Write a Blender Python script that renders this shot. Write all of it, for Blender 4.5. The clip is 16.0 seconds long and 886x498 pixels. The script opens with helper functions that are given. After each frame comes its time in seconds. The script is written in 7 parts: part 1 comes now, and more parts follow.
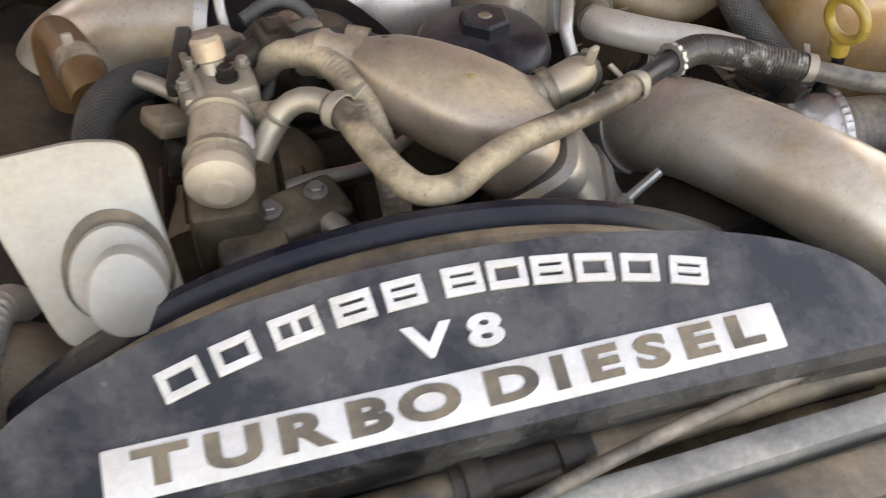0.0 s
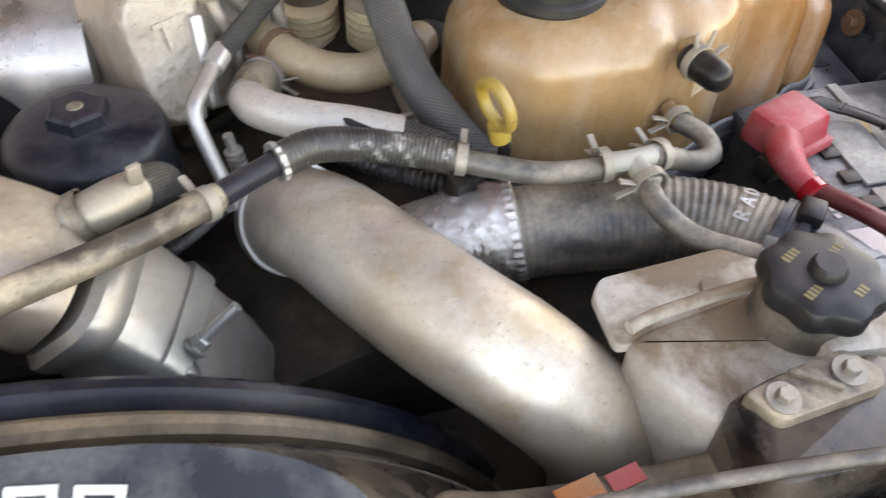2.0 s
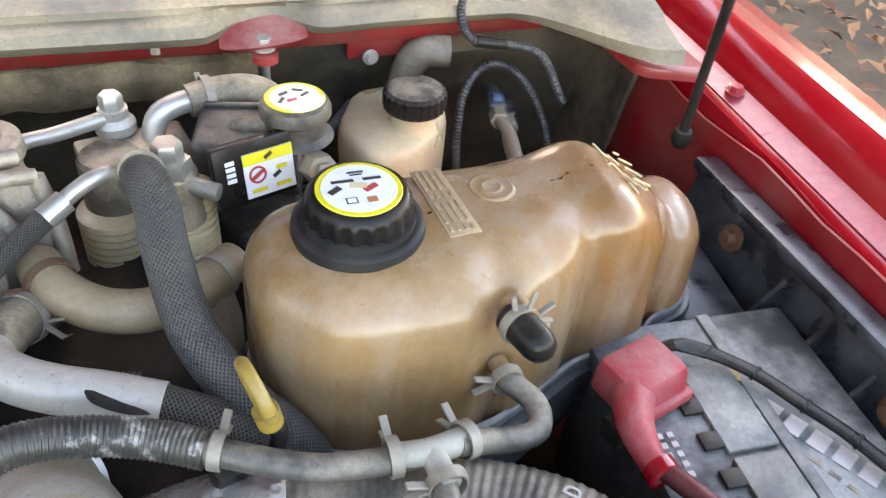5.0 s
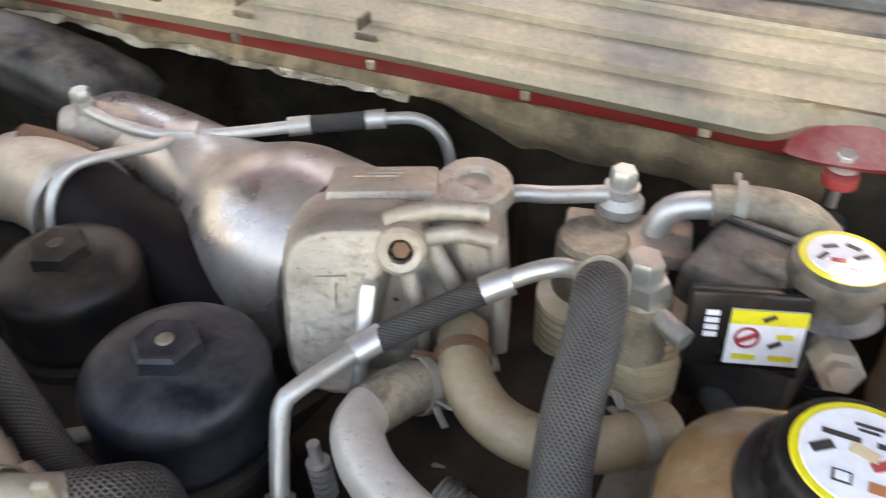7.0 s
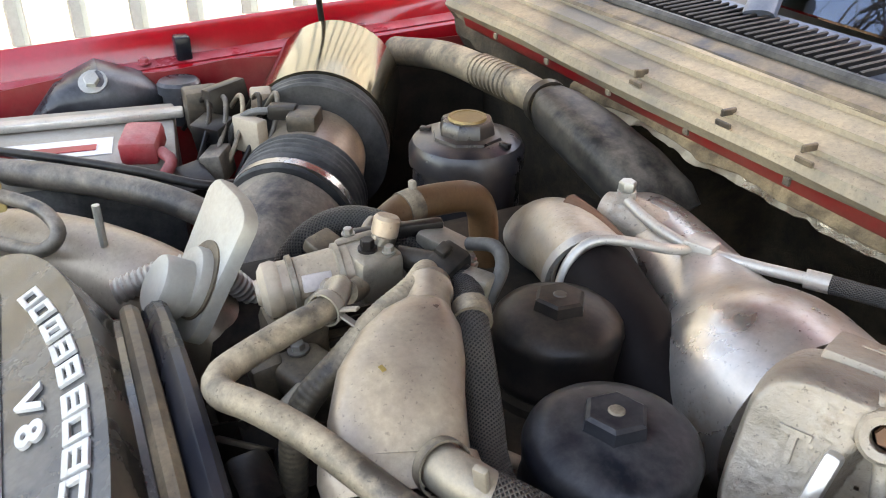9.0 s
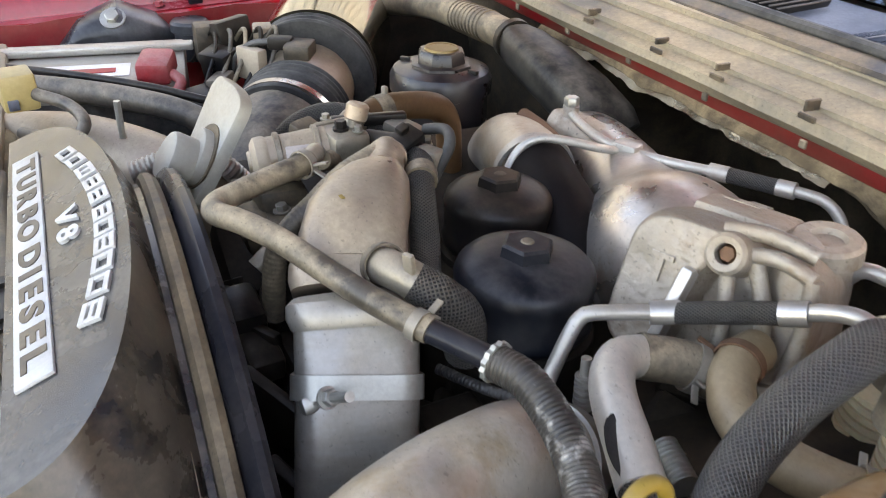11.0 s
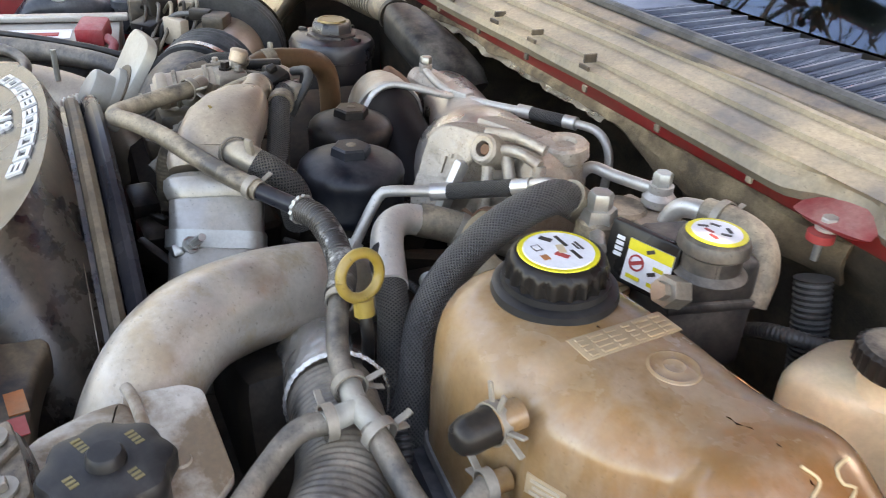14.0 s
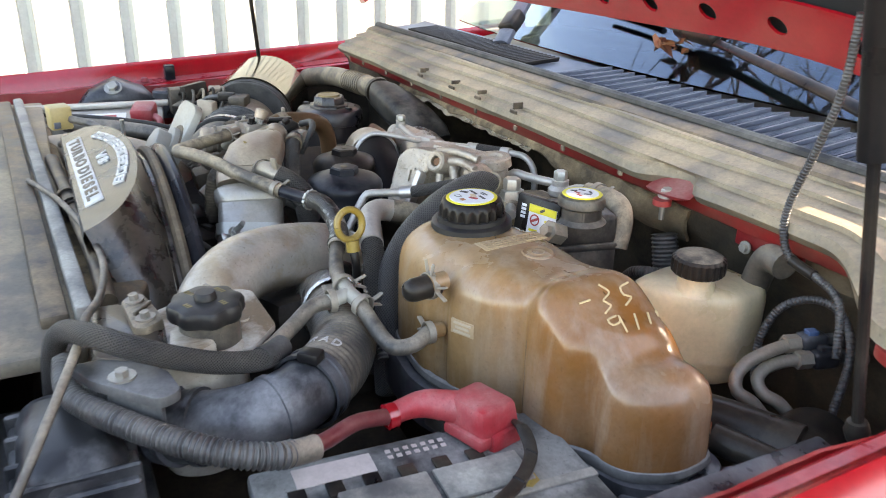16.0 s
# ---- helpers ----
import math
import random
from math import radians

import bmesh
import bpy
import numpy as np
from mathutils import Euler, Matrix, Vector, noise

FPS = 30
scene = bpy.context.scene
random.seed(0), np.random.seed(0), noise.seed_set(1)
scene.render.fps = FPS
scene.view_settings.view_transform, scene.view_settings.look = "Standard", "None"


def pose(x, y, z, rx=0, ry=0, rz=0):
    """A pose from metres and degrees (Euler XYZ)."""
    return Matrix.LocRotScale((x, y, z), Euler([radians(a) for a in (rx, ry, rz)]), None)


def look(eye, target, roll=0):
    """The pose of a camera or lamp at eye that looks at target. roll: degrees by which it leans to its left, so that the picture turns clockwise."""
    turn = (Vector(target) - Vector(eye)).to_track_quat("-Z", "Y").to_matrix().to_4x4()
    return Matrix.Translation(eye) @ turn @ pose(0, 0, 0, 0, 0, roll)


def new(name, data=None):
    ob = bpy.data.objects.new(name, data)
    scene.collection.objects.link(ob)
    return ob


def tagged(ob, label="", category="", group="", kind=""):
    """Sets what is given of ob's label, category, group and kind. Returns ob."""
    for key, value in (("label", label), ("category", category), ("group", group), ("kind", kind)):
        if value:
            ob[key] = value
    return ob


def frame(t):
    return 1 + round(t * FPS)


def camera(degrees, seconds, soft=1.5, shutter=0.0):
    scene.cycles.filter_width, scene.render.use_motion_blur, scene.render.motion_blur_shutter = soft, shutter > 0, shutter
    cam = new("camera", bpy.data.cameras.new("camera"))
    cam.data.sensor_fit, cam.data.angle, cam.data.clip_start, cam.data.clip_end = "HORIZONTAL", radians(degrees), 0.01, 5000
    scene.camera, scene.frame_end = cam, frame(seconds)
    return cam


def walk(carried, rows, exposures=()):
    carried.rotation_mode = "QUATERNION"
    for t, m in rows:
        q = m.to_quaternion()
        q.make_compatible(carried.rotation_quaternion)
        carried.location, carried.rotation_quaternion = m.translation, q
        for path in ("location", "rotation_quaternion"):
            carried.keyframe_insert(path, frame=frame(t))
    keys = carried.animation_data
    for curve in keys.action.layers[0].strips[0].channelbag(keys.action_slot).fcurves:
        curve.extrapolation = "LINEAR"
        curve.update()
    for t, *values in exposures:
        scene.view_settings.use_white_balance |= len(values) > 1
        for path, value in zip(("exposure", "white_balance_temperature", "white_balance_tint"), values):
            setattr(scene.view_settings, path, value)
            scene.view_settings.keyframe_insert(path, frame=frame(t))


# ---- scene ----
cam = camera(57.33, 16.0, soft=1.0, shutter=0.35)
# seconds, eye, target, roll
PATH = [
    (0.0, 0.0298, -0.0142, 1.5210, 0.2363, 0.6535, 0.8058, 2.36),
    (0.5, 0.1105, 0.0159, 1.5179, 0.3169, 0.6740, 0.7938, 2.84),
    (1.0, 0.1915, 0.0350, 1.5196, 0.3854, 0.6863, 0.7860, 2.57),
    (1.5, 0.2717, 0.0412, 1.5142, 0.4654, 0.6875, 0.7761, 2.89),
    (2.0, 0.3442, 0.0512, 1.5298, 0.5689, 0.6945, 0.7979, 2.33),
    (2.5, 0.3893, 0.0613, 1.5317, 0.6659, 0.6980, 0.8119, 2.07),
    (3.0, 0.4164, 0.0661, 1.5349, 0.7571, 0.6882, 0.8300, 3.55),
    (3.2, 0.4243, 0.0662, 1.5380, 0.7878, 0.6838, 0.8405, 4.12),
    (5.3, 0.5201, 0.1790, 1.5559, 0.7655, 0.9143, 0.9241, 5.70),
    (5.5, 0.5224, 0.1902, 1.5568, 0.7283, 0.9375, 0.9251, 5.32),
    (6.0, 0.5209, 0.2374, 1.5350, 0.6026, 1.0025, 0.8963, 3.15),
    (6.5, 0.5560, 0.2899, 1.5213, 0.4330, 1.0445, 0.8767, 1.16),
    (7.0, 0.5548, 0.3375, 1.5175, 0.2130, 1.0352, 0.8879, -1.58),
    (7.5, 0.5443, 0.3438, 1.5057, 0.0311, 0.9587, 0.9070, -2.85),
    (8.0, 0.5407, 0.3281, 1.5064, -0.1006, 0.8490, 0.9430, -1.93),
    (8.5, 0.5523, 0.3159, 1.5092, -0.1978, 0.7343, 0.9971, -0.89),
    (8.7, 0.5559, 0.3087, 1.5142, -0.2258, 0.6972, 1.0264, -0.07),
    (10.8, 0.7180, 0.2760, 1.5004, -0.0742, 0.6245, 0.9993, 1.20),
    (11.0, 0.7436, 0.2700, 1.4922, -0.0409, 0.6366, 0.9920, 1.83),
    (11.5, 0.7736, 0.2604, 1.4887, -0.0027, 0.6412, 0.9863, 0.08),
    (12.0, 0.8032, 0.2627, 1.4906, 0.0420, 0.6550, 0.9741, 0.67),
    (12.5, 0.8727, 0.2690, 1.4934, 0.1079, 0.6583, 0.9800, 2.01),
    (13.0, 0.9296, 0.2787, 1.5035, 0.1543, 0.6578, 0.9984, 2.46),
    (13.5, 0.9817, 0.2888, 1.5074, 0.2045, 0.6725, 1.0088, 3.02),
    (14.0, 1.0442, 0.2899, 1.5132, 0.2703, 0.6910, 1.0231, 3.66),
    (14.5, 1.1185, 0.2720, 1.5173, 0.3484, 0.6949, 1.0396, 3.42),
    (15.0, 1.2117, 0.2398, 1.5161, 0.4308, 0.6697, 1.0628, 2.61),
    (15.5, 1.2982, 0.2094, 1.5087, 0.4917, 0.6452, 1.1090, 2.01),
    (16.0, 1.4183, 0.1645, 1.5283, 0.5917, 0.5827, 1.1516, 1.02),
]
walk(cam, [(t, look((a, b, c), (d, e, f), r)) for t, a, b, c, d, e, f, r in PATH],
     exposures=[(0.0, 3.50, 11400, 25), (2.0, 3.88, 10200, 22), (3.0, 3.9, 9500, 20), (5.5, 3.77, 8500, 17), (7.0, 3.58, 9200, 20), (8.0, 3.68, 9300, 20), (8.5, 3.66, 9300, 20), (11.0, 3.45, 9400, 22), (12.5, 3.48, 9400, 23), (14.5, 3.52, 8600, 19), (15.0, 3.55, 8600, 18), (16.0, 3.36, 8400, 17)])

# ---------------------------------------------------------------- light
world = bpy.data.worlds.new("sky")
scene.world = world
world.use_nodes = True
wn = world.node_tree.nodes
sky = wn.new("ShaderNodeTexSky")
sky.sky_type, sky.sun_disc = "NISHITA", False
sky.sun_elevation, sky.sun_rotation = radians(28), radians(12)
wn["Background"].inputs["Strength"].default_value = 0.13
world.node_tree.links.new(sky.outputs["Color"], wn["Background"].inputs["Color"])
sun = new("sun", bpy.data.lights.new("sun", "SUN"))
sun.data.energy, sun.data.angle, sun.data.color = 4.0, radians(0.6), (1.0, 0.94, 0.85)
sun.matrix_world = look((0.62, 2.9, 2.57), (0.0, 0.0, 1.0))

# ---------------------------------------------------------------- helpers


def hexcol(r, g, b):
    return (r, g, b, 1.0)


def surface(name, base, rough=0.6, metal=0.0, dust=0.4, dust_col=(0.30, 0.24, 0.17), grain=60.0, bump=0.15,
            vary=0.25, spots=None, spot_col=None, coat=0.0, pattern=None, up=0.6, blot=9.0, sss=0.0, streak=None, grad=None, fleck=0.0, patch=0.0, spec=0.5):
    """Weathered surface: base colour with blotches, settled dust, fine grain and optional stains, braid or ridges."""
    m = bpy.data.materials.new(name)
    m.use_nodes = True
    nt = m.node_tree
    n, l = nt.nodes, nt.links
    p = n["Principled BSDF"]
    tc = n.new("ShaderNodeTexCoord")
    obj = tc.outputs["Object"]

    def noise_tex(scale, detail=6.0, rgh=0.6, warp=0.0, src=None):
        t = n.new("ShaderNodeTexNoise")
        t.inputs["Distortion"].default_value = warp
        t.inputs["Scale"].default_value, t.inputs["Detail"].default_value, t.inputs["Roughness"].default_value = scale, detail, rgh
        l.new(src or obj, t.inputs["Vector"])
        return t.outputs["Fac"]

    def ramp(fac, a, b, lo=0.0, hi=1.0):
        r = n.new("ShaderNodeMapRange")
        r.inputs["From Min"].default_value, r.inputs["From Max"].default_value = a, b
        r.inputs["To Min"].default_value, r.inputs["To Max"].default_value = lo, hi
        l.new(fac, r.inputs["Value"])
        return r.outputs["Result"]

    def math_node(op, a, b):
        q = n.new("ShaderNodeMath")
        q.operation = op
        for i, v in enumerate((a, b)):
            if isinstance(v, (int, float)):
                q.inputs[i].default_value = v
            else:
                l.new(v, q.inputs[i])
        return q.outputs[0]

    def mix(fac, a, b):
        q = n.new("ShaderNodeMix")
        q.data_type = "RGBA"
        if isinstance(fac, (int, float)):
            q.inputs[0].default_value = fac
        else:
            l.new(fac, q.inputs[0])
        for i, v in ((6, a), (7, b)):
            if isinstance(v, tuple):
                q.inputs[i].default_value = hexcol(*v)
            else:
                l.new(v, q.inputs[i])
        return q.outputs[2]

    big = noise_tex(blot, 5.0)
    fine = noise_tex(grain * 3, 8.0, 0.7)
    dark = tuple(c * (1 - vary) for c in base)
    light = tuple(min(1, c * (1 + vary)) for c in base)
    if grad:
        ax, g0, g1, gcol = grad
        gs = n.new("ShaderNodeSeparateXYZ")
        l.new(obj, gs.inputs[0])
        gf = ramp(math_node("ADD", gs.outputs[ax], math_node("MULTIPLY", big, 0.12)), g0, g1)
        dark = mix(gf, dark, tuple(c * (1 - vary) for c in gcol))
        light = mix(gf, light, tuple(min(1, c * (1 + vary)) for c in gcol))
    col = mix(ramp(big, 0.3, 0.7), dark, light)
    mid = noise_tex(blot * 5.0, 6.0, 0.65, 0.4)
    col = mix(ramp(mid, 0.42, 0.66, 0.0, 0.26), col, tuple(c * 0.62 for c in base))
    if streak:
        sv, samt, scol = streak
        smp = n.new("ShaderNodeMapping")
        smp.inputs["Scale"].default_value = sv
        l.new(obj, smp.inputs["Vector"])
        col = mix(ramp(noise_tex(1.0, 5.0, 0.6, 0.3, smp.outputs[0]), 0.45, 0.66, 0.0, samt), col, scol)
    if spots:
        col = mix(ramp(noise_tex(spots, 7.0, 0.65), 0.54, 0.66, 0, 0.85), col, spot_col)
    geo = n.new("ShaderNodeNewGeometry")
    sep = n.new("ShaderNodeSeparateXYZ")
    l.new(geo.outputs["Normal"], sep.inputs[0])
    upf = ramp(sep.outputs["Z"], -0.2, 1.0, 1.0 - up, 1.0)
    dn = ramp(noise_tex(blot * 1.3, 10.0, 0.64, 0.2), 0.37 + 0.08 * patch, 0.66 - 0.08 * patch, 0.03, 1.0)
    dfac = math_node("MULTIPLY", math_node("MULTIPLY", upf, dn), dust * 1.6)
    cl = n.new("ShaderNodeClamp")
    l.new(dfac, cl.inputs["Value"])
    cl.inputs["Max"].default_value = min(1.0, dust * 1.3)
    dfac = cl.outputs[0]
    col = mix(dfac, col, mix(ramp(fine, 0.36, 0.64), tuple(c * 0.9 for c in dust_col), tuple(min(1, c * 1.1) for c in dust_col)))
    if fleck:
        col = mix(ramp(noise_tex(grain * 5, 3.0, 0.5), 0.64, 0.70, 0.0, fleck), col, tuple(c * 0.2 for c in base))
    height = math_node("ADD", math_node("MULTIPLY", fine, 0.5), math_node("MULTIPLY", big, 0.8))
    col = mix(ramp(fine, 0.34, 0.62, 0.12, 0.0), col, tuple(c * 0.25 for c in base))
    if pattern:
        uv = n.new("ShaderNodeUVMap")
        kind, su, sv = pattern
        mp = n.new("ShaderNodeMapping")
        mp.inputs["Scale"].default_value = (su, sv, 1)
        l.new(uv.outputs[0], mp.inputs["Vector"])
        if kind == "braid":
            sx = n.new("ShaderNodeSeparateXYZ")
            l.new(mp.outputs[0], sx.inputs[0])
            a = math_node("SINE", math_node("MULTIPLY", math_node("ADD", sx.outputs[0], sx.outputs[1]), 6.2832), 0)
            b = math_node("SINE", math_node("MULTIPLY", math_node("SUBTRACT", sx.outputs[0], sx.outputs[1]), 6.2832), 0)
            pat = ramp(math_node("MAXIMUM", a, b), -0.6, 1)
        else:
            sx = n.new("ShaderNodeSeparateXYZ")
            l.new(mp.outputs[0], sx.inputs[0])
            pat = ramp(math_node("SINE", math_node("MULTIPLY", sx.outputs[1], 6.2832), 0), -1, 1)
        col = mix(ramp(pat, 0.2, 0.7), tuple(c * 0.25 for c in base), col)
        height = math_node("ADD", math_node("MULTIPLY", pat, 2.0), height)
    l.new(col, p.inputs["Base Color"])
    rr = math_node("ADD", ramp(big, 0.2, 0.8, rough - 0.16, rough + 0.04), math_node("MULTIPLY", dfac, 0.28))
    rc = n.new("ShaderNodeClamp")
    rc.inputs["Min"].default_value = 0.05
    l.new(rr, rc.inputs["Value"])
    l.new(rc.outputs[0], p.inputs["Roughness"])
    if metal:
        l.new(math_node("MULTIPLY", math_node("SUBTRACT", 1.0, dfac), metal), p.inputs["Metallic"])
    p.inputs["Specular IOR Level"].default_value = spec
    p.inputs["Coat Weight"].default_value = coat
    p.inputs["Coat Roughness"].default_value = 0.12
    if sss:
        p.inputs["Subsurface Weight"].default_value = sss
        p.inputs["Subsurface Radius"].default_value = (0.02, 0.01, 0.005)
    bp = n.new("ShaderNodeBump")
    bp.inputs["Strength"].default_value, bp.inputs["Distance"].default_value = min(1.0, bump), 0.0012 if bump < 1 else 0.0035
    l.new(height, bp.inputs["Height"])
    l.new(bp.outputs[0], p.inputs["Normal"])
    return m


DUST = (0.30, 0.235, 0.16)
M = dict(
    shroud=surface("dusty black shroud plastic", (0.005, 0.005, 0.006), 0.24, 0, 0.22, (0.205, 0.20, 0.18), 70, 0.05, 0.3, blot=14, up=0.1, patch=0.4),
    shroud_side=surface("dusty shroud flank", (0.006, 0.006, 0.007), 0.28, 0, 0.34, (0.20, 0.155, 0.11), 70, 0.06, 0.3, blot=14, patch=0.3, up=0.3),
    brown_rubber=surface("dusty brown seal rubber", (0.022, 0.018, 0.014), 0.5, 0, 0.62, (0.26, 0.19, 0.115), 70, 0.15, 0.3, blot=11, fleck=0.3),
    black=surface("black plastic", (0.007, 0.007, 0.008), 0.36, 0, 0.13, DUST, 60, 0.10, 0.3, spec=0.2),
    black_clean=surface("clean black plastic", (0.006, 0.006, 0.007), 0.36, 0, 0.05, DUST, 60, 0.05, 0.3, spec=0.2),
    black_blue=surface("blue black plastic", (0.007, 0.009, 0.015), 0.32, 0, 0.09, (0.24, 0.20, 0.16), 60, 0.05, 0.3, spec=0.2),
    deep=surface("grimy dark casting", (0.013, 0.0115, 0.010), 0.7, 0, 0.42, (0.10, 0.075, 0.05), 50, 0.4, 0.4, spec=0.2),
    rubber=surface("dusty grey rubber", (0.035, 0.033, 0.03), 0.46, 0, 0.68, (0.33, 0.27, 0.20), 80, 0.10, 0.3, blot=13, fleck=0.35),
    rubber_tan=surface("dusty tan rubber", (0.075, 0.060, 0.044), 0.50, 0, 0.80, (0.40, 0.315, 0.21), 80, 0.14, 0.35, blot=14, fleck=0.5, patch=0.4),
    rubber_dark=surface("dark rubber", (0.025, 0.025, 0.026), 0.5, 0, 0.45, (0.2, 0.19, 0.17), 80, 0.15, 0.3, spec=0.2),
    braid=surface("braided hose sleeve", (0.085, 0.083, 0.082), 0.42, 0, 0.25, (0.25, 0.21, 0.16), 120, 0.8, 0.2, pattern=("braid", 30, 270)),
    braid_dark=surface("dark braided sleeve", (0.050, 0.049, 0.048), 0.45, 0, 0.30, (0.22, 0.185, 0.14), 120, 0.7, 0.2, pattern=("braid", 22, 300), spec=0.25),
    convolute=surface("ribbed black conduit", (0.03, 0.03, 0.032), 0.36, 0, 0.45, (0.25, 0.235, 0.205), 80, 0.1, 0.3, spec=0.4),
    loom=surface("loom tape with flaking foil", (0.03, 0.028, 0.026), 0.35, 0.2, 0.3, (0.18, 0.15, 0.11), 90, 0.3, 0.3, spots=55, spot_col=(0.50, 0.48, 0.44)),
    alu_pipe=surface("stained aluminium pipe", (0.56, 0.50, 0.42), 0.42, 0.55, 0.48, (0.43, 0.335, 0.215), 60, 0.12, 0.22, blot=9, up=0.75, patch=0.5, spots=15, spot_col=(0.43, 0.315, 0.185), streak=((14, 14, 14), 0.65, (0.32, 0.21, 0.105)), fleck=0.35),
    alu=surface("dull aluminium", (0.60, 0.575, 0.54), 0.38, 0.8, 0.28, (0.40, 0.33, 0.24), 60, 0.12, 0.18),
    cast=surface("sand cast aluminium", (0.42, 0.365, 0.30), 0.40, 0.55, 0.45, (0.40, 0.30, 0.205), 55, 1.0, 0.32, blot=14, patch=0.3, fleck=0.55, spots=30, spot_col=(0.25, 0.185, 0.135)),
    steel=surface("heat tinted steel", (0.50, 0.46, 0.42), 0.30, 0.88, 0.30, (0.38, 0.28, 0.18), 50, 0.14, 0.25, spots=8, spot_col=(0.36, 0.24, 0.15), fleck=0.35, patch=0.4),
    line=surface("dusty steel line", (0.52, 0.495, 0.45), 0.42, 0.7, 0.42, (0.42, 0.34, 0.24), 60, 0.1, 0.18, fleck=0.35),
    white_pipe=surface("pale coated pipe", (0.62, 0.575, 0.50), 0.40, 0.25, 0.35, (0.42, 0.34, 0.25), 60, 0.10, 0.12, patch=0.4, fleck=0.4),
    soot=surface("bare black scuff", (0.012, 0.014, 0.02), 0.8, 0, 0.15, DUST, 200, 1.0, 0.5, spec=0.2),
    beige=surface("dusty cast intake", (0.34, 0.265, 0.205), 0.38, 0.5, 0.62, (0.42, 0.335, 0.23), 60, 0.25, 0.25, blot=9, up=0.75, patch=0.4, streak=((30, 30, 30), 0.35, (0.20, 0.14, 0.10)), fleck=0.4),
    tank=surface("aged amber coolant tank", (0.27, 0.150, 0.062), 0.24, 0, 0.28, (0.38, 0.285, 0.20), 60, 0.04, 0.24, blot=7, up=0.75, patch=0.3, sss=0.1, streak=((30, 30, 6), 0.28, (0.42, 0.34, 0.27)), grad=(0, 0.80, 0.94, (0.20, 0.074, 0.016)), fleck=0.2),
    tank_seam=surface("pale moulded seam", (0.45, 0.36, 0.26), 0.45, 0, 0.4, (0.45, 0.36, 0.26), 60, 0.1, 0.2),
    cream=surface("aged cream plastic", (0.74, 0.60, 0.37), 0.34, 0, 0.34, (0.46, 0.34, 0.22), 60, 0.03, 0.10, blot=10, up=0.7, sss=0.15, streak=((20, 20, 5), 0.2, (0.55, 0.40, 0.21))),
    grey_white=surface("greyed white plastic", (0.56, 0.51, 0.425), 0.40, 0, 0.85, (0.185, 0.125, 0.072), 60, 0.06, 0.08, blot=9, up=0.7, patch=0.35, fleck=0.3),
    grey_disc=surface("pale grey plastic", (0.36, 0.345, 0.295), 0.45, 0, 0.45, (0.34, 0.285, 0.205), 60, 0.06, 0.12),
    cowl=surface("weathered cowl plastic", (0.13, 0.115, 0.09), 0.55, 0, 0.72, (0.42, 0.33, 0.21), 60, 0.10, 0.25, blot=4, streak=((4, 34, 34), 0.40, (0.09, 0.075, 0.055)), fleck=0.35),
    insul=surface("dirty heat insulation", (0.045, 0.036, 0.026), 0.85, 0, 0.6, (0.21, 0.16, 0.10), 90, 1.0, 0.4, blot=10, spec=0.2, patch=0.3),
    foil=surface("crinkled silver foil", (0.72, 0.69, 0.64), 0.24, 0.95, 0.25, (0.45, 0.38, 0.28), 45, 1.0, 0.2),
    red=surface("red paint", (0.36, 0.003, 0.010), 0.24, 0, 0.05, (0.34, 0.12, 0.09), 40, 0.02, 0.12, coat=0.6),
    red_dust=surface("dusty red paint", (0.28, 0.005, 0.010), 0.4, 0, 0.36, (0.34, 0.16, 0.12), 50, 0.06, 0.2, coat=0.2),
    red_boot=surface("faded red rubber", (0.42, 0.022, 0.03), 0.5, 0, 0.42, (0.46, 0.26, 0.23), 80, 0.12, 0.2, blot=16, fleck=0.3),
    yellow=surface("yellow plastic", (0.36, 0.235, 0.035), 0.4, 0, 0.5, (0.24, 0.17, 0.08), 60, 0.06, 0.25, fleck=0.4),
    rust=surface("rusty bolt", (0.15, 0.065, 0.03), 0.7, 0.3, 0.35, (0.22, 0.15, 0.10), 120, 0.6, 0.45),
    zinc=surface("dull zinc bolt", (0.42, 0.42, 0.38), 0.36, 0.8, 0.3, (0.40, 0.33, 0.24), 100, 0.2, 0.2),
    grille=surface("blue grey grille plastic", (0.062, 0.075, 0.105), 0.42, 0, 0.35, (0.30, 0.31, 0.33), 80, 0.1, 0.2, fleck=0.3),
    letter=surface("white letter", (0.56, 0.57, 0.56), 0.42, 0, 0.32, (0.36, 0.31, 0.24), 90, 0.05, 0.12, blot=16),
    letter_dark=surface("dusty dark letter", (0.07, 0.058, 0.042), 0.5, 0, 0.5, (0.22, 0.17, 0.11), 90, 0.05, 0.3, blot=20),
    label_yellow=surface("yellow label print", (0.78, 0.66, 0.02), 0.45, 0, 0.12, DUST, 60, 0.02, 0.08),
    label_white=surface("white label print", (0.80, 0.80, 0.80), 0.45, 0, 0.15, DUST, 60, 0.02, 0.06),
    label_black=surface("black label print", (0.02, 0.02, 0.02), 0.5, 0, 0.1, DUST, 60, 0.02, 0.1),
    label_red=surface("red label print", (0.45, 0.03, 0.03), 0.5, 0, 0.3, (0.25, 0.15, 0.11), 60, 0.02, 0.1),
    label_orange=surface("orange label print", (0.55, 0.16, 0.03), 0.5, 0, 0.6, (0.25, 0.18, 0.11), 60, 0.02, 0.1),
    blue=surface("blue plastic", (0.03, 0.11, 0.26), 0.45, 0, 0.2, DUST, 60, 0.05, 0.1),
    orange=surface("orange plastic", (0.72, 0.15, 0.02), 0.45, 0, 0.2, DUST, 60, 0.05, 0.1),
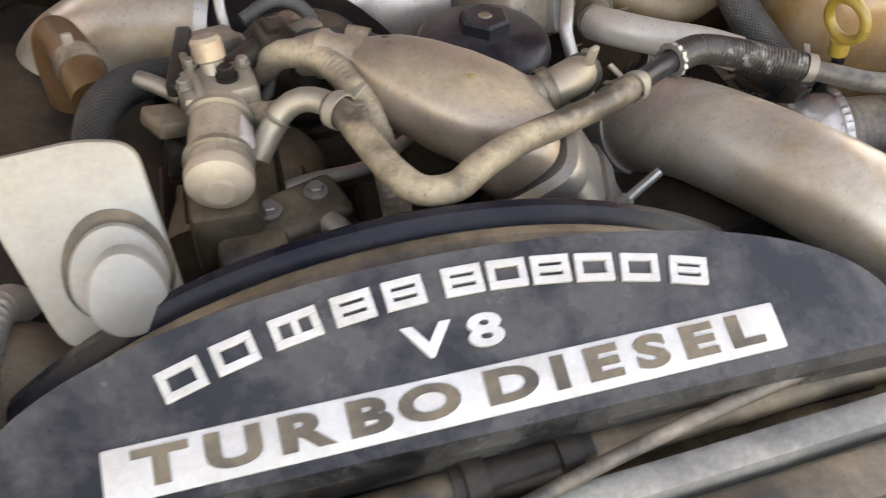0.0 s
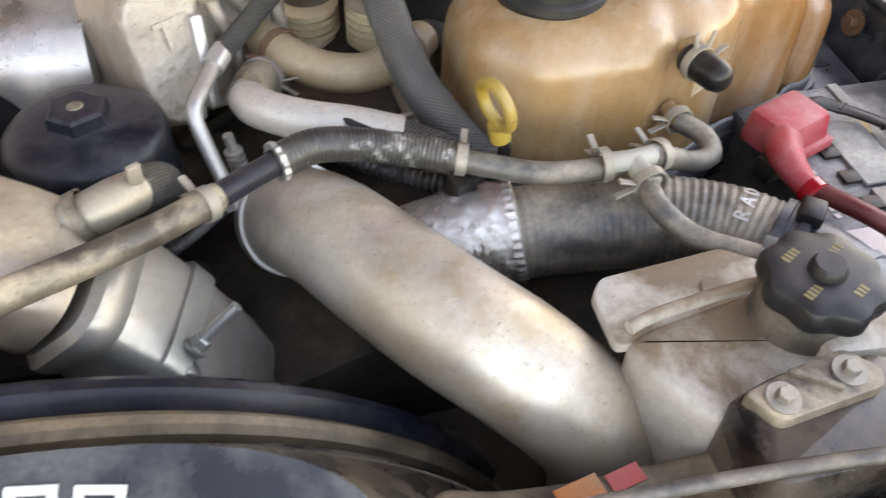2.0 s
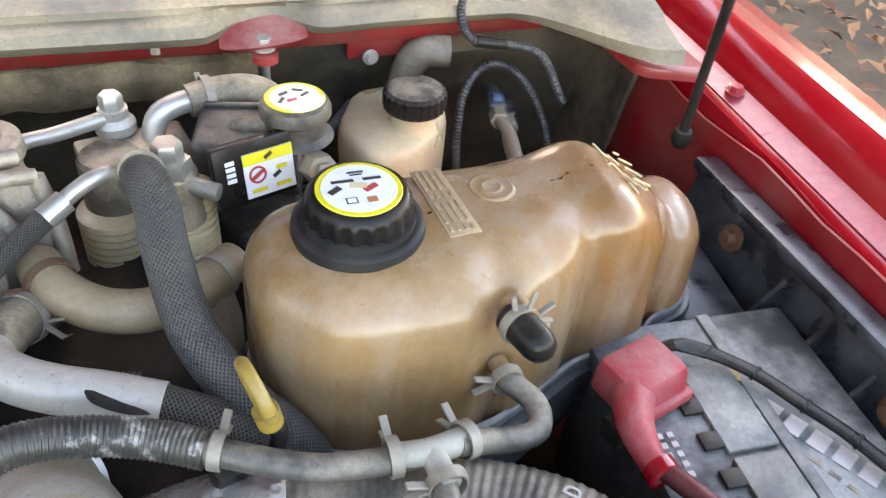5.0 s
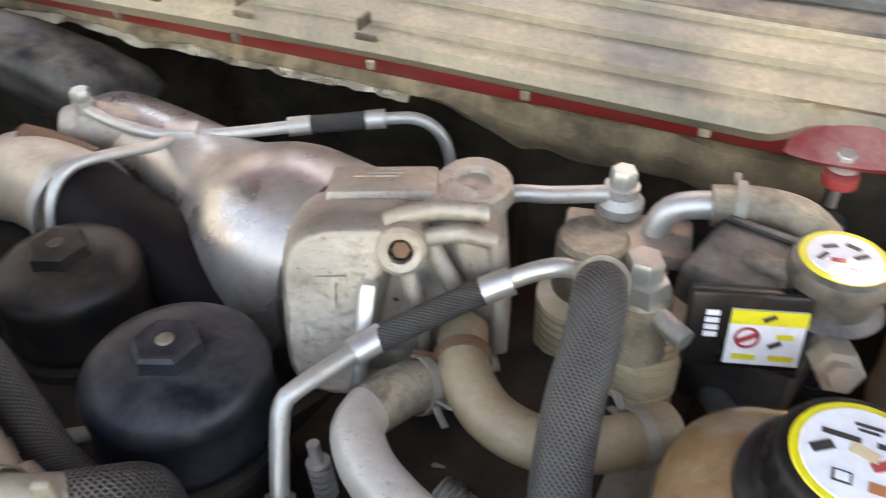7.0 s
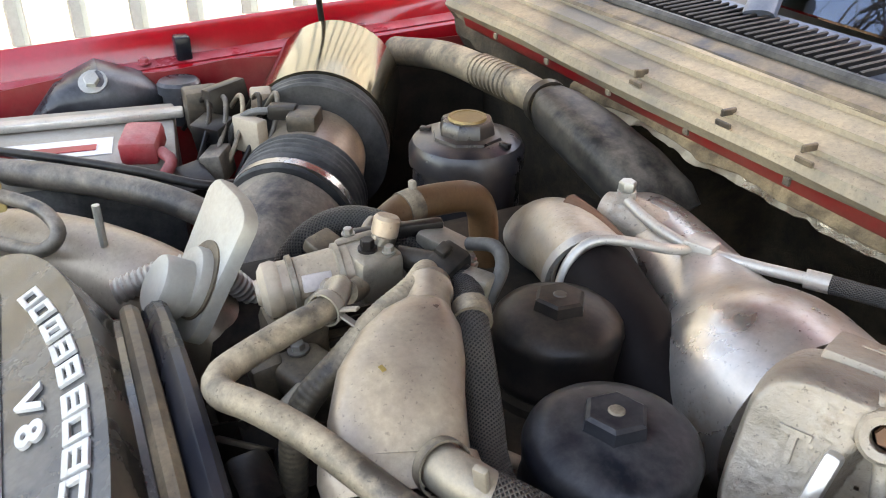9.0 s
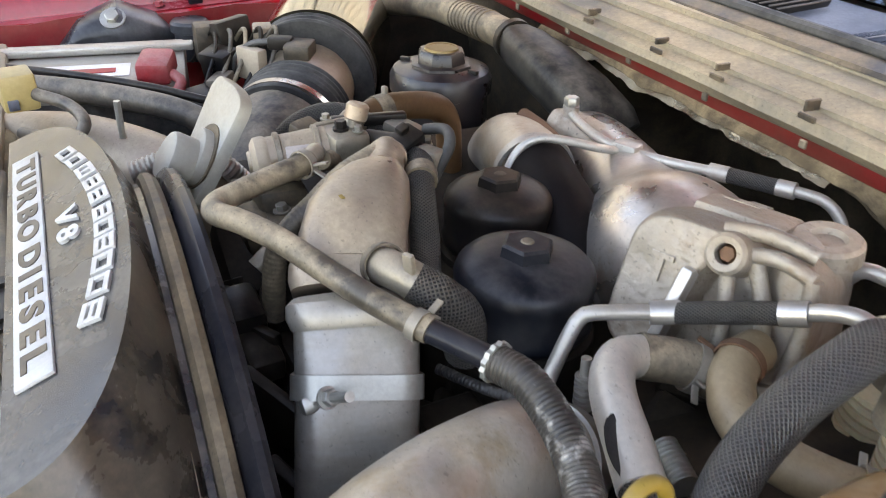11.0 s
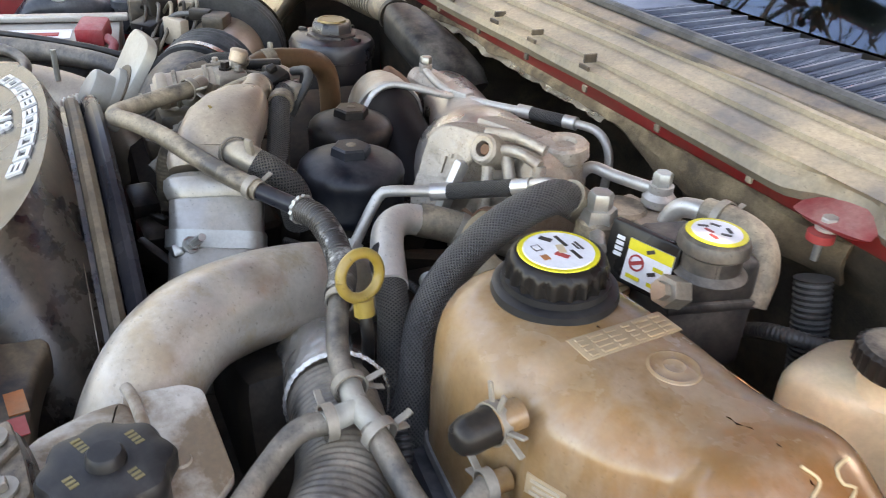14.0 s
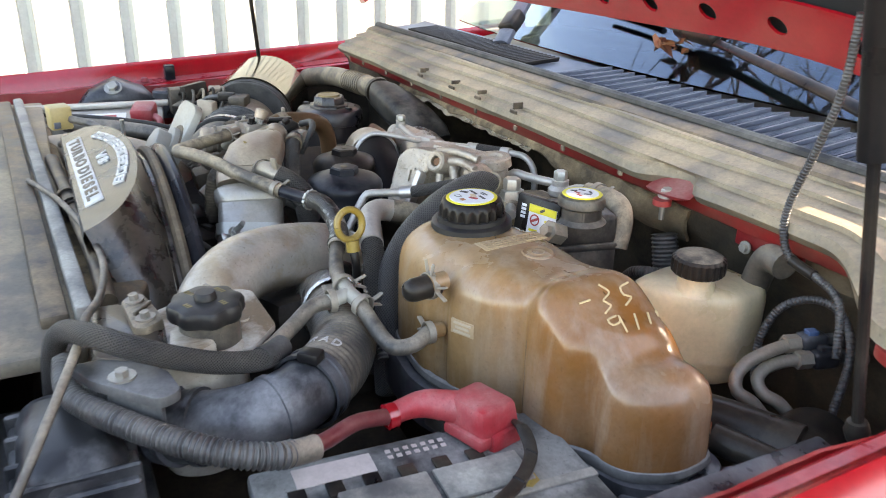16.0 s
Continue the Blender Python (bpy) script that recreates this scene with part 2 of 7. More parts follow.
    battery=surface("dusty battery case", (0.045, 0.048, 0.048), 0.42, 0, 0.56, (0.34, 0.34, 0.315), 70, 0.08, 0.25, up=0.8, fleck=0.4, blot=12, patch=0.4, spec=0.4),
    tray=surface("dusty black tray", (0.016, 0.017, 0.019), 0.40, 0, 0.42, (0.25, 0.245, 0.235), 70, 0.1, 0.2, blot=8, patch=0.3, spec=0.4),
    chrome=surface("polished filter can", (0.22, 0.20, 0.15), 0.17, 1.0, 0.10, DUST, 20, 0.03, 0.1),
    brown_hose=surface("brown silicone hose", (0.105, 0.050, 0.022), 0.45, 0, 0.34, (0.22, 0.14, 0.072), 60, 0.12, 0.25, fleck=0.3, spec=0.25),
    fence=surface("white corrugated sheet", (0.40, 0.455, 0.44), 0.45, 0, 0.12, (0.36, 0.37, 0.35), 30, 0.05, 0.06),
    alu_plate=surface("dusty aluminium duct", (0.38, 0.355, 0.32), 0.40, 0.65, 0.42, (0.31, 0.25, 0.18), 60, 0.16, 0.22, patch=0.3, streak=((9, 9, 60), 0.35, (0.20, 0.155, 0.11)), fleck=0.35),
    clamp=surface("dusty spring clamp", (0.27, 0.24, 0.20), 0.5, 0.4, 0.6, (0.34, 0.28, 0.20), 100, 0.15, 0.2),
    tank_mark=surface("moulded tank relief", (0.38, 0.255, 0.14), 0.45, 0, 0.45, (0.42, 0.32, 0.21), 60, 0.05, 0.2),
    insul_tan=surface("fuzzy tan insulation felt", (0.12, 0.082, 0.045), 0.95, 0, 0.8, (0.33, 0.235, 0.13), 140, 1.0, 0.5, blot=14, patch=0.5, fleck=0.4),
    foil_gold=surface("dull torn foil", (0.46, 0.39, 0.28), 0.30, 0.9, 0.35, (0.26, 0.19, 0.11), 60, 1.0, 0.3),
    vent=surface("dusty vent plastic", (0.10, 0.10, 0.095), 0.5, 0, 0.85, (0.36, 0.34, 0.29), 70, 0.1, 0.2),
    faded=surface("faded pale print", (0.62, 0.54, 0.50), 0.55, 0, 0.4, (0.42, 0.36, 0.30), 90, 0.05, 0.1),
    gold=surface("worn gold print", (0.22, 0.165, 0.05), 0.5, 0, 0.35, (0.06, 0.055, 0.04), 120, 0.05, 0.2),
    pad=surface("dark hood insulation pad", (0.03, 0.03, 0.032), 0.9, 0, 0.25, (0.1, 0.09, 0.08), 60, 0.6, 0.2, spec=0.2),
    filter_black=surface("dusty filter cap plastic", (0.007, 0.009, 0.014), 0.42, 0, 0.26, (0.17, 0.155, 0.14), 60, 0.12, 0.3, blot=16, up=0.9, spec=0.3),
    filter_brown=surface("grimy brown filter cap", (0.007, 0.007, 0.008), 0.40, 0, 0.30, (0.15, 0.11, 0.075), 60, 0.15, 0.3, blot=13, up=0.8, spec=0.25),
    bolt=surface("dull bolt steel", (0.34, 0.33, 0.30), 0.34, 0.8, 0.3, (0.34, 0.27, 0.19), 100, 0.2, 0.2),
    # dusty black plastic; its faint blue is reflected sky put into the colour
    sky_tint_dust=surface("dusty black plastic with a sky tint", (0.014, 0.015, 0.018), 0.33, 0, 0.34, (0.22, 0.225, 0.235), 60, 0.06, 0.3, blot=9, patch=0.3, spec=0.4),
    cast_dull=surface("grimy cast fitting", (0.30, 0.27, 0.22), 0.4, 0.6, 0.45, (0.36, 0.28, 0.19), 120, 0.5, 0.3, spots=18, spot_col=(0.10, 0.075, 0.05)),
    red_cable=surface("dark red cable sheath", (0.12, 0.010, 0.014), 0.4, 0, 0.35, (0.28, 0.12, 0.10), 80, 0.08, 0.2, blot=14),
    box_dust=surface("dusty black reservoir plastic", (0.012, 0.012, 0.013), 0.42, 0, 0.62, (0.25, 0.215, 0.175), 70, 0.10, 0.3, blot=9, up=0.8, spec=0.2),
    filler_dust=surface("grimy blue-black housing", (0.008, 0.010, 0.015), 0.34, 0, 0.28, (0.18, 0.13, 0.085), 70, 0.12, 0.3, blot=12, up=0.8, patch=0.3),
    filler_emblem=surface("tarnished gold emblem", (0.20, 0.135, 0.045), 0.42, 0.4, 0.4, (0.26, 0.19, 0.10), 120, 0.2, 0.3, blot=30),
    knob=surface("dusty black knob plastic", (0.010, 0.010, 0.011), 0.42, 0, 0.14, (0.16, 0.145, 0.125), 80, 0.10, 0.3, blot=16, spec=0.25),
    rail_pink=surface("dust-bloomed red rail paint", (0.34, 0.012, 0.022), 0.3, 0, 0.5, (0.46, 0.16, 0.17), 60, 0.05, 0.2, blot=12, coat=0.3),
    cap_dust=surface("tan dust on black plastic", (0.05, 0.045, 0.038), 0.7, 0, 0.8, (0.25, 0.205, 0.15), 120, 0.3, 0.3, blot=30, spec=0.2),
    boot_black=surface("dark rubber boot", (0.008, 0.006, 0.006), 0.62, 0, 0.05, (0.10, 0.08, 0.06), 60, 0.10, 0.3, spec=0.08),
    bark=surface("dark bark", (0.035, 0.026, 0.02), 0.9, 0, 0.2, (0.08, 0.06, 0.045), 20, 0.5, 0.3, spec=0.1),
    seam_grey=surface("dust-caked grey seam", (0.09, 0.088, 0.085), 0.5, 0, 0.7, (0.27, 0.26, 0.24), 60, 0.15, 0.2, blot=14),
    red_grime=surface("grimy dark red paint", (0.20, 0.006, 0.009), 0.42, 0, 0.45, (0.16, 0.095, 0.06), 50, 0.08, 0.25, blot=12, streak=((7, 30, 30), 0.4, (0.07, 0.03, 0.02))),
    cup_pink=surface("dusty pink-red pressing", (0.26, 0.018, 0.025), 0.4, 0, 0.6, (0.36, 0.185, 0.16), 60, 0.06, 0.25, blot=14, up=0.8),
    relay=surface("yellowed relay plastic", (0.50, 0.37, 0.14), 0.42, 0, 0.3, (0.40, 0.32, 0.20), 60, 0.05, 0.15),
    scoop=surface("dust-filmed black plastic", (0.014, 0.014, 0.014), 0.45, 0, 0.40, (0.19, 0.165, 0.13), 70, 0.10, 0.2, blot=22, up=0.75, spec=0.2),
    print_worn=surface("worn grey print", (0.52, 0.49, 0.45), 0.55, 0, 0.4, (0.20, 0.17, 0.14), 200, 0.05, 0.2, blot=60),
    elbow_dust=surface("dust-bloomed black elbow", (0.022, 0.023, 0.026), 0.38, 0, 0.55, (0.25, 0.255, 0.26), 60, 0.10, 0.3, blot=11, patch=0.3, up=0.75, spec=0.4),
    elbow_tan=surface("tan elbow rubber", (0.27, 0.185, 0.10), 0.45, 0, 0.5, (0.40, 0.31, 0.20), 80, 0.10, 0.3, blot=10, patch=0.2, fleck=0.3),
    chalk=surface("pale marker scratch", (0.62, 0.45, 0.24), 0.6, 0, 0.1, DUST, 80, 0.05, 0.1),
)

glass = bpy.data.materials.new("windscreen glass")
glass.use_nodes = True
gp = glass.node_tree.nodes["Principled BSDF"]
gp.inputs["Base Color"].default_value = (0.30, 0.40, 0.38, 1)
gp.inputs["Roughness"].default_value = 0.02
gp.inputs["Transmission Weight"].default_value = 1.0
gp.inputs["IOR"].default_value = 1.9
# blue put into the reflection so that the mirrored sky looks bluer
gp.inputs["Specular Tint"].default_value = (0.42, 0.62, 1.0, 1)
gp.inputs["Coat Weight"].default_value = 0.15
gp.inputs["Coat Roughness"].default_value = 0.01


def mesh_from(name, bm, material, smooth=35):
    me = bpy.data.meshes.new(name)
    bm.normal_update()
    bm.to_mesh(me)
    bm.free()
    me.materials.append(M[material] if isinstance(material, str) else material)
    if smooth:
        me.shade_smooth()
        me.set_sharp_from_angle(angle=radians(smooth))
    return me


def part(name, bm, material, parent=None, label="", smooth=35):
    """One bmesh as one mesh object, under a thing or a part."""
    ob = new(name, mesh_from(name, bm, material, smooth))
    if parent is not None:
        ob.parent = parent
        ob.matrix_parent_inverse = parent.matrix_basis.inverted() if parent.parent is None else Matrix()
    if label:
        ob["label"] = label
    return ob


def thing(name, label, category, group="", kind="", at=(0, 0, 0)):
    """A top-level empty at its base that holds parts; the parts carry world coordinates."""
    e = tagged(new(name), label, category, group, kind)
    e.location = at
    return e


def single(name, bm, material, label, category, group="", kind="", smooth=35):
    return tagged(part(name, bm, material, None, "", smooth), label, category, group, kind)


def spline(points, step=0.006):
    """Catmull-Rom through the points, sampled about every step metres; extra columns (radii) are carried along."""
    p = [Vector(q) for q in points]
    dim = len(p[0])
    a = [np.array(q, float) for q in points]
    a = [2 * a[0] - a[1]] + a + [2 * a[-1] - a[-2]]
    out = []
    for i in range(1, len(a) - 2):
        p0, p1, p2, p3 = a[i - 1:i + 3]
        n = max(2, int(np.linalg.norm(p2[:3] - p1[:3]) / step))
        for k in range(n):
            t = k / n
            out.append(0.5 * (2 * p1 + (p2 - p0) * t + (2 * p0 - 5 * p1 + 4 * p2 - p3) * t * t + (3 * p1 - p0 - 3 * p2 + p3) * t ** 3))
    out.append(a[-2])
    return np.array(out)


def tube(points, r, seg=16, step=0.006, ridge=None, cap=True, bm=None, wall=0.0, squash=None):
    """A pipe along a spline. r: radius, or None when points carry it as a fourth column. ridge: (pitch, height)."""
    bm = bm or bmesh.new()
    if ridge:
        step = min(step, ridge[0] / 5)
    s = spline(points, step)
    pts = s[:, :3]
    rad = s[:, 3] if r is None else np.full(len(pts), r)
    d = np.r_[0, np.cumsum(np.linalg.norm(np.diff(pts, axis=0), axis=1))]
    if ridge:
        rad = rad + ridge[1] * (np.clip(np.cos(d / ridge[0] * 2 * math.pi) * 1.6, -1, 1) * 0.5)
    tan = np.gradient(pts, axis=0)
    tan /= np.linalg.norm(tan, axis=1)[:, None]
    ref = np.array([0, 0, 1.0]) if abs(tan[0][2]) < 0.9 else np.array([1.0, 0, 0])
    u = np.cross(tan[0], ref)
    u /= np.linalg.norm(u)
    uvl = bm.loops.layers.uv.verify()
    rings = []
    for i in range(len(pts)):
        u = u - tan[i] * (u @ tan[i])
        u /= np.linalg.norm(u)
        v = np.cross(tan[i], u)
        rings.append([bm.verts.new(pts[i] + rad[i] * (math.cos(a) * u + math.sin(a) * v)) for a in np.linspace(0, 2 * math.pi, seg, endpoint=False)])
    for i in range(len(rings) - 1):
        for k in range(seg):
            f = bm.faces.new((rings[i][k], rings[i][(k + 1) % seg], rings[i + 1][(k + 1) % seg], rings[i + 1][k]))
            for loop, (uu, vv) in zip(f.loops, ((k, i), (k + 1, i), (k + 1, i + 1), (k, i + 1))):
                loop[uvl].uv = (uu / seg, d[vv])
    if cap:
        bm.faces.new(rings[0][::-1])
        bm.faces.new(rings[-1])
    return bm


def frame_of(axis, at=(0, 0, 0), roll=0.0):
    """A matrix whose z runs along axis."""
    q = Vector(axis).normalized().to_track_quat("Z", "Y")
    return Matrix.Translation(at) @ q.to_matrix().to_4x4() @ Matrix.Rotation(radians(roll), 4, "Z")


def lathe(profile, m=None, seg=32, bm=None, lobes=None, closed=True):
    """Turn (radius, height) pairs round z. lobes: (count, depth, from radius) for fluted knobs."""
    bm = bm or bmesh.new()
    m = m or Matrix()
    rings = []
    for r, z in profile:
        if r < 1e-6:
            rings.append([bm.verts.new(m @ Vector((0, 0, z)))])
            continue
        ring = []
        for a in np.linspace(0, 2 * math.pi, seg, endpoint=False):
            q = r
            if lobes and r > lobes[2]:
                q = r * (1 + lobes[1] * math.cos(lobes[0] * a))
            ring.append(bm.verts.new(m @ Vector((q * math.cos(a), q * math.sin(a), z))))
        rings.append(ring)
    for a, b in zip(rings, rings[1:]):
        for k in range(seg):
            j = (k + 1) % seg
            if len(a) == 1 and len(b) == 1:
                continue
            if len(a) == 1:
                bm.faces.new((a[0], b[k], b[j]))
            elif len(b) == 1:
                bm.faces.new((a[k], a[j], b[0]))
            else:
                bm.faces.new((a[k], a[j], b[j], b[k]))
    bmesh.ops.recalc_face_normals(bm, faces=bm.faces)
    return bm


def rbox(sx, sy, sz, bevel=0.004, m=None, bm=None, seg=2, taper=1.0):
    """A box with rounded edges, centred; taper shrinks its top."""
    b = bmesh.new()
    bmesh.ops.create_cube(b, size=1.0)
    for v in b.verts:
        k = taper if v.co.z > 0 else 1.0
        v.co = Vector((v.co.x * sx * k, v.co.y * sy * k, v.co.z * sz))
    if bevel:
        bmesh.ops.bevel(b, geom=list(b.edges), offset=min(bevel, 0.45 * min(sx, sy, sz)), segments=seg, profile=0.5, affect="EDGES")
    if m is not None:
        bmesh.ops.transform(b, matrix=m, verts=b.verts)
    return join(bm, b)


def join(bm, b):
    if bm is None:
        return b
    me = bpy.data.meshes.new("tmp")
    b.to_mesh(me)
    b.free()
    bm.from_mesh(me)
    bpy.data.meshes.remove(me)
    return bm


def prism(outline, z0, z1, m=None, bevel=0.0, seg=2, bm=None):
    """A flat outline (x, y) raised from z0 to z1."""
    b = bmesh.new()
    lo = [b.verts.new((x, y, z0)) for x, y in outline]
    hi = [b.verts.new((x, y, z1)) for x, y in outline]
    n = len(outline)
    b.faces.new(lo[::-1])
    b.faces.new(hi)
    for i in range(n):
        b.faces.new((lo[i], lo[(i + 1) % n], hi[(i + 1) % n], hi[i]))
    bmesh.ops.recalc_face_normals(b, faces=b.faces)
    if bevel:
        top = [e for e in b.edges if all(v in hi for v in e.verts)]
        bmesh.ops.bevel(b, geom=top, offset=bevel, segments=seg, profile=0.5, affect="EDGES")
    if m is not None:
        bmesh.ops.transform(b, matrix=m, verts=b.verts)
    return join(bm, b)


def rounded(outline, r, n=5):
    """The outline with its corners rounded by r."""
    out = []
    k = len(outline)
    for i in range(k):
        p, a, b = (np.array(outline[j % k], float) for j in (i, i - 1, i + 1))
        da, db = a - p, b - p
        la, lb = np.linalg.norm(da), np.linalg.norm(db)
        q = min(r, la * 0.45, lb * 0.45)
        s, e = p + da / la * q, p + db / lb * q
        for t in np.linspace(0, 1, n):
            out.append(tuple((1 - t) ** 2 * s + 2 * t * (1 - t) * p + t * t * e))
    return out


def skin(rings, closed=True, caps=True, bm=None):
    """Faces between rings of equally many points."""
    bm = bm or bmesh.new()
    vs = [[bm.verts.new(p) for p in ring] for ring in rings]
    n = len(vs[0])
    for a, b in zip(vs, vs[1:]):
        for k in range(n if closed else n - 1):
            bm.faces.new((a[k], a[(k + 1) % n], b[(k + 1) % n], b[k]))
    if caps and closed:
        bm.faces.new(vs[0][::-1])
        bm.faces.new(vs[-1])
    bmesh.ops.recalc_face_normals(bm, faces=bm.faces)
    return bm


def grid_sheet(fn, us, vs, thick=0.0):
    """A sheet fn(u, v) -> place, with thickness downwards."""
    bm = bmesh.new()
    g = [[bm.verts.new(fn(u, v)) for v in vs] for u in us]
    for i in range(len(us) - 1):
        for j in range(len(vs) - 1):
            bm.faces.new((g[i][j], g[i + 1][j], g[i + 1][j + 1], g[i][j + 1]))
    bmesh.ops.recalc_face_normals(bm, faces=bm.faces)
    if thick:
        bmesh.ops.solidify(bm, geom=list(bm.faces), thickness=thick)
    return bm


def lettering(text, size, depth, m, stretch=1.0, bold=0.0):
    """Raised letters as a bmesh, centred on the matrix m."""
    cu = bpy.data.curves.new("tmp", "FONT")
    cu.body, cu.size, cu.extrude, cu.offset = text, size, depth, bold
    cu.align_x, cu.align_y = "CENTER", "CENTER"
    cu.resolution_u = 4
    ob = bpy.data.objects.new("tmp", cu)
    scene.collection.objects.link(ob)
    me = bpy.data.meshes.new_from_object(ob.evaluated_get(bpy.context.evaluated_depsgraph_get()))
    bm = bmesh.new()
    bm.from_mesh(me)
    bmesh.ops.transform(bm, matrix=m @ Matrix.Diagonal((stretch, 1, 1, 1)), verts=bm.verts)
    bpy.data.objects.remove(ob)
    bpy.data.curves.remove(cu)
    bpy.data.meshes.remove(me)
    return bm


def basis(x, y, at):
    """A matrix from its x and y directions and its place."""
    x = Vector(x).normalized()
    z = x.cross(Vector(y)).normalized()
    y = z.cross(x)
    return Matrix((( x.x, y.x, z.x, at[0]), (x.y, y.y, z.y, at[1]), (x.z, y.z, z.z, at[2]), (0, 0, 0, 1)))


def hose(name, pts, r, material, label, category="hose", **kw):
    return single(name, tube(pts, r, **kw), material, label, category)


def hex_head(bm, at, axis, r, h, washer=1.35):
    m = frame_of(axis, at)
    lathe([(0, 0), (r * washer, 0), (r * washer, h * 0.25), (0, h * 0.25)], m, 20, bm)
    lathe([(0, h * 0.2), (r, h * 0.2), (r, h * 0.92), (r * 0.88, h), (0, h)], m, 6, bm)
    return bm


def clamp_band(at, axis, r, width=0.008, tail=True):
    """A spring hose clamp: a band with two raised ears."""
    m = frame_of(axis, at)
    bm = lathe([(r, -width / 2), (r + 0.0015, -width / 2), (r + 0.0015, width / 2), (r, width / 2), (r, -width / 2)], m, 24)
    if tail:
        for s in (-1, 1):
            rbox(0.016, 0.0022, width * 0.7, 0.0006, m @ Matrix.Translation((r + 0.0075, s * 0.005, 0)) @ Matrix.Rotation(s * 0.35, 4, "Z"), bm, 1)
    return bm



def slab(c, d, w, h, wide, n=28, sq=4.0):
    """A rounded-square ring round c, across direction d, with wide as its width direction."""
    d = Vector(d).normalized()
    wv = Vector(wide)
    wv = (wv - d * wv.dot(d)).normalized()
    hv = d.cross(wv)
    out = []
    for a in np.linspace(0, 2 * math.pi, n, endpoint=False):
        ca, sa = math.cos(a), math.sin(a)
        k = (abs(ca) ** sq + abs(sa) ** sq) ** (-1 / sq)
        out.append(Vector(c) + wv * (w / 2 * k * ca) + hv * (h / 2 * k * sa))
    return out


def loft(rows, wide, n=28, sq=4.0):
    """rows: centre, width, height; the direction follows the centres."""
    cs = [Vector(r[0]) for r in rows]
    rings = []
    for i, (c, w, h) in enumerate(rows):
        d = cs[min(i + 1, len(cs) - 1)] - cs[max(i - 1, 0)]
        rings.append(slab(c, d, w, h, wide, n, sq))
    return skin(rings)


def smooth(a, b, x):
    t = min(1.0, max(0.0, (x - a) / (b - a)))
    return t * t * (3 - 2 * t)


# ---------------------------------------------------------------- setting
def leaf_ground(u, v):
    return (u, v, 0.02 * noise.noise((u * 0.6, v * 0.6, 0)))


ground_mat = surface("leaf litter ground", (0.07, 0.045, 0.025), 0.9, 0, 0.5, (0.12, 0.075, 0.04), 12, 1.0, 0.5, blot=3, spots=9, spot_col=(0.14, 0.055, 0.02))
tagged(part("ground", grid_sheet(leaf_ground, [-300, -60, -20, -10, -5, -2, 0, 2, 4, 6, 10, 20, 60, 300], [-300, -60, -20, -8, -3, 0, 3, 6, 10, 20, 60, 300]), ground_mat),
       "bare ground covered with dry brown leaves", "ground", kind="structure")

# fallen leaves beside the truck
bm = bmesh.new()
for _ in range(2600):
    x, y = random.uniform(1.9, 6.5), random.uniform(0.5, 7.0)
    s, a = random.uniform(0.03, 0.07), random.uniform(0, 6.28)
    m = pose(x, y, 0.03 + random.uniform(0, 0.03), random.uniform(-30, 30), random.uniform(-30, 30), math.degrees(a))
    bm.faces.new([bm.verts.new(m @ Vector(q)) for q in ((-s, 0, 0), (-s * 0.2, -s * 0.5, 0.01), (s, 0, 0), (-s * 0.2, s * 0.5, 0.01))])
leaf_mat = bpy.data.materials.new("dry leaf")
leaf_mat.use_nodes = True
ln = leaf_mat.node_tree.nodes
lg = ln.new("ShaderNodeNewGeometry")
lr = ln.new("ShaderNodeValToRGB")
lr.color_ramp.elements[0].color, lr.color_ramp.elements[1].color = (0.09, 0.026, 0.012, 1), (0.30, 0.14, 0.06, 1)
leaf_mat.node_tree.links.new(lg.outputs["Random Per Island"], lr.inputs[0])
leaf_mat.node_tree.links.new(lr.outputs[0], ln["Principled BSDF"].inputs["Base Color"])
ln["Principled BSDF"].inputs["Roughness"].default_value = 0.8
single("fallen_leaves", bm, leaf_mat, "dry brown and orange fallen leaves on the ground", "leaves", kind="stuff", smooth=0)

# corrugated fence beyond the passenger side
fence = thing("fence", "tall white corrugated metal fence in bright sun", "fence", kind="structure")


def fence_panel(y0):
    prof = [(0, 0), (0.14, 0), (0.16, -0.03), (0.20, -0.03), (0.22, 0)]
    rings = []
    for k in range(4):
        for dy, dx in prof[:-1]:
            rings.append([(-2.9 + dx, y0 + k * 0.22 + dy, 0.0), (-2.9 + dx, y0 + k * 0.22 + dy, 2.6)])
    rings.append([(-2.9, y0 + 0.88, 0.0), (-2.9, y0 + 0.88, 2.6)])
    b = skin(rings, closed=False, caps=False)
    bmesh.ops.solidify(b, geom=list(b.faces), thickness=0.004)
    return b


for i in range(10):
    part("panel", fence_panel(-4.2 + i * 0.881), "fence", fence, smooth=0)

# ---- cowl, firewall, windscreen
CX0, CX1 = -0.72, 0.86


def cowl_at(x, k):
    """The cowl's section: k runs from the front lip to the seal."""
    prof = [(0.934, 1.184), (0.924, 1.187), (0.915, 1.199), (0.919, 1.209), (0.936, 1.214), (0.937, 1.2195), (0.969, 1.228), (0.970, 1.234), (0.998, 1.240), (0.999, 1.2455), (1.032, 1.253)]
    y, z = prof[k]
    dent = math.exp(-((x - 0.604) / 0.043) ** 4) * (0.034 if k < 4 else 0.012 if k == 4 else 0.0)
    return (x, y + dent + 0.004 * math.sin(x * 9), z + 0.002 * noise.noise((x * 6, k * 0.7, 2)))


def cowl_right(x, k):
    """Towards the driver's fender the lip sweeps forwards and down."""
    s = min(1.0, max(0.0, (x - CX1) / 0.16))
    s = s * s * (3 - 2 * s)
    y, z = cowl_at(x, k)[1:]
    f = 1 - k / 10
    return (x, y - 0.115 * s * f, z - (0.012 * s if k < 3 else 0.03 * s * f))


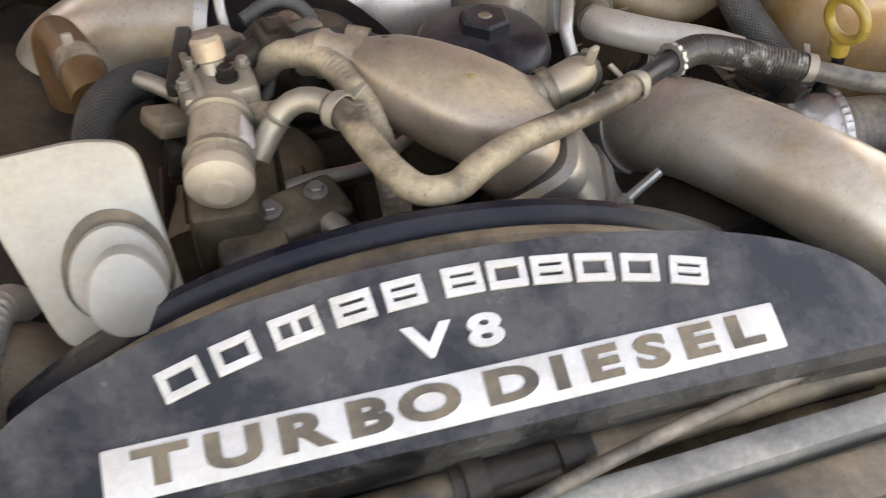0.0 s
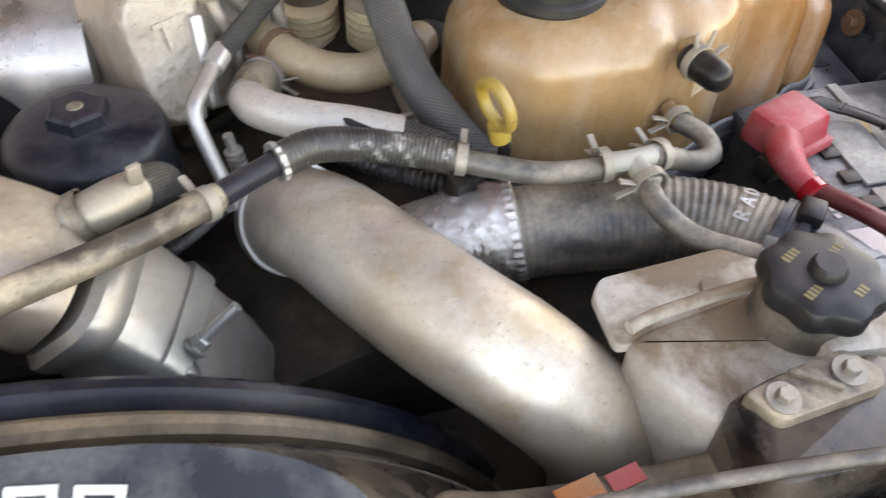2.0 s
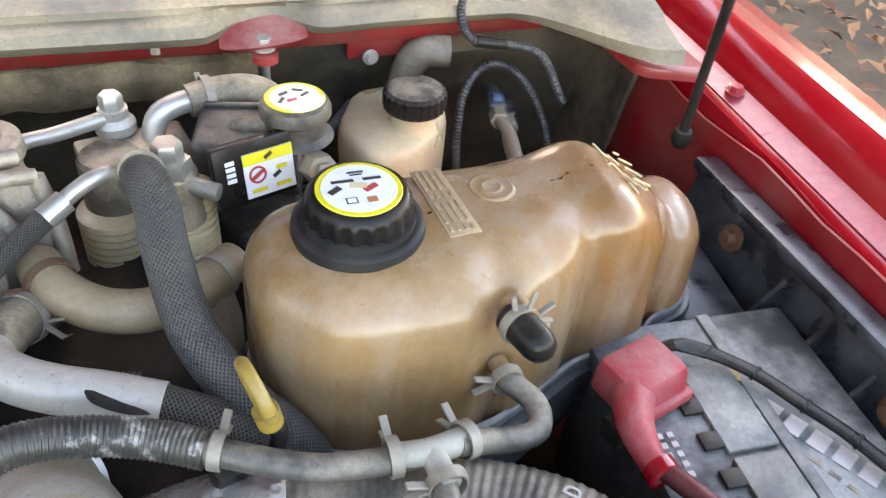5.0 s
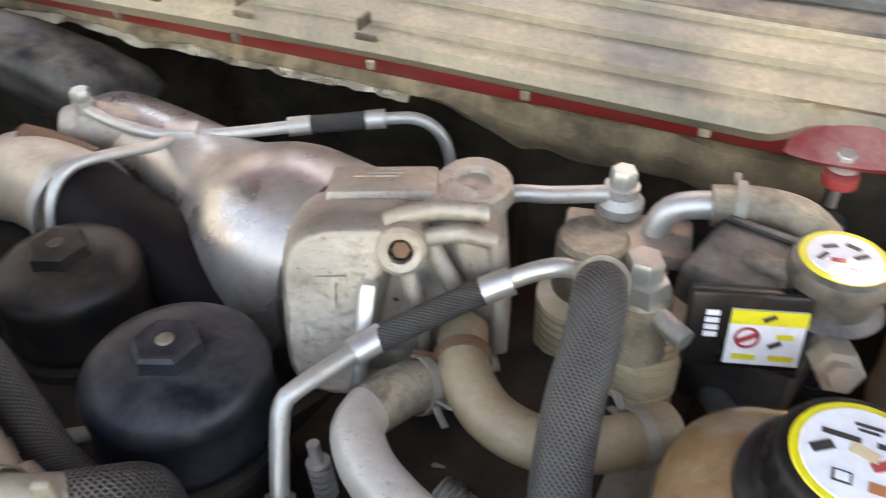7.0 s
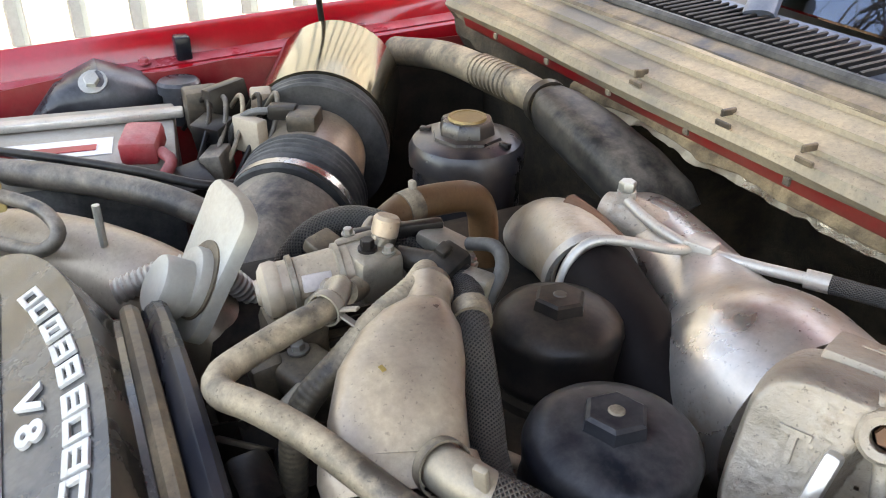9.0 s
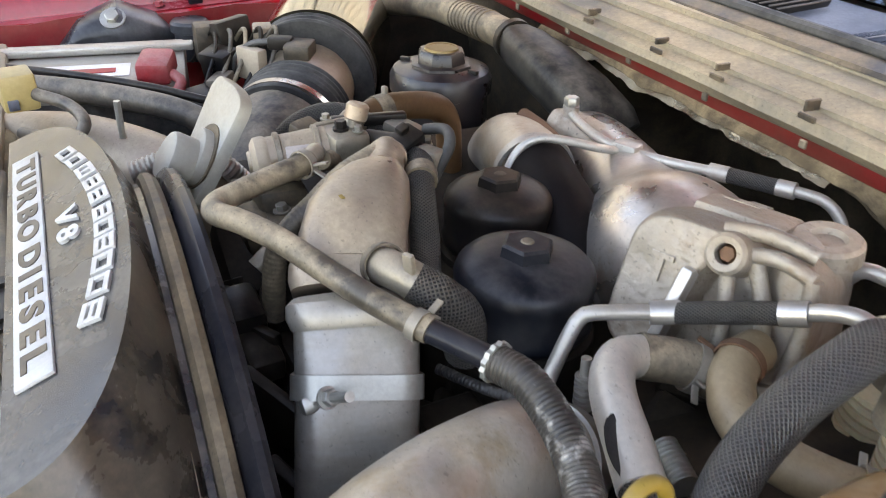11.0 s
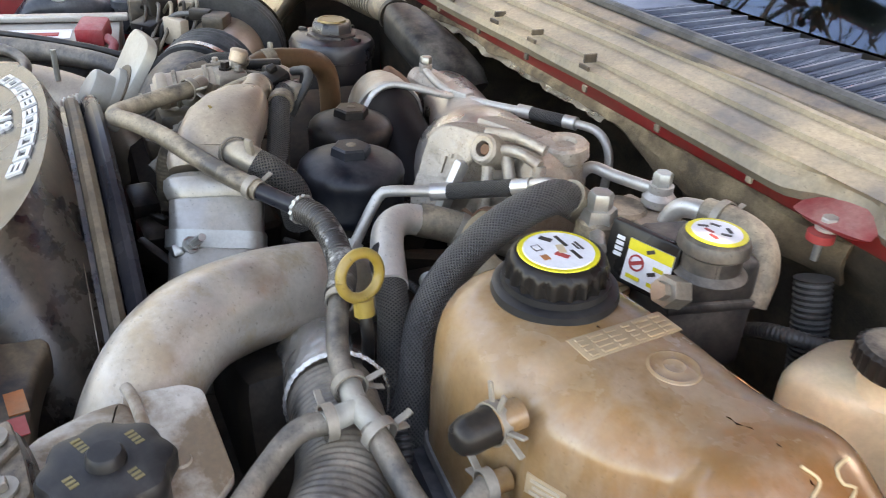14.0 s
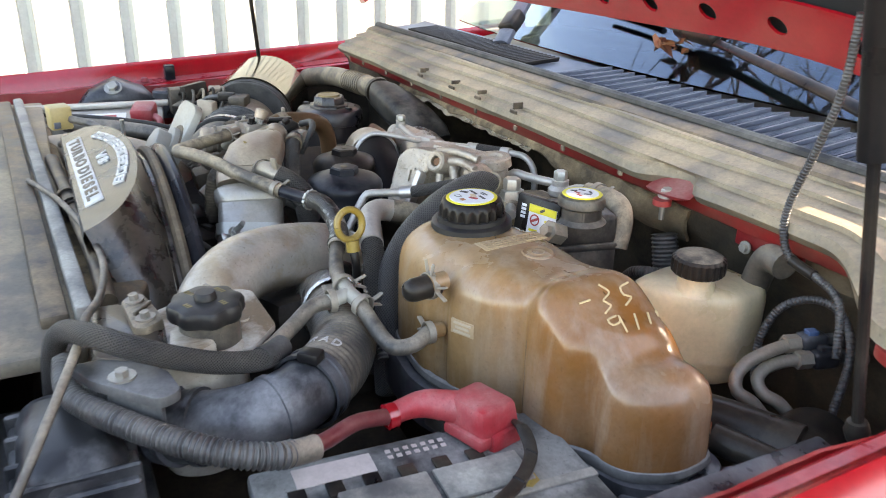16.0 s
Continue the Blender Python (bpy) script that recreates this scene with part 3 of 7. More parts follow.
cowl = thing("cowl_panel", "weathered tan and grey plastic cowl panel with ribs", "cowl panel", kind="structure")
ks = list(range(11))
part("panel", grid_sheet(lambda x, k: cowl_right(x, k), list(np.linspace(CX0, 1.03, 150)), ks, 0.004), "cowl", cowl)
part("seal", tube([(CX0, 1.034, 1.256), (-0.2, 1.038, 1.257), (0.4, 1.038, 1.257), (1.03, 1.034, 1.255)], 0.009, 10, 0.03), "rubber_dark", cowl, "dusty black rubber hood seal")
part("dark_strip", grid_sheet(lambda x, k: (x, (1.000, 1.003, 1.020, 1.034)[k], (1.2445, 1.2495, 1.2545, 1.2545)[k]), list(np.linspace(CX0, 1.03, 40)), [0, 1, 2, 3], 0.002), "brown_rubber", cowl, "dark dusty edge strip")
for x in np.linspace(-0.55, 0.5, 8):
    part("clip", rbox(0.009, 0.004, 0.009, 0.001, pose(x, 0.922, 1.184), None, 1), "rubber_tan", cowl)
for x, h in ((-0.2, 0.010), (-0.05, 0.008), (0.192, 0.012), (0.06, 0.008)):
    b = rbox(0.004, 0.020, h, 0.001, pose(x, 0.930, 1.222), None, 1)
    rbox(0.022, 0.004, 0.006, 0.001, pose(x + 0.01, 0.915, 1.214), b, 1)
    part("tab", b, "brown_rubber", cowl)

b = rbox(1.62, 0.006, 0.022, 0.002, pose(0.11, 0.944, 1.1755, 14, 0, 0))
tagged(part("body_flange", b, "red_grime"), "red painted body flange below the cowl", "body panel", kind="structure")


def bulkhead(x, k):
    """The firewall: a felt-clad face behind the tanks, set back into a deep hollow behind the turbo."""
    prof = [(0.965, 1.178), (0.985, 1.16), (0.985, 1.13), (1.005, 1.10), (1.03, 1.05), (1.04, 0.9), (1.04, 0.6)]
    y, z = prof[k]
    q = noise.noise((x * 5, k * 0.9, 4)) * 0.018 + noise.noise((x * 17, k, 9)) * 0.006
    t = smooth(0.34, 0.24, x) * smooth(-0.30, -0.18, x)
    return (x, y + q + 0.16 * t * min(1.0, 0.4 + 0.3 * k), z + 0.5 * q)


tagged(part("bulkhead", grid_sheet(bulkhead, list(np.linspace(-0.80, 1.04, 120)), list(range(7)), 0.01), "insul"), "firewall with dirty brown heat insulation", "firewall", kind="structure")


def curl(x, k):
    """The felt rolls forwards below the cowl, and hangs down as a sheet towards the driver's side."""
    q = 0.006 * noise.noise((x * 12, 0.3, 1)) + 0.003 * noise.noise((x * 40, k * 1.3, 3))
    roll = [(0.980, 1.166), (0.960, 1.170), (0.948, 1.168), (0.941, 1.162), (0.939, 1.155), (0.944, 1.150)]
    hang = [(0.982, 1.156), (0.960, 1.162), (0.945, 1.158), (0.940, 1.142), (0.943, 1.126), (0.952, 1.112)]
    s = min(1.0, max(0.0, (x - 0.24) / 0.10))
    y, z = (roll[k][j] * (1 - s) + hang[k][j] * s for j in (0, 1))
    e = min(1.0, max(0.0, (x - 0.50) / 0.08))
    return (x, y + q + 0.025 * e, z + q * (k > 0) - 0.01 * e)


single("insulation_sheet", grid_sheet(curl, list(np.linspace(-0.36, 0.60, 130)), list(range(6)), 0.006), "insul_tan", "curled brown felt insulation hanging below the cowl", "insulation")


def torn(x, k):
    q = 0.006 * noise.noise((x * 12, 0.3, 1))
    return (x, 0.942 + q - 0.004 * k + 0.003 * noise.noise((x * 60, k, 5)), 1.154 + q - 0.0026 * k * (1 + 1.6 * noise.noise((x * 24, 0, 8))) + 0.002 * noise.noise((x * 90, k, 2)))


single("foil_edge", grid_sheet(torn, list(np.linspace(-0.30, 0.23, 130)), [0, 1, 2], 0.001), "foil_gold", "torn dull foil edge of the insulation", "insulation")

# cowl grille
grille = thing("cowl_grille", "blue-grey louvred plastic cowl grille below the windscreen", "grille", kind="structure")
part("base", grid_sheet(lambda x, k: (x, (1.045, 1.06, 1.155, 1.175)[k], (1.250, 1.254, 1.262, 1.268)[k] - 0.006), list(np.linspace(CX0, 1.03, 12)), [0, 1, 2, 3], 0.004), "grille", grille)


def louvre(lean):
    """One overlapping louvre: a ramp with a raised dark lip and fine cross ridges, leaning with the sweep of the grille."""
    def at(u, v, lift=0.0):
        return (0.034 * u + lean * v, 0.122 * v, 0.0075 * u + lift)
    b = skin([[at(0.0, v), at(0.9, v), at(1.0, v, 0.0012), at(1.04, v, 0.0002), at(1.04, v, -0.006), at(0.0, v, -0.004)] for v in (0.0, 0.03, 0.5, 0.97, 1.0)])
    for k in range(17):
        v = 0.07 + k * 0.054
        skin([[at(u, v, -0.001), at(u, v, 0.0018), at(u, v + 0.014, 0.0018), at(u, v + 0.014, -0.001)] for u in (0.06, 0.90)], bm=b)
    return b


for i in range(25):
    x = 0.095 + i * 0.035
    ob = part("louvre", louvre(0.026 * smooth(0.42, 0.10, x) - 0.008), "grille", grille, smooth=20)
    ob.matrix_basis = pose(x, 1.046, 1.2530, 4.2, 0, 0)
sm = mesh_from("slat", rbox(0.004, 0.085, 0.010, 0.001), "black")
for i in range(38):
    ob = new("slat", sm)
    ob.parent = grille
    ob.matrix_basis = pose(-0.58 + i * 0.0155, 1.105, 1.260, 4.5, 25, 0)

windscreen = thing("windscreen", "tinted windscreen reflecting branches and a sky coloured bluer", "windscreen", kind="structure")
part("pane", grid_sheet(lambda x, v: (x, 1.175 + 0.78 * v + 0.10 * ((x - 0.13) / 0.9) ** 2, 1.270 + 0.62 * v), list(np.linspace(-0.66, 0.92, 17)), [0, 0.25, 0.5, 0.75, 1.0], 0.005), glass, windscreen)
part("dash", grid_sheet(lambda x, v: (x, 1.24 + 0.5 * v, 1.22 + 0.03 * math.sin(v * 3)), list(np.linspace(-0.6, 0.86, 9)), [0, 0.3, 0.6, 1.0], 0.02), "black", windscreen, "black dashboard top behind the glass")
part("roof_header", rbox(1.52, 1.4, 0.06, 0.02, pose(0.13, 2.62, 1.93)), "red", windscreen, "red cab roof")
part("cab", rbox(1.52, 0.04, 1.1, 0.01, pose(0.13, 3.2, 1.4)), "black", windscreen, "dark cab interior")
for x in (-0.66, 0.92):
    part("cab_side", rbox(0.04, 1.62, 0.9, 0.01, pose(x, 2.38, 1.45)), "black", windscreen, "dark cab side")
part("cab_floor", rbox(1.52, 1.9, 0.04, 0.01, pose(0.13, 2.25, 1.0)), "black", windscreen)


def wiper(points, block, label, mat):
    """An arm along the points, a cover block on it and a blade beside its outer half."""
    w = thing("wiper", label, "wiper", "windscreen wipers", at=points[0][:3])
    rows = [(tuple(q[:3]), q[3], q[3] * 0.6) for q in spline(points, 0.03)]
    part("arm", loft(rows, (0.2, 0.8, 0.6), 14, 3.0), mat, w)
    a, b = Vector(points[-2][:3]), Vector(points[-1][:3])
    d = (b - a).normalized()
    part("blade", tube([a - d * 0.05 + Vector((0, 0.02, 0.002)), (a + b) / 2 + Vector((0, 0.022, 0.002)), b + d * 0.12 + Vector((0, 0.02, 0.002))], 0.007, 8, 0.05), "black", w)
    part("pivot_cover", rbox(*block[1], 0.010, basis(d, (0, 0.78, 0.62), block[0]), None, 3), "black", w)
    return w


wiper([(0.76, 1.165, 1.282, 0.022), (0.62, 1.188, 1.304, 0.019), (0.45, 1.208, 1.328, 0.016), (0.31, 1.225, 1.345, 0.014), (0.10, 1.245, 1.363, 0.011), (-0.02, 1.255, 1.370, 0.010)],
      ((0.305, 1.222, 1.352), (0.105, 0.036, 0.026)), "grey-blue wiper arm with a black joint resting low on the windscreen", "black")
wiper([(-0.235, 1.140, 1.262, 0.044), (-0.250, 1.165, 1.285, 0.042), (-0.290, 1.235, 1.350, 0.038), (-0.36, 1.36, 1.455, 0.026), (-0.42, 1.47, 1.54, 0.018)],
      ((-0.262, 1.185, 1.308), (0.060, 0.046, 0.034)), "thick grey-blue wiper arm rising over the windscreen", "grille")

# ---- fenders and inner wings
def fender(sgn, name, label):
    c = 0.13
    f = thing(name, label, "fender", kind="structure")

    def sec(y, k):
        prof = [(0.935, 0.60), (0.935, 1.115), (0.938, 1.134), (0.945, 1.138), (0.976, 1.144), (0.982, 1.165), (0.990, 1.182), (1.003, 1.190), (1.06, 1.178), (1.11, 1.13), (1.15, 1.03), (1.16, 0.70)]
        x, z = prof[k]
        return (c + sgn * x, y, z - (0.05 * (0.85 - y) if k > 1 else 0.0))
    b = grid_sheet(sec, list(np.linspace(-0.45, 1.6, 26)), list(range(12)), 0.003)
    part("panel", b, "red", f)
    rail = grid_sheet(lambda y, k: (c + sgn * (0.946, 0.960, 0.975)[k], y, (1.1405, 1.1435, 1.1465)[k] - 0.05 * (0.85 - y)), list(np.linspace(-0.44, 1.55, 24)), [0, 1, 2], 0.002)
    part("rail_flange", rail, "rail_pink", f, "pink dust-bloomed rail flange")
    for y in (0.05, 0.42, 0.80):
        part("bolt", hex_head(bmesh.new(), (c + sgn * 0.960, y, 1.1455 - 0.05 * (0.85 - y)), (0, 0, 1), 0.008, 0.009), "rail_pink", f)
    part("bumper_stop", rbox(0.030, 0.026, 0.040, 0.004, pose(c + sgn * 0.968, 0.485, 1.142)), "black_blue", f, "black rubber hood stop")
    return f


fender(1, "fender_driver", "glossy red driver-side fender with inner rail")
fender(-1, "fender_passenger", "glossy red passenger-side fender with inner rail")


def apron(sgn):
    def f(y, k):
        x = (0.932, 0.925, 0.90, 0.84)[k]
        return (0.13 + sgn * x, y, (1.12, 0.98, 0.85, 0.6)[k] + 0.01 * noise.noise((y * 8, k, sgn)))
    return grid_sheet(f, list(np.linspace(-0.4, 1.05, 30)), [0, 1, 2, 3], 0.004)


for sgn, nm in ((1, "apron_driver"), (-1, "apron_passenger")):
    tagged(part(nm, apron(sgn), "red_dust"), "dusty dark red inner wing panel", "inner wing", kind="structure")

# added black sheet stands in for the shaded hollow beside the passenger wing
tagged(part("wing_dark_panel", grid_sheet(lambda y, k: (-0.785 + (0.0, 0.012, 0.020, 0.035)[k] + 0.006 * noise.noise((y * 9, k, 3)), y, (1.105, 1.06, 0.95, 0.75)[k]), list(np.linspace(0.66, 1.02, 16)), [0, 1, 2, 3], 0.004), "deep"), "added black panel standing in for the dark hollow by the passenger wing", "wing liner", kind="structure")

# black corner bracket with gussets beside the battery
br = thing("wing_bracket", "dusty black plastic wing bracket with ribs", "bracket")
part("plate", rbox(0.012, 0.46, 0.10, 0.003, pose(1.030, 0.52, 1.045, 0, 12, 0)), "sky_tint_dust", br)
part("top_rail", rbox(0.032, 0.46, 0.014, 0.004, pose(1.036, 0.52, 1.094, 0, 8, 0)), "sky_tint_dust", br)
for y in (0.34, 0.40, 0.46, 0.52, 0.58):
    part("rib", prism([(0.004, -0.010), (-0.070, -0.010), (-0.006, 0.066)], -0.0022, 0.0022, basis((1, 0, 0), (0, 0, 1), (1.028, y, 1.008))), "sky_tint_dust", br)
for y in (0.66, 0.43):
    part("bolt", hex_head(bmesh.new(), (1.022, y, 1.062), (-1, 0, 0.25), 0.0085, 0.012, 1.7), "rust", br, "rusty bolt with washer")

tagged(part("cowl_side", prism(rounded([(0.990, 0.84), (1.066, 0.81), (1.068, 1.03), (0.99, 1.03), (0.985, 0.93)], 0.02), 1.150, 1.162, None, 0.003), "red_dust"), "dusty pink-red body panel beside the cowl", "body panel", kind="structure")

# dark lower engine mass and undertray, closing the bay below
engine = thing("engine_block", "grimy dark cast engine block deep in the bay", "engine")
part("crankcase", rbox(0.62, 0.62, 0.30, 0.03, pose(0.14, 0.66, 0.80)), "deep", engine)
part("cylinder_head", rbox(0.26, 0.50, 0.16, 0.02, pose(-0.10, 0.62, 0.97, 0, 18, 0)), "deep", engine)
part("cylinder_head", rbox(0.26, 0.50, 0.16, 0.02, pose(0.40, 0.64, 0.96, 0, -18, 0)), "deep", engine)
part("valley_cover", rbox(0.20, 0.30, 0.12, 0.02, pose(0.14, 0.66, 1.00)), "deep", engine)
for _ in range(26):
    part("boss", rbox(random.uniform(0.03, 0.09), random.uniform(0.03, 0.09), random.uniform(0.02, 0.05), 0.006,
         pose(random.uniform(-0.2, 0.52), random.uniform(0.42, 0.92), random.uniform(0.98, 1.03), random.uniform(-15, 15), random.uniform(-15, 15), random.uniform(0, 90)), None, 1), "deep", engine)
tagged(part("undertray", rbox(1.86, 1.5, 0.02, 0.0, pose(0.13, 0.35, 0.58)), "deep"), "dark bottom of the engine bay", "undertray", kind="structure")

# ---- hood, open overhead
hood = thing("hood", "open red hood with a pierced inner frame", "hood")


def hood_pt(x, v):
    """v from the rear edge to the front edge."""
    e = abs(x - 0.13)
    s = min(1.0, max(0.0, (e - 0.42) / 0.52))
    drop = 0.085 * s * s * max(0.0, 1 - 2.5 * v)
    return (x, 1.00 - 0.70 * v + 0.03 * s, 1.391 + 0.88 * v - drop)


part("skin", grid_sheet(lambda x, v: (hood_pt(x, v)[0], hood_pt(x, v)[1] + 0.035, hood_pt(x, v)[2] + 0.03), list(np.linspace(-0.86, 1.12, 30)), list(np.linspace(0, 1, 12)), 0.004), "red", hood)


def pierced_rail(v0, v1, x0, x1, cells, r):
    """A strip of the inner frame with a round opening in each cell."""
    b = bmesh.new()
    for c in range(cells):
        a0, a1 = x0 + (x1 - x0) * c / cells, x0 + (x1 - x0) * (c + 1) / cells
        mx, mv = (a0 + a1) / 2, (v0 + v1) / 2
        inner, outer = [], []
        for k in range(24):
            a = 2 * math.pi * k / 24
            ca, sa = math.cos(a), math.sin(a)
            q = 1 / max(abs(ca), abs(sa))
            inner.append(b.verts.new(hood_pt(mx + r * ca, mv + r * sa / 1.12)))
            outer.append(b.verts.new(hood_pt(mx + (a1 - a0) / 2 * ca * q, mv + (v1 - v0) / 2 * sa * q)))
        for k in range(24):
            b.faces.new((inner[k], inner[(k + 1) % 24], outer[(k + 1) % 24], outer[k]))
    bmesh.ops.remove_doubles(b, verts=b.verts, dist=0.0005)
    bmesh.ops.recalc_face_normals(b, faces=b.faces)
    bmesh.ops.solidify(b, geom=list(b.faces), thickness=0.004)
    return b


part("pad", grid_sheet(lambda x, v: (hood_pt(x, v)[0], hood_pt(x, v)[1] + 0.016, hood_pt(x, v)[2] + 0.014 + 0.004 * noise.noise((x * 9, v * 9, 0))), list(np.linspace(-0.72, 0.98, 36)), list(np.linspace(0.0, 0.98, 24)), 0.008), "pad", hood, "dark fibre insulation pad")
part("rear_rail", pierced_rail(0.0, 0.075, -0.83, 1.09, 17, 0.014), "red", hood, "pierced inner frame rail")
part("front_rail", pierced_rail(0.90, 0.98, -0.83, 1.09, 17, 0.014), "red", hood, "pierced inner frame rail")
for x in (-0.62, -0.18, 0.44, 0.88):
    b = bmesh.new()
    g = [[b.verts.new(Vector(hood_pt(x + d, v))) for v in np.linspace(0.075, 0.90, 7)] for d in (-0.05, 0.05)]
    for j in range(6):
        b.faces.new((g[0][j], g[1][j], g[1][j + 1], g[0][j + 1]))
    bmesh.ops.solidify(b, geom=list(b.faces), thickness=0.012)
    part("brace", b, "red", hood)


def gas_strut(lo, hi, name="hood_strut"):
    lo, hi = Vector(lo), Vector(hi)
    s = thing(name, "black gas strut holding the hood open", "gas strut", "hood struts")
    d = hi - lo
    part("rod", tube([lo, lo + d * 0.2, lo + d * 0.42], 0.0055, 10, 0.05), "black", s)
    part("cylinder", tube([lo + d * 0.395, lo + d * 0.7, hi], 0.0135, 18, 0.05), "black_clean", s)
    part("ball_joint", lathe([(0, -0.012), (0.009, -0.01), (0.012, 0), (0.009, 0.01), (0, 0.012)], frame_of(d, lo), 14), "black", s)


# ---- radiator support at the front
rad = thing("radiator_support", "dusty grey and tan radiator support bars", "radiator support", kind="structure")
part("bar", rbox(1.21, 0.020, 0.03, 0.005, pose(-0.065, 0.1473, 1.118, 0, 0, 2.5)), "vent", rad, "dusty grey steel bar")
part("bar", rbox(1.21, 0.030, 0.02, 0.005, pose(-0.065, 0.1173, 1.118, 0, 0, 2.5)), "brown_rubber", rad)
part("top_cover", rbox(1.30, 0.30, 0.020, 0.006, pose(-0.05, 0.020, 1.104)), "cowl", rad, "dusty tan top cover")
part("core", rbox(1.2, 0.06, 0.6, 0.004, pose(0.18, 0.03, 0.78)), "deep", rad)
part("foam_strip", rbox(1.10, 0.046, 0.03, 0.008, pose(0.060, 0.1737, 1.088, 0, 0, 2.0)), "insul_tan", rad, "fuzzy brown foam strip")
tagged(part("front_panel", rbox(2.1, 0.03, 0.9, 0.01, pose(0.13, -0.30, 0.75)), "red"), "red front end panel below the bay", "front panel", kind="structure")


# far bare tree, seen mirrored in the windscreen
bt = thing("bare_tree", "bare leafless tree beyond the fence", "tree", at=(-6.5, -3.0, 0))
part("trunk", tube([(-6.5, -3.0, 0, 0.22), (-6.4, -2.9, 3.0, 0.17), (-6.1, -2.8, 6.0, 0.12), (-5.6, -2.7, 9.0, 0.06)], None, 12, 0.3), "bark", bt)
rng = random.Random(7)


def limb(start, heading, length, radius, depth, bm):
    pts, p, h = [tuple(start) + (radius,)], Vector(start), Vector(heading).normalized()
    for i in range(4):
        h = (h + Vector((rng.uniform(-0.3, 0.3), rng.uniform(-0.3, 0.3), rng.uniform(-0.15, 0.25)))).normalized()
        p = p + h * length / 4
        pts.append(tuple(p) + (radius * (1 - 0.2 * (i + 1)),))
        if depth:
            for _ in range(2):
                side = (h + Vector((rng.uniform(-1, 1), rng.uniform(-1, 1), rng.uniform(-0.5, 0.6)))).normalized()
                limb(p, side, length * 0.55, radius * 0.5, depth - 1, bm)
    tube(pts, None, 5, 0.4, bm=bm)


for k in range(7):
    z = 4.2 + 0.6 * k
    b = bmesh.new()
    limb((-6.3 + 0.1 * k, -2.85, z), (math.cos(k * 2.4) + 0.9, math.sin(k * 2.4) + 0.2, 0.7), 4.6, 0.08, 2, b)
    part("branch", b, "bark", bt)

tagged(part("lamp_shelf", rbox(0.56, 0.42, 0.03, 0.006, pose(0.80, 0.0, 1.0)), "tray"), "dusty black shelf behind the headlamp", "shelf", kind="structure")

# side blanket and an unseen wall added to keep sun off the driver's side
single("side_insulation", grid_sheet(lambda y, k: (1.050 - 0.012 * k + 0.010 * noise.noise((y * 14, k * 1.1, 6)), y, 1.125 - 0.05 * k), list(np.linspace(0.915, 1.03, 20)), [0, 1, 2, 3, 4], 0.006), "insul", "dirty brown felt blanket beside the cowl", "insulation")
tagged(part("shade_wall", rbox(9.0, 0.25, 7.5, 0.02, pose(7.16, 9.0, 3.75)), "cowl"), "unseen tan wall added behind the truck to block the sun", "wall", kind="structure")

# ---------------------------------------------------------------- fan shroud with its lettering
SX, SZ = 0.125, 0.787


def arc(y, r, n=61, half=72):
    return [(SX + r * math.sin(a), y, SZ + r * math.cos(a)) for a in np.radians(np.linspace(-half, half, n))]


shroud = thing("fan_shroud", "dusty black fan shroud with raised white lettering", "fan shroud", at=(SX, 0.25, 1.0))


def face_z(y):
    return 1.166 + 0.42 * (y - 0.2)


N = 61
crease = []
for i in range(N):
    a = math.pi * (1 - i / (N - 1))
    x, y = 0.125 + 0.255 * math.cos(a), 0.190 + 0.092 * math.sin(a) ** 0.75
    crease.append((x, y, face_z(y)))
front = [(x, 0.190 - 0.0005, face_z(0.1895)) for x, y, z in crease]
low = [(x, 0.187, 1.152) for x, y, z in crease]
low2 = [(x, 0.192, 1.125) for x, y, z in crease]
low3 = [(x, 0.195, 0.90) for x, y, z in crease]
part("face", skin([crease, front, low, low2, low3], closed=False, caps=False), "shroud", shroud, smooth=25)
mid = []
outer = arc(0.290, 0.395, N, 70)
for c, o in zip(crease, outer):
    mid.append(tuple(0.5 * np.array(c) + 0.5 * np.array(o) + np.array((0, 0, 0.004))))
part("flank", skin([crease, mid, outer, arc(0.294, 0.388, N, 70), arc(0.299, 0.388, N, 70)], closed=False, caps=False), "shroud_side", shroud)
part("roll", skin([arc(y, r) for y, r in ((0.299, 0.386), (0.300, 0.394), (0.304, 0.398), (0.310, 0.398), (0.315, 0.394), (0.316, 0.387))], closed=False, caps=False), "brown_rubber", shroud, "dusty brown rolled edge")
part("rim", skin([arc(y, r) for y, r in ((0.316, 0.387), (0.320, 0.395), (0.326, 0.400), (0.332, 0.400), (0.336, 0.397), (0.337, 0.390), (0.337, 0.350))], closed=False, caps=False), "black_blue", shroud, "black outer rim")
# pale tube paints the highlight along the flank's outer crease
part("edge_line", tube([(x, y - 0.002, z + 0.0008) for x, y, z in arc(0.290, 0.3955, N, 70)], 0.0013, 6, 0.02), "clamp", shroud, "crease highlight drawn as a thin pale line")
part("ledge", prism(rounded([(0.37, 0.185), (0.62, 0.170), (0.62, 0.228), (0.56, 0.232), (0.49, 0.236), (0.445, 0.244), (0.415, 0.256)], 0.02), 1.070, 1.100, None, 0.006, 3), "brown_rubber", shroud, "dusty brown shroud ledge")
part("sticker", rbox(0.028, 0.014, 0.001, 0, pose(0.494, 0.2265, 1.1008, 0, 0, 8)), "label_orange", shroud, "faded orange warning sticker")
part("sticker", rbox(0.022, 0.012, 0.001, 0, pose(0.523, 0.2275, 1.1008, 0, 0, 8)), "label_red", shroud, "faded red warning sticker")

slope = Vector((0, 1, 0.42)).normalized()


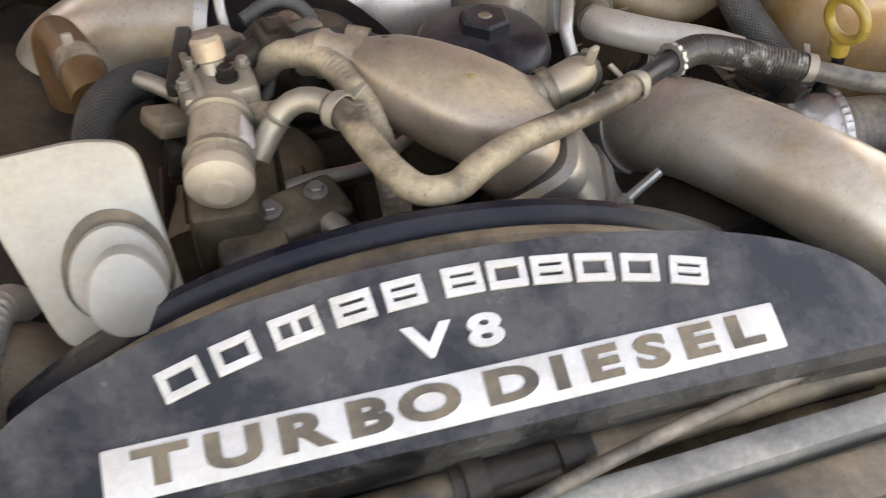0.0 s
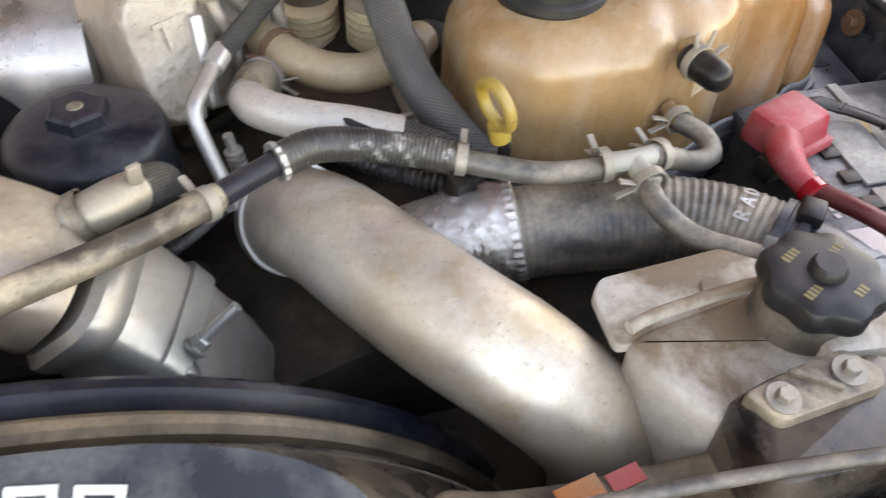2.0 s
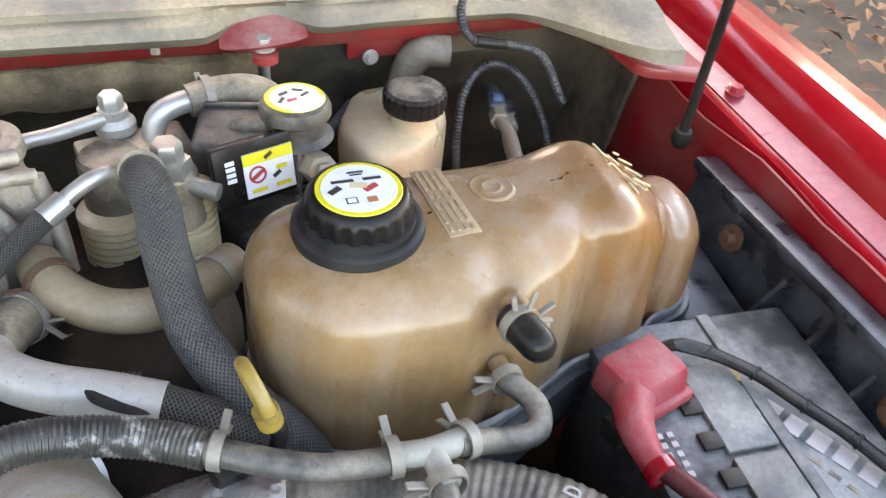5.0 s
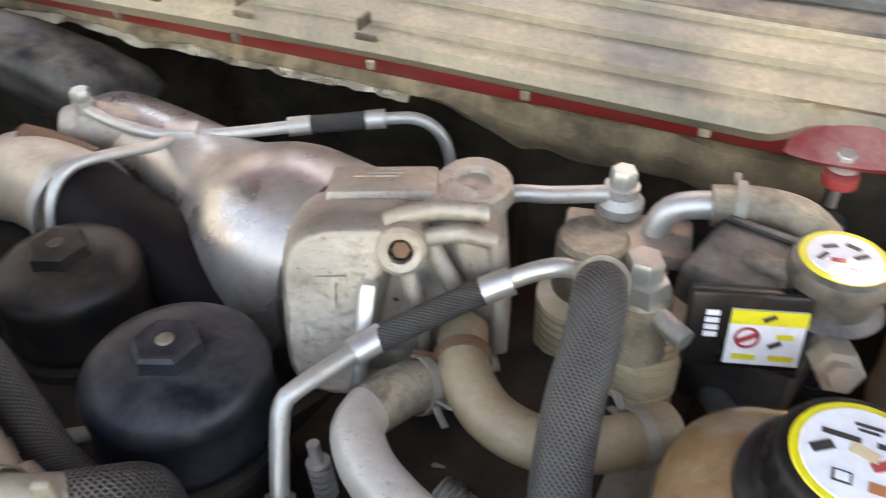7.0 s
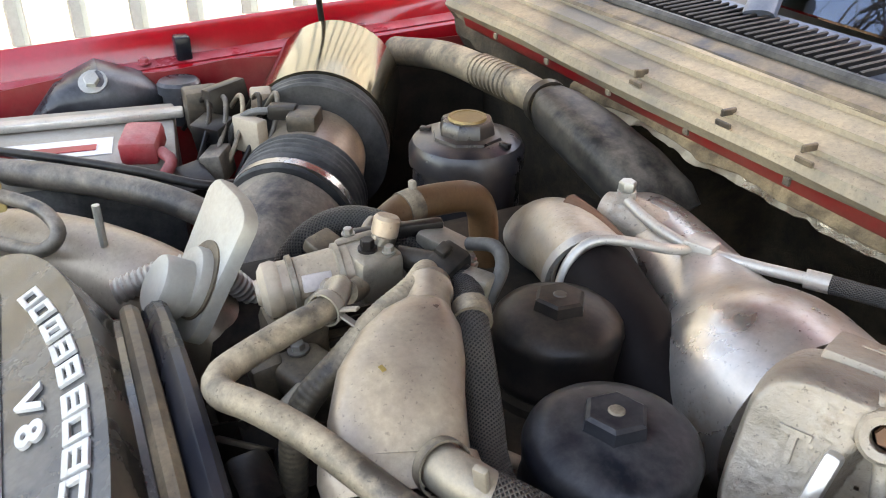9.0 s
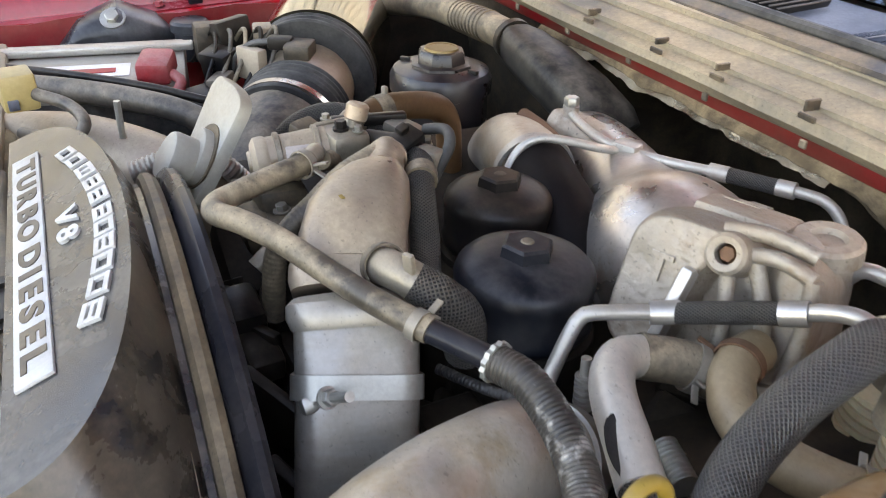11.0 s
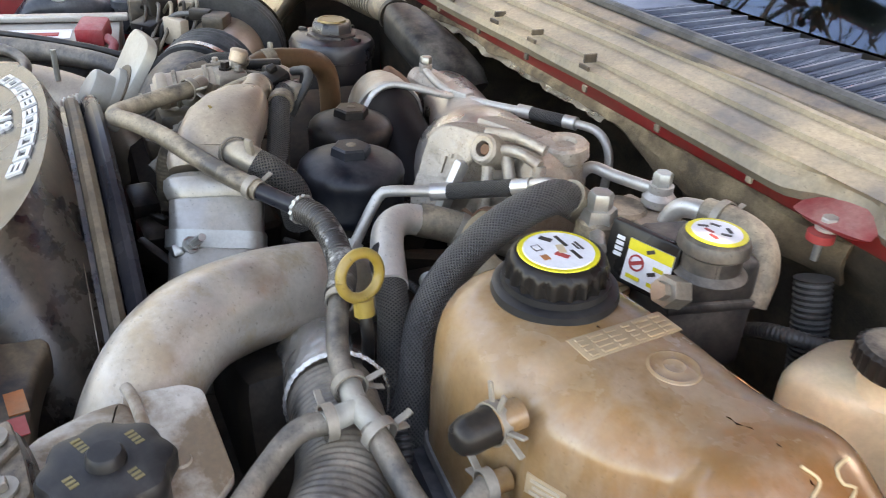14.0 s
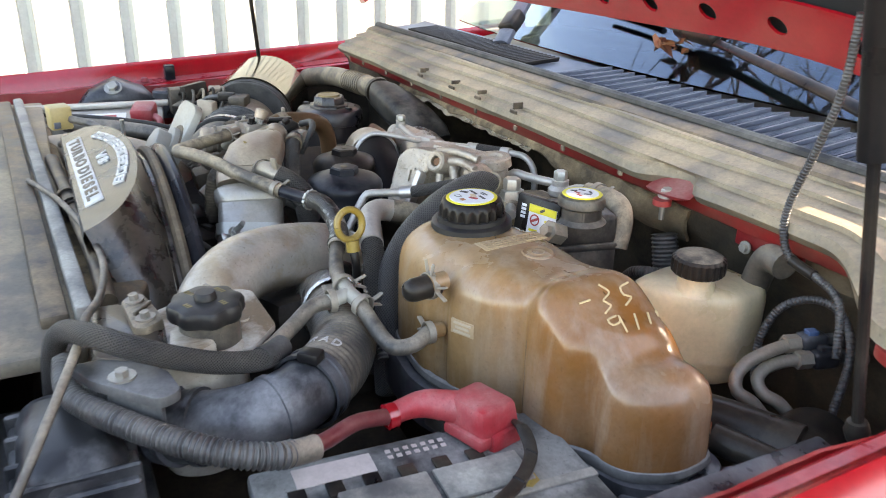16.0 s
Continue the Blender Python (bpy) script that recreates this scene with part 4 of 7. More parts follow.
def on_face(x, y, ang, lift=0.001):
    d = Vector((math.cos(ang), math.sin(ang) * slope.y, math.sin(ang) * slope.z))
    up = Vector((-math.sin(ang), math.cos(ang) * slope.y, math.cos(ang) * slope.z))
    nrm = d.cross(up).normalized()
    return basis(d, up, Vector((x, y, face_z(y))) + nrm * lift)


def plain_sign(kind, w, h, m):
    """A raised plain block of a character's size, pierced once, twice above one another or twice abreast."""
    t, b = 0.0043, None
    pieces = [(0, (h - t) / 2, w, t), (0, -(h - t) / 2, w, t), (-(w - t) / 2, 0, t, h - 2 * t), ((w - t) / 2, 0, t, h - 2 * t)]
    if kind == "stacked":
        pieces.append((0, 0, w - 2 * t, t * 0.8))
    if kind == "abreast":
        pieces.append((0, 0, t * 0.9, h - 2 * t))
    for x, y, sx, sy in pieces:
        b = rbox(sx, sy, 0.0036, 0.0003, m @ Matrix.Translation((x, y, 0)), b, 1)
    return b


# arched row of raised signs
lx = (-0.023, 0.004, 0.036, 0.067, 0.095, 0.128, 0.153, 0.178, 0.203, 0.229, 0.257)
kinds = ("ring", "ring", "abreast", "stacked", "stacked", "stacked", "ring", "stacked", "ring", "ring", "stacked")
for kd, x in zip(kinds, lx):
    u = (x - 0.125) / 0.15
    y = 0.2655 - 0.0225 * u * u
    part("letter", plain_sign(kd, 0.0220 if kd != "abreast" else 0.0255, 0.0165, on_face(x, y, math.atan(-0.300 * u))), "letter", shroud, "raised white sign", smooth=0)
for ch, x in (("V", 0.102), ("8", 0.133)):
    part("letter", lettering(ch, 0.0240, 0.0018, on_face(x, 0.2375, 0.0), 1.65, 0.0008), "letter", shroud, "raised white letter", smooth=0)
ang = math.atan2(0.004, 0.357)
plate = part("badge_plate", rbox(0.362, 0.0265, 0.0035, 0.0012, on_face(0.117, 0.2085, ang, 0.001)), "letter", shroud, "white badge plate with sunken dark letters")
tx = (-0.037, -0.003, 0.030, 0.063, 0.095, None, 0.139, 0.166, 0.190, 0.219, 0.247, 0.275)
for ch, x in zip("TURBO DIESEL", tx):
    if x is not None:
        part("letter", lettering(ch, 0.0235, 0.0004, on_face(x, 0.2085 + (x - 0.117) * 0.011, ang, 0.0031), 1.70, 0.0011), "letter_dark", plate, "dark badge letter", smooth=0)

# fittings in front of the shroud
hose("washer_hose", [(-0.15, 0.168, 1.118), (0.04, 0.180, 1.122), (0.10, 0.183, 1.124)], 0.011, "brown_rubber", "dusty brown pipe in front of the shroud", "pipe")
b = tube([(0.100, 0.183, 1.124), (0.14, 0.184, 1.125), (0.180, 0.186, 1.126)], 0.014, 16)
lathe([(0.014, -0.006), (0.018, -0.006), (0.018, 0.006), (0.014, 0.006)], frame_of((1, 0.08, 0), (0.112, 0.183, 1.1245)), 20, b)
lathe([(0.014, -0.006), (0.018, -0.006), (0.018, 0.006), (0.014, 0.006)], frame_of((1, 0.08, 0), (0.165, 0.185, 1.1255)), 20, b)
single("pipe_coupling", b, "black", "black plastic pipe coupling", "coupling")
hose("pipe_run", [(0.175, 0.186, 1.126), (0.25, 0.190, 1.126), (0.36, 0.197, 1.122), (0.50, 0.20, 1.115)], 0.011, "brown_rubber", "dusty brown pipe in front of the shroud", "pipe")
hose("hood_release_cable", [(0.02, 0.13, 1.132), (0.10, 0.150, 1.138), (0.20, 0.172, 1.144), (0.34, 0.196, 1.144), (0.45, 0.203, 1.142), (0.56, 0.190, 1.150), (0.64, 0.172, 1.165), (0.70, 0.158, 1.160), (0.77, 0.12, 1.12), (0.80, 0.08, 1.06)], 0.0044, "rubber", "thin grey cable running along the radiator support", "cable", seg=12)

# ---------------------------------------------------------------- charge-air pipe and intake
pipe = thing("charge_pipe", "large stained aluminium charge-air pipe with a bend", "pipe", at=(0.45, 0.35, 1.0))
part("tube", tube([(0.378, 0.545, 1.048), (0.388, 0.505, 1.078), (0.404, 0.470, 1.094), (0.428, 0.414, 1.106), (0.458, 0.360, 1.109), (0.497, 0.319, 1.093), (0.537, 0.292, 1.052), (0.556, 0.280, 1.000), (0.562, 0.276, 0.90)], 0.0435, 40, 0.008), "alu_pipe", pipe)
part("bead", tube([(0.380, 0.536, 1.055), (0.384, 0.523, 1.065)], 0.0470, 40), "alu", pipe)

smudge = lathe([(0, 0.0010), (0.6, 0.0008), (1.0, -0.002)], basis((0.35, -0.93, 0.1), (0.93, 0.35, 0.0), (0.4085, 0.4705, 1.1368)) @ Matrix.Diagonal((0.009, 0.006, 1, 1)), 24)
for v in smudge.verts:
    v.co += 0.002 * noise.noise(v.co * 300) * Vector((0.35, -0.93, 0.0))
part("smudge", smudge, "soot", pipe, "dark sooty smudge")

intake = thing("intake_duct", "dusty cast intake duct with a band clamp", "intake duct", at=(0.25, 0.43, 1.05))


part("neck", tube([(0.078, 0.524, 1.182, 0.0150), (0.090, 0.517, 1.187, 0.0165), (0.094, 0.514, 1.188, 0.0190), (0.099, 0.511, 1.188, 0.0165), (0.120, 0.500, 1.186, 0.0185)], None, 24), "beige", intake)
WIDE = (0.25, 1, 0.05)
part("elbow", loft([((0.118, 0.501, 1.186), 0.036, 0.034), ((0.134, 0.489, 1.184), 0.060, 0.046), ((0.152, 0.474, 1.180), 0.076, 0.054), ((0.176, 0.456, 1.174), 0.085, 0.060), ((0.200, 0.444, 1.165), 0.088, 0.062), ((0.222, 0.436, 1.153), 0.088, 0.062)], WIDE, 44, 3.0), "beige", intake)
part("flange", loft([((0.214, 0.439, 1.154), 0.096, 0.066), ((0.219, 0.437, 1.150), 0.100, 0.070), ((0.224, 0.435, 1.146), 0.100, 0.070), ((0.228, 0.434, 1.142), 0.096, 0.066)], WIDE, 44, 4.0), "beige", intake)
part("lower_flange", loft([((0.231, 0.433, 1.139), 0.094, 0.066), ((0.236, 0.432, 1.133), 0.106, 0.076), ((0.242, 0.430, 1.126), 0.106, 0.076), ((0.246, 0.429, 1.120), 0.098, 0.068)], WIDE, 44, 4.5), "alu_plate", intake)
part("duct", loft([((0.240, 0.431, 1.128), 0.096, 0.062), ((0.254, 0.427, 1.108), 0.096, 0.064), ((0.274, 0.420, 1.078), 0.095, 0.066), ((0.298, 0.410, 1.040), 0.094, 0.066), ((0.315, 0.402, 0.995), 0.094, 0.066), ((0.322, 0.398, 0.93), 0.094, 0.066)], WIDE, 44, 5.5), "alu_plate", intake)
for off in (-0.030, 0.030):
    part("duct_rib", tube([(0.262 + 0.25 * off, 0.425 + off, 1.135 - abs(off) * 0.1), (0.290 + 0.25 * off, 0.417 + off, 1.092), (0.316 + 0.25 * off, 0.406 + off, 1.048)], 0.0022, 8), "alu_plate", intake)
bd = part("band_clamp", loft([((0.266, 0.423, 1.091), 0.102, 0.072), ((0.276, 0.419, 1.076), 0.102, 0.072)], WIDE, 44, 5.5), "zinc", intake, "galvanised band clamp")
part("clamp_bolt", tube([(0.280, 0.384, 1.088), (0.303, 0.392, 1.105), (0.328, 0.397, 1.124)], 0.0040, 10), "zinc", bd)
part("clamp_nut", hex_head(bmesh.new(), (0.296, 0.390, 1.100), (0.8, 0.2, 0.6), 0.0065, 0.010), "zinc", bd)
part("clamp_lug", rbox(0.012, 0.022, 0.014, 0.003, pose(0.288, 0.382, 1.092, 0, -35, 10)), "zinc", bd)
part("paint_dot", rbox(0.0045, 0.003, 0.001, 0, pose(0.1855, 0.4405, 1.2035, 0, 18, 20)), "yellow", intake, "small yellow paint mark")

# ---------------------------------------------------------------- long coolant hose
ch = thing("coolant_hose", "dusty grey rubber coolant hose curving across the engine", "hose", at=(0.3, 0.45, 1.15))
A = [(0.086, 0.442, 1.193), (0.095, 0.428, 1.193), (0.101, 0.408, 1.191), (0.113, 0.374, 1.187), (0.127, 0.351, 1.186), (0.148, 0.347, 1.188), (0.170, 0.363, 1.188), (0.203, 0.386, 1.183), (0.248, 0.410, 1.175), (0.290, 0.430, 1.171), (0.330, 0.456, 1.165)]
part("rubber", tube(A, 0.0100, 18), "rubber_tan", ch)
part("steel_elbow", tube([(0.033, 0.441, 1.158), (0.044, 0.449, 1.172), (0.056, 0.454, 1.186), (0.069, 0.453, 1.193), (0.082, 0.446, 1.194), (0.092, 0.434, 1.193)], 0.0088, 18), "cast_dull", ch, "dusty bent steel elbow")
part("elbow_bead", lathe([(0.0085, -0.002), (0.0108, 0), (0.0085, 0.002)], frame_of((0.6, 0.3, 0.7), (0.050, 0.452, 1.180)), 20), "cast_dull", ch)
part("steel_tube", tube([(0.322, 0.450, 1.166), (0.350, 0.471, 1.162), (0.378, 0.487, 1.161)], 0.0088, 16), "black_blue", ch, "dark steel tube")
part("sleeve", tube([(0.372, 0.484, 1.161), (0.400, 0.493, 1.162), (0.435, 0.496, 1.153), (0.469, 0.491, 1.144), (0.498, 0.478, 1.141)], 0.0124, 20, ridge=(0.0035, 0.0008)), "loom", ch, "ribbed sleeve with flaking foil")
part("collar", lathe([(0.0100, -0.002), (0.0145, -0.002), (0.0145, 0.002), (0.0100, 0.002), (0.0100, -0.002)], frame_of((1, 0.4, 0.0), (0.373, 0.4845, 1.161)), 60, lobes=(14, 0.05, 0.012)), "zinc", ch)
part("tail", tube([(0.496, 0.479, 1.141), (0.530, 0.465, 1.135), (0.562, 0.455, 1.130), (0.600, 0.449, 1.130), (0.628, 0.446, 1.134)], 0.0090, 16), "rubber", ch)
part("clamp", clamp_band((0.091, 0.435, 1.193), (0.6, -0.8, 0.0), 0.0118), "clamp", ch, "spring hose clamp")
part("clamp", clamp_band((0.322, 0.450, 1.166), (1, 0.6, -0.15), 0.0106), "clamp", ch, "spring hose clamp")
part("clamp", clamp_band((0.504, 0.476, 1.140), (1, -0.4, -0.1), 0.0108), "clamp", ch, "spring hose clamp")

tee = thing("hose_tee", "small pale plastic hose tee with spring clamps", "hose fitting", at=(0.631, 0.445, 1.125))
b = tube([(0.606, 0.448, 1.134), (0.63, 0.446, 1.134), (0.655, 0.452, 1.130)], 0.0088, 14)
tube([(0.630, 0.446, 1.134), (0.632, 0.430, 1.132), (0.634, 0.420, 1.131)], 0.0085, 14, bm=b)
part("body", b, "grey_disc", tee)
for p, ax in (((0.606, 0.448, 1.134), (1, 0, 0)), ((0.655, 0.452, 1.129), (1, 0.3, -0.2)), ((0.633, 0.423, 1.131), (0, 1, 0))):
    part("clamp", clamp_band(p, ax, 0.0118), "clamp", tee, "spring hose clamp")
hose("overflow_hose", [(0.648, 0.449, 1.131), (0.668, 0.452, 1.123), (0.694, 0.458, 1.108), (0.716, 0.464, 1.104), (0.722, 0.484, 1.106), (0.709, 0.508, 1.109)], 0.0088, "rubber", "short grey rubber hose to the coolant tank")
hose("vent_hose", [(0.632, 0.430, 1.130), (0.630, 0.402, 1.127), (0.646, 0.376, 1.118), (0.676, 0.349, 1.118), (0.702, 0.328, 1.121)], 0.0088, "rubber", "short grey rubber hose beside the tank")
sh = thing("sheathed_hose", "thick black sheathed hose beside the white tank", "hose", at=(0.59, 0.13, 1.04))
part("sheath", tube([(0.691, 0.345, 1.117), (0.712, 0.323, 1.121), (0.721, 0.282, 1.132), (0.730, 0.237, 1.154), (0.727, 0.199, 1.173), (0.706, 0.173, 1.179), (0.659, 0.151, 1.164), (0.614, 0.138, 1.119), (0.59, 0.13, 1.04)], 0.0112, 18), "braid_dark", sh)
part("cuff", tube([(0.686, 0.350, 1.117), (0.700, 0.336, 1.119), (0.712, 0.322, 1.122)], 0.0122, 18), "rubber_dark", sh, "smooth dark end cuff")

# second convoluted hose and its partner by the valve
hose("breather_hose", [(0.046, 0.538, 1.163), (0.064, 0.525, 1.185), (0.091, 0.502, 1.191), (0.108, 0.468, 1.185), (0.117, 0.440, 1.168), (0.122, 0.400, 1.130), (0.124, 0.39, 1.06)], 0.0108, "rubber_tan", "dusty ribbed rubber breather hose", ridge=(0.0045, 0.00035))

# ---------------------------------------------------------------- oil and fuel filter caps
def filter_cap(x, y, z, r, mat, label):
    t = thing("filter_cap", label, "filter cap", "screw-on filter caps", at=(x, y, z - 0.12))
    m = Matrix.Translation((x, y, z))
    part("dome", lathe([(0, -0.010), (r * 0.35, -0.0108), (r * 0.70, -0.0145), (r * 0.88, -0.0185), (r * 0.965, -0.024), (r, -0.031), (r * 0.985, -0.036), (r * 0.97, -0.062), (r * 1.01, -0.066), (r * 1.01, -0.073), (r * 0.96, -0.078)], m, 56), mat, t)
    part("hex", lathe([(0, 0), (0.0195, 0), (0.0225, -0.002), (0.0240, -0.014)], m @ Matrix.Rotation(0.4, 4, "Z"), 6), mat, t)
    part("button", lathe([(0, 0.0012), (0.005, 0.001), (0.006, 0)], m, 16), "rubber_tan", t)
    part("flange", lathe([(r * 0.9, -0.080), (r * 1.05, -0.082), (r * 1.06, -0.090), (r * 0.99, -0.094), (r * 0.98, -0.16)], m, 48), "deep", t)


filter_cap(0.243, 0.581, 1.164, 0.061, "filter_black", "round black plastic oil filter cap with a hexagon")
filter_cap(0.089, 0.637, 1.150, 0.057, "filter_brown", "dusty round black fuel filter cap with a hexagon")

# ---------------------------------------------------------------- turbo, valve casting and oil lines
turbo = thing("turbocharger", "heat-tinted steel turbo housing with a round hole", "turbocharger", at=(0.1, 0.78, 0.98))
part("housing", tube([(-0.10, 0.860, 1.080, 0.045), (-0.03, 0.842, 1.092, 0.047), (0.05, 0.824, 1.092, 0.050), (0.11, 0.804, 1.082, 0.064), (0.155, 0.788, 1.078, 0.082), (0.20, 0.775, 1.080, 0.090), (0.26, 0.765, 1.085, 0.085)], None, 40), "steel", turbo)
part("snout", tube([(0.02, 0.835, 1.115, 0.022), (-0.05, 0.812, 1.120, 0.026), (-0.075, 0.80, 1.122, 0.020)], None, 20), "cast", turbo)
hc = Vector((0.168, 0.722, 1.125))
# flat black disc paints the shaded inside of a hole
part("hole", lathe([(0, 0.001), (0.009, 0.001), (0.010, 0)], frame_of((-0.25, -0.75, 0.6), Vector((0.204, 0.7065, 1.1035))), 20), "label_black", turbo, "black disc drawn for the dark of a round hole")

casting = thing("valve_casting", "rough sand-cast aluminium valve housing with ribs", "valve housing", at=(0.32, 0.70, 1.02))
fm = basis((0.92, 0.40, 0.0), (0.05, 0.42, 0.90), (0.316, 0.697, 1.130))


def cast_height(u, v):
    edge = 0.002 + 0.25 * v
    w = 0.040 - 0.030 * smooth(edge + 0.003, edge + 0.014, u)
    w += 0.010 * smooth(0.034, 0.016, math.hypot(u - 0.088, v - 0.040))
    q = fm @ Vector((u, v, 0))
    rough = smooth(edge + 0.004, edge - 0.006, u)
    return w + (0.0004 + 0.0008 * rough) * noise.noise(q * 230) + 0.0018 * noise.noise(q * 45)


def cast_dome():
    """Rings of the face from its middle to a rounded rim that turns back."""
    rings = []
    for r in list(np.linspace(0.02, 0.80, 34)) + list(np.linspace(0.82, 1.0, 14)):
        ring = []
        for a in np.linspace(0, 2 * math.pi, 120, endpoint=False):
            ca, sa = math.cos(a), math.sin(a)
            k = (abs(ca) ** 4.5 + abs(sa) ** 4.5) ** (-1 / 4.5)
            u, v = 0.023 + 0.081 * r * k * ca, 0.001 + 0.068 * r * k * sa
            back = 0.085 * (1 - math.sqrt(max(0.0, 1 - (max(0.0, r - 0.84) / 0.16) ** 2)))
            ring.append(fm @ Vector((u, v, cast_height(u, v) - back)))
        rings.append(ring)
    return skin(rings, caps=False)


part("body", cast_dome(), "cast", casting)
part("face_rib", rbox(0.011, 0.078, 0.018, 0.004, fm @ Matrix.Translation((0.004, -0.012, 0.042)) @ Matrix.Rotation(-0.14, 4, "Z")), "alu", casting, "bright worn rib")


def cast_rib(points, r):
    """A rounded rib over the face, from points in the face's own frame."""
    return tube([tuple(fm @ Vector((q[0], q[1], q[2] - 0.0080))) for q in points], r * 1.15, 12, 0.005)


part("boss", lathe([(0.0085, 0.0), (0.0085, 0.010), (0.0135, 0.012), (0.0165, 0.009), (0.0175, 0.0), (0.020, -0.030)], fm @ Matrix.Translation((0.030, 0.046, 0.034)), 32), "cast", casting)
for pts, r in ((((0.040, 0.050, 0.038), (0.066, 0.054, 0.036), (0.092, 0.048, 0.034)), 0.0055), (((0.018, 0.062, 0.036), (0.050, 0.068, 0.030), (0.086, 0.064, 0.022)), 0.0060),
               (((0.032, 0.032, 0.036), (0.040, -0.004, 0.033), (0.044, -0.050, 0.026)), 0.0055), (((0.048, 0.046, 0.032), (0.066, 0.008, 0.026), (0.074, -0.040, 0.020)), 0.0060),
               (((0.014, 0.036, 0.042), (0.006, 0.020, 0.044), (0.002, 0.004, 0.044)), 0.0055), (((0.092, 0.048, 0.034), (0.096, 0.010, 0.026), (0.094, -0.036, 0.018)), 0.0060),
               (((0.000, -0.050, 0.036), (0.045, -0.054, 0.028), (0.094, -0.046, 0.018)), 0.0060)):
    part("rib", cast_rib(pts, r), "cast", casting)
part("arm", loft([((0.345, 0.722, 1.160), 0.030, 0.050), ((0.352, 0.745, 1.168), 0.034, 0.044), ((0.360, 0.774, 1.174), 0.040, 0.036)], (1, -0.3, 0), 24, 3.0), "cast", casting)
part("lower_web", rbox(0.050, 0.030, 0.060, 0.010, pose(0.352, 0.725, 1.105, 0, 0, 22), None, 3), "cast", casting)
part("mark", lettering("T", 0.032, 0.0022, fm @ Matrix.Translation((-0.016, 0.016, 0.0405)), 1.0, 0.0006), "cast", casting, "cast-in letter", smooth=0)
part("bolt", lathe([(0, 0.004), (0.006, 0.004), (0.0072, 0.001), (0.0075, -0.006)], fm @ Matrix.Translation((0.030, 0.046, 0.036)), 6), "rust", casting, "rusty sunken bolt")
part("top_boss", lathe([(0, -0.005), (0.013, -0.005), (0.015, 0), (0.025, 0), (0.028, -0.003), (0.029, -0.016), (0.023, -0.02), (0.026, -0.10)], Matrix.Translation((0.363, 0.782, 1.190)) @ Matrix.Rotation(0.1, 4, "X"), 40), "cast", casting)
part("top_plate", rbox(0.080, 0.046, 0.012, 0.004, pose(0.303, 0.757, 1.184, -10, 0, 24)), "cast", casting, "smooth tinted top plate")
for k in range(3):
    part("stamp_bar", rbox(0.030 - 0.006 * k, 0.003, 0.0008, 0, pose(0.303 + 0.003 * k, 0.747 + 0.008 * k, 1.1985 - 0.0014 * k, -10, 0, 24)), "cast", casting)

elbow = thing("hot_elbow", "dull steel elbow with a clamp collar and black boot", "elbow pipe", at=(-0.05, 0.72, 1.0))
part("pipe", tube([(-0.158, 0.770, 0.99), (-0.140, 0.760, 1.052), (-0.098, 0.752, 1.087), (-0.045, 0.738, 1.101), (0.020, 0.724, 1.108)], 0.0440, 32), "alu_pipe", elbow)
part("collar", lathe([(0.043, -0.006), (0.0475, -0.006), (0.0475, 0.006), (0.043, 0.006)], frame_of((0.95, -0.25, -0.10), (0.012, 0.724, 1.1055)), 32), "line", elbow)
part("boot", tube([(0.016, 0.725, 1.108), (0.064, 0.712, 1.104), (0.114, 0.706, 1.090), (0.162, 0.704, 1.062), (0.202, 0.702, 1.018), (0.222, 0.70, 0.94)], 0.0410, 28), "boot_black", elbow, "dark rubber boot")
part("boot_ring", lathe([(0.0405, -0.007), (0.0445, -0.005), (0.0445, 0.005), (0.0405, 0.007)], frame_of((0.7, 0, -0.7), (0.186, 0.703, 1.037)), 32), "black", elbow)
part("heat_stain", tube([(-0.080, 0.757, 1.1355), (-0.045, 0.764, 1.1300), (0.0, 0.764, 1.1240)], 0.011, 12), "rust", elbow, "rusty stained edge")

ol = thing("oil_feed_line", "dusty steel oil feed line with a braided section", "oil line", at=(0.1, 0.85, 1.1))
part("tube", tube([(-0.049, 0.805, 1.146), (-0.010, 0.803, 1.140), (0.035, 0.806, 1.137), (0.066, 0.815, 1.137), (0.110, 0.835, 1.140), (0.150, 0.857, 1.143)], 0.0058, 12), "line", ol)
part("block", rbox(0.030, 0.022, 0.022, 0.003, pose(0.062, 0.813, 1.137, 0, 0, 24)), "line", ol)
part("banjo", lathe([(0, -0.018), (0.010, -0.018), (0.010, 0.004), (0.006, 0.005), (0, 0.005)], Matrix.Translation((-0.049, 0.807, 1.150)), 20), "line", ol)
part("banjo_bolt", lathe([(0, 0.013), (0.008, 0.013), (0.0095, 0.011), (0.0095, 0.003)], Matrix.Translation((-0.049, 0.807, 1.152)), 6), "zinc", ol)
part("side_tube", tube([(0.058, 0.806, 1.137), (0.056, 0.775, 1.145), (0.040, 0.742, 1.152), (0.028, 0.715, 1.153), (0.024, 0.692, 1.138), (0.028, 0.676, 1.105), (0.03, 0.67, 1.07)], 0.0052, 12), "line", ol)
part("ferrule", tube([(0.148, 0.856, 1.143), (0.166, 0.866, 1.144)], 0.009, 14), "line", ol)
part("sleeve", tube([(0.164, 0.865, 1.144), (0.190, 0.879, 1.145), (0.212, 0.891, 1.146)], 0.0085, 14), "braid_dark", ol, "black braided sleeve")
part("ferrule", tube([(0.210, 0.890, 1.146), (0.226, 0.898, 1.147)], 0.009, 14), "line", ol)
part("tail", tube([(0.224, 0.897, 1.147), (0.252, 0.910, 1.146), (0.272, 0.916, 1.132), (0.282, 0.916, 1.105), (0.285, 0.91, 1.06)], 0.0058, 12), "line", ol)

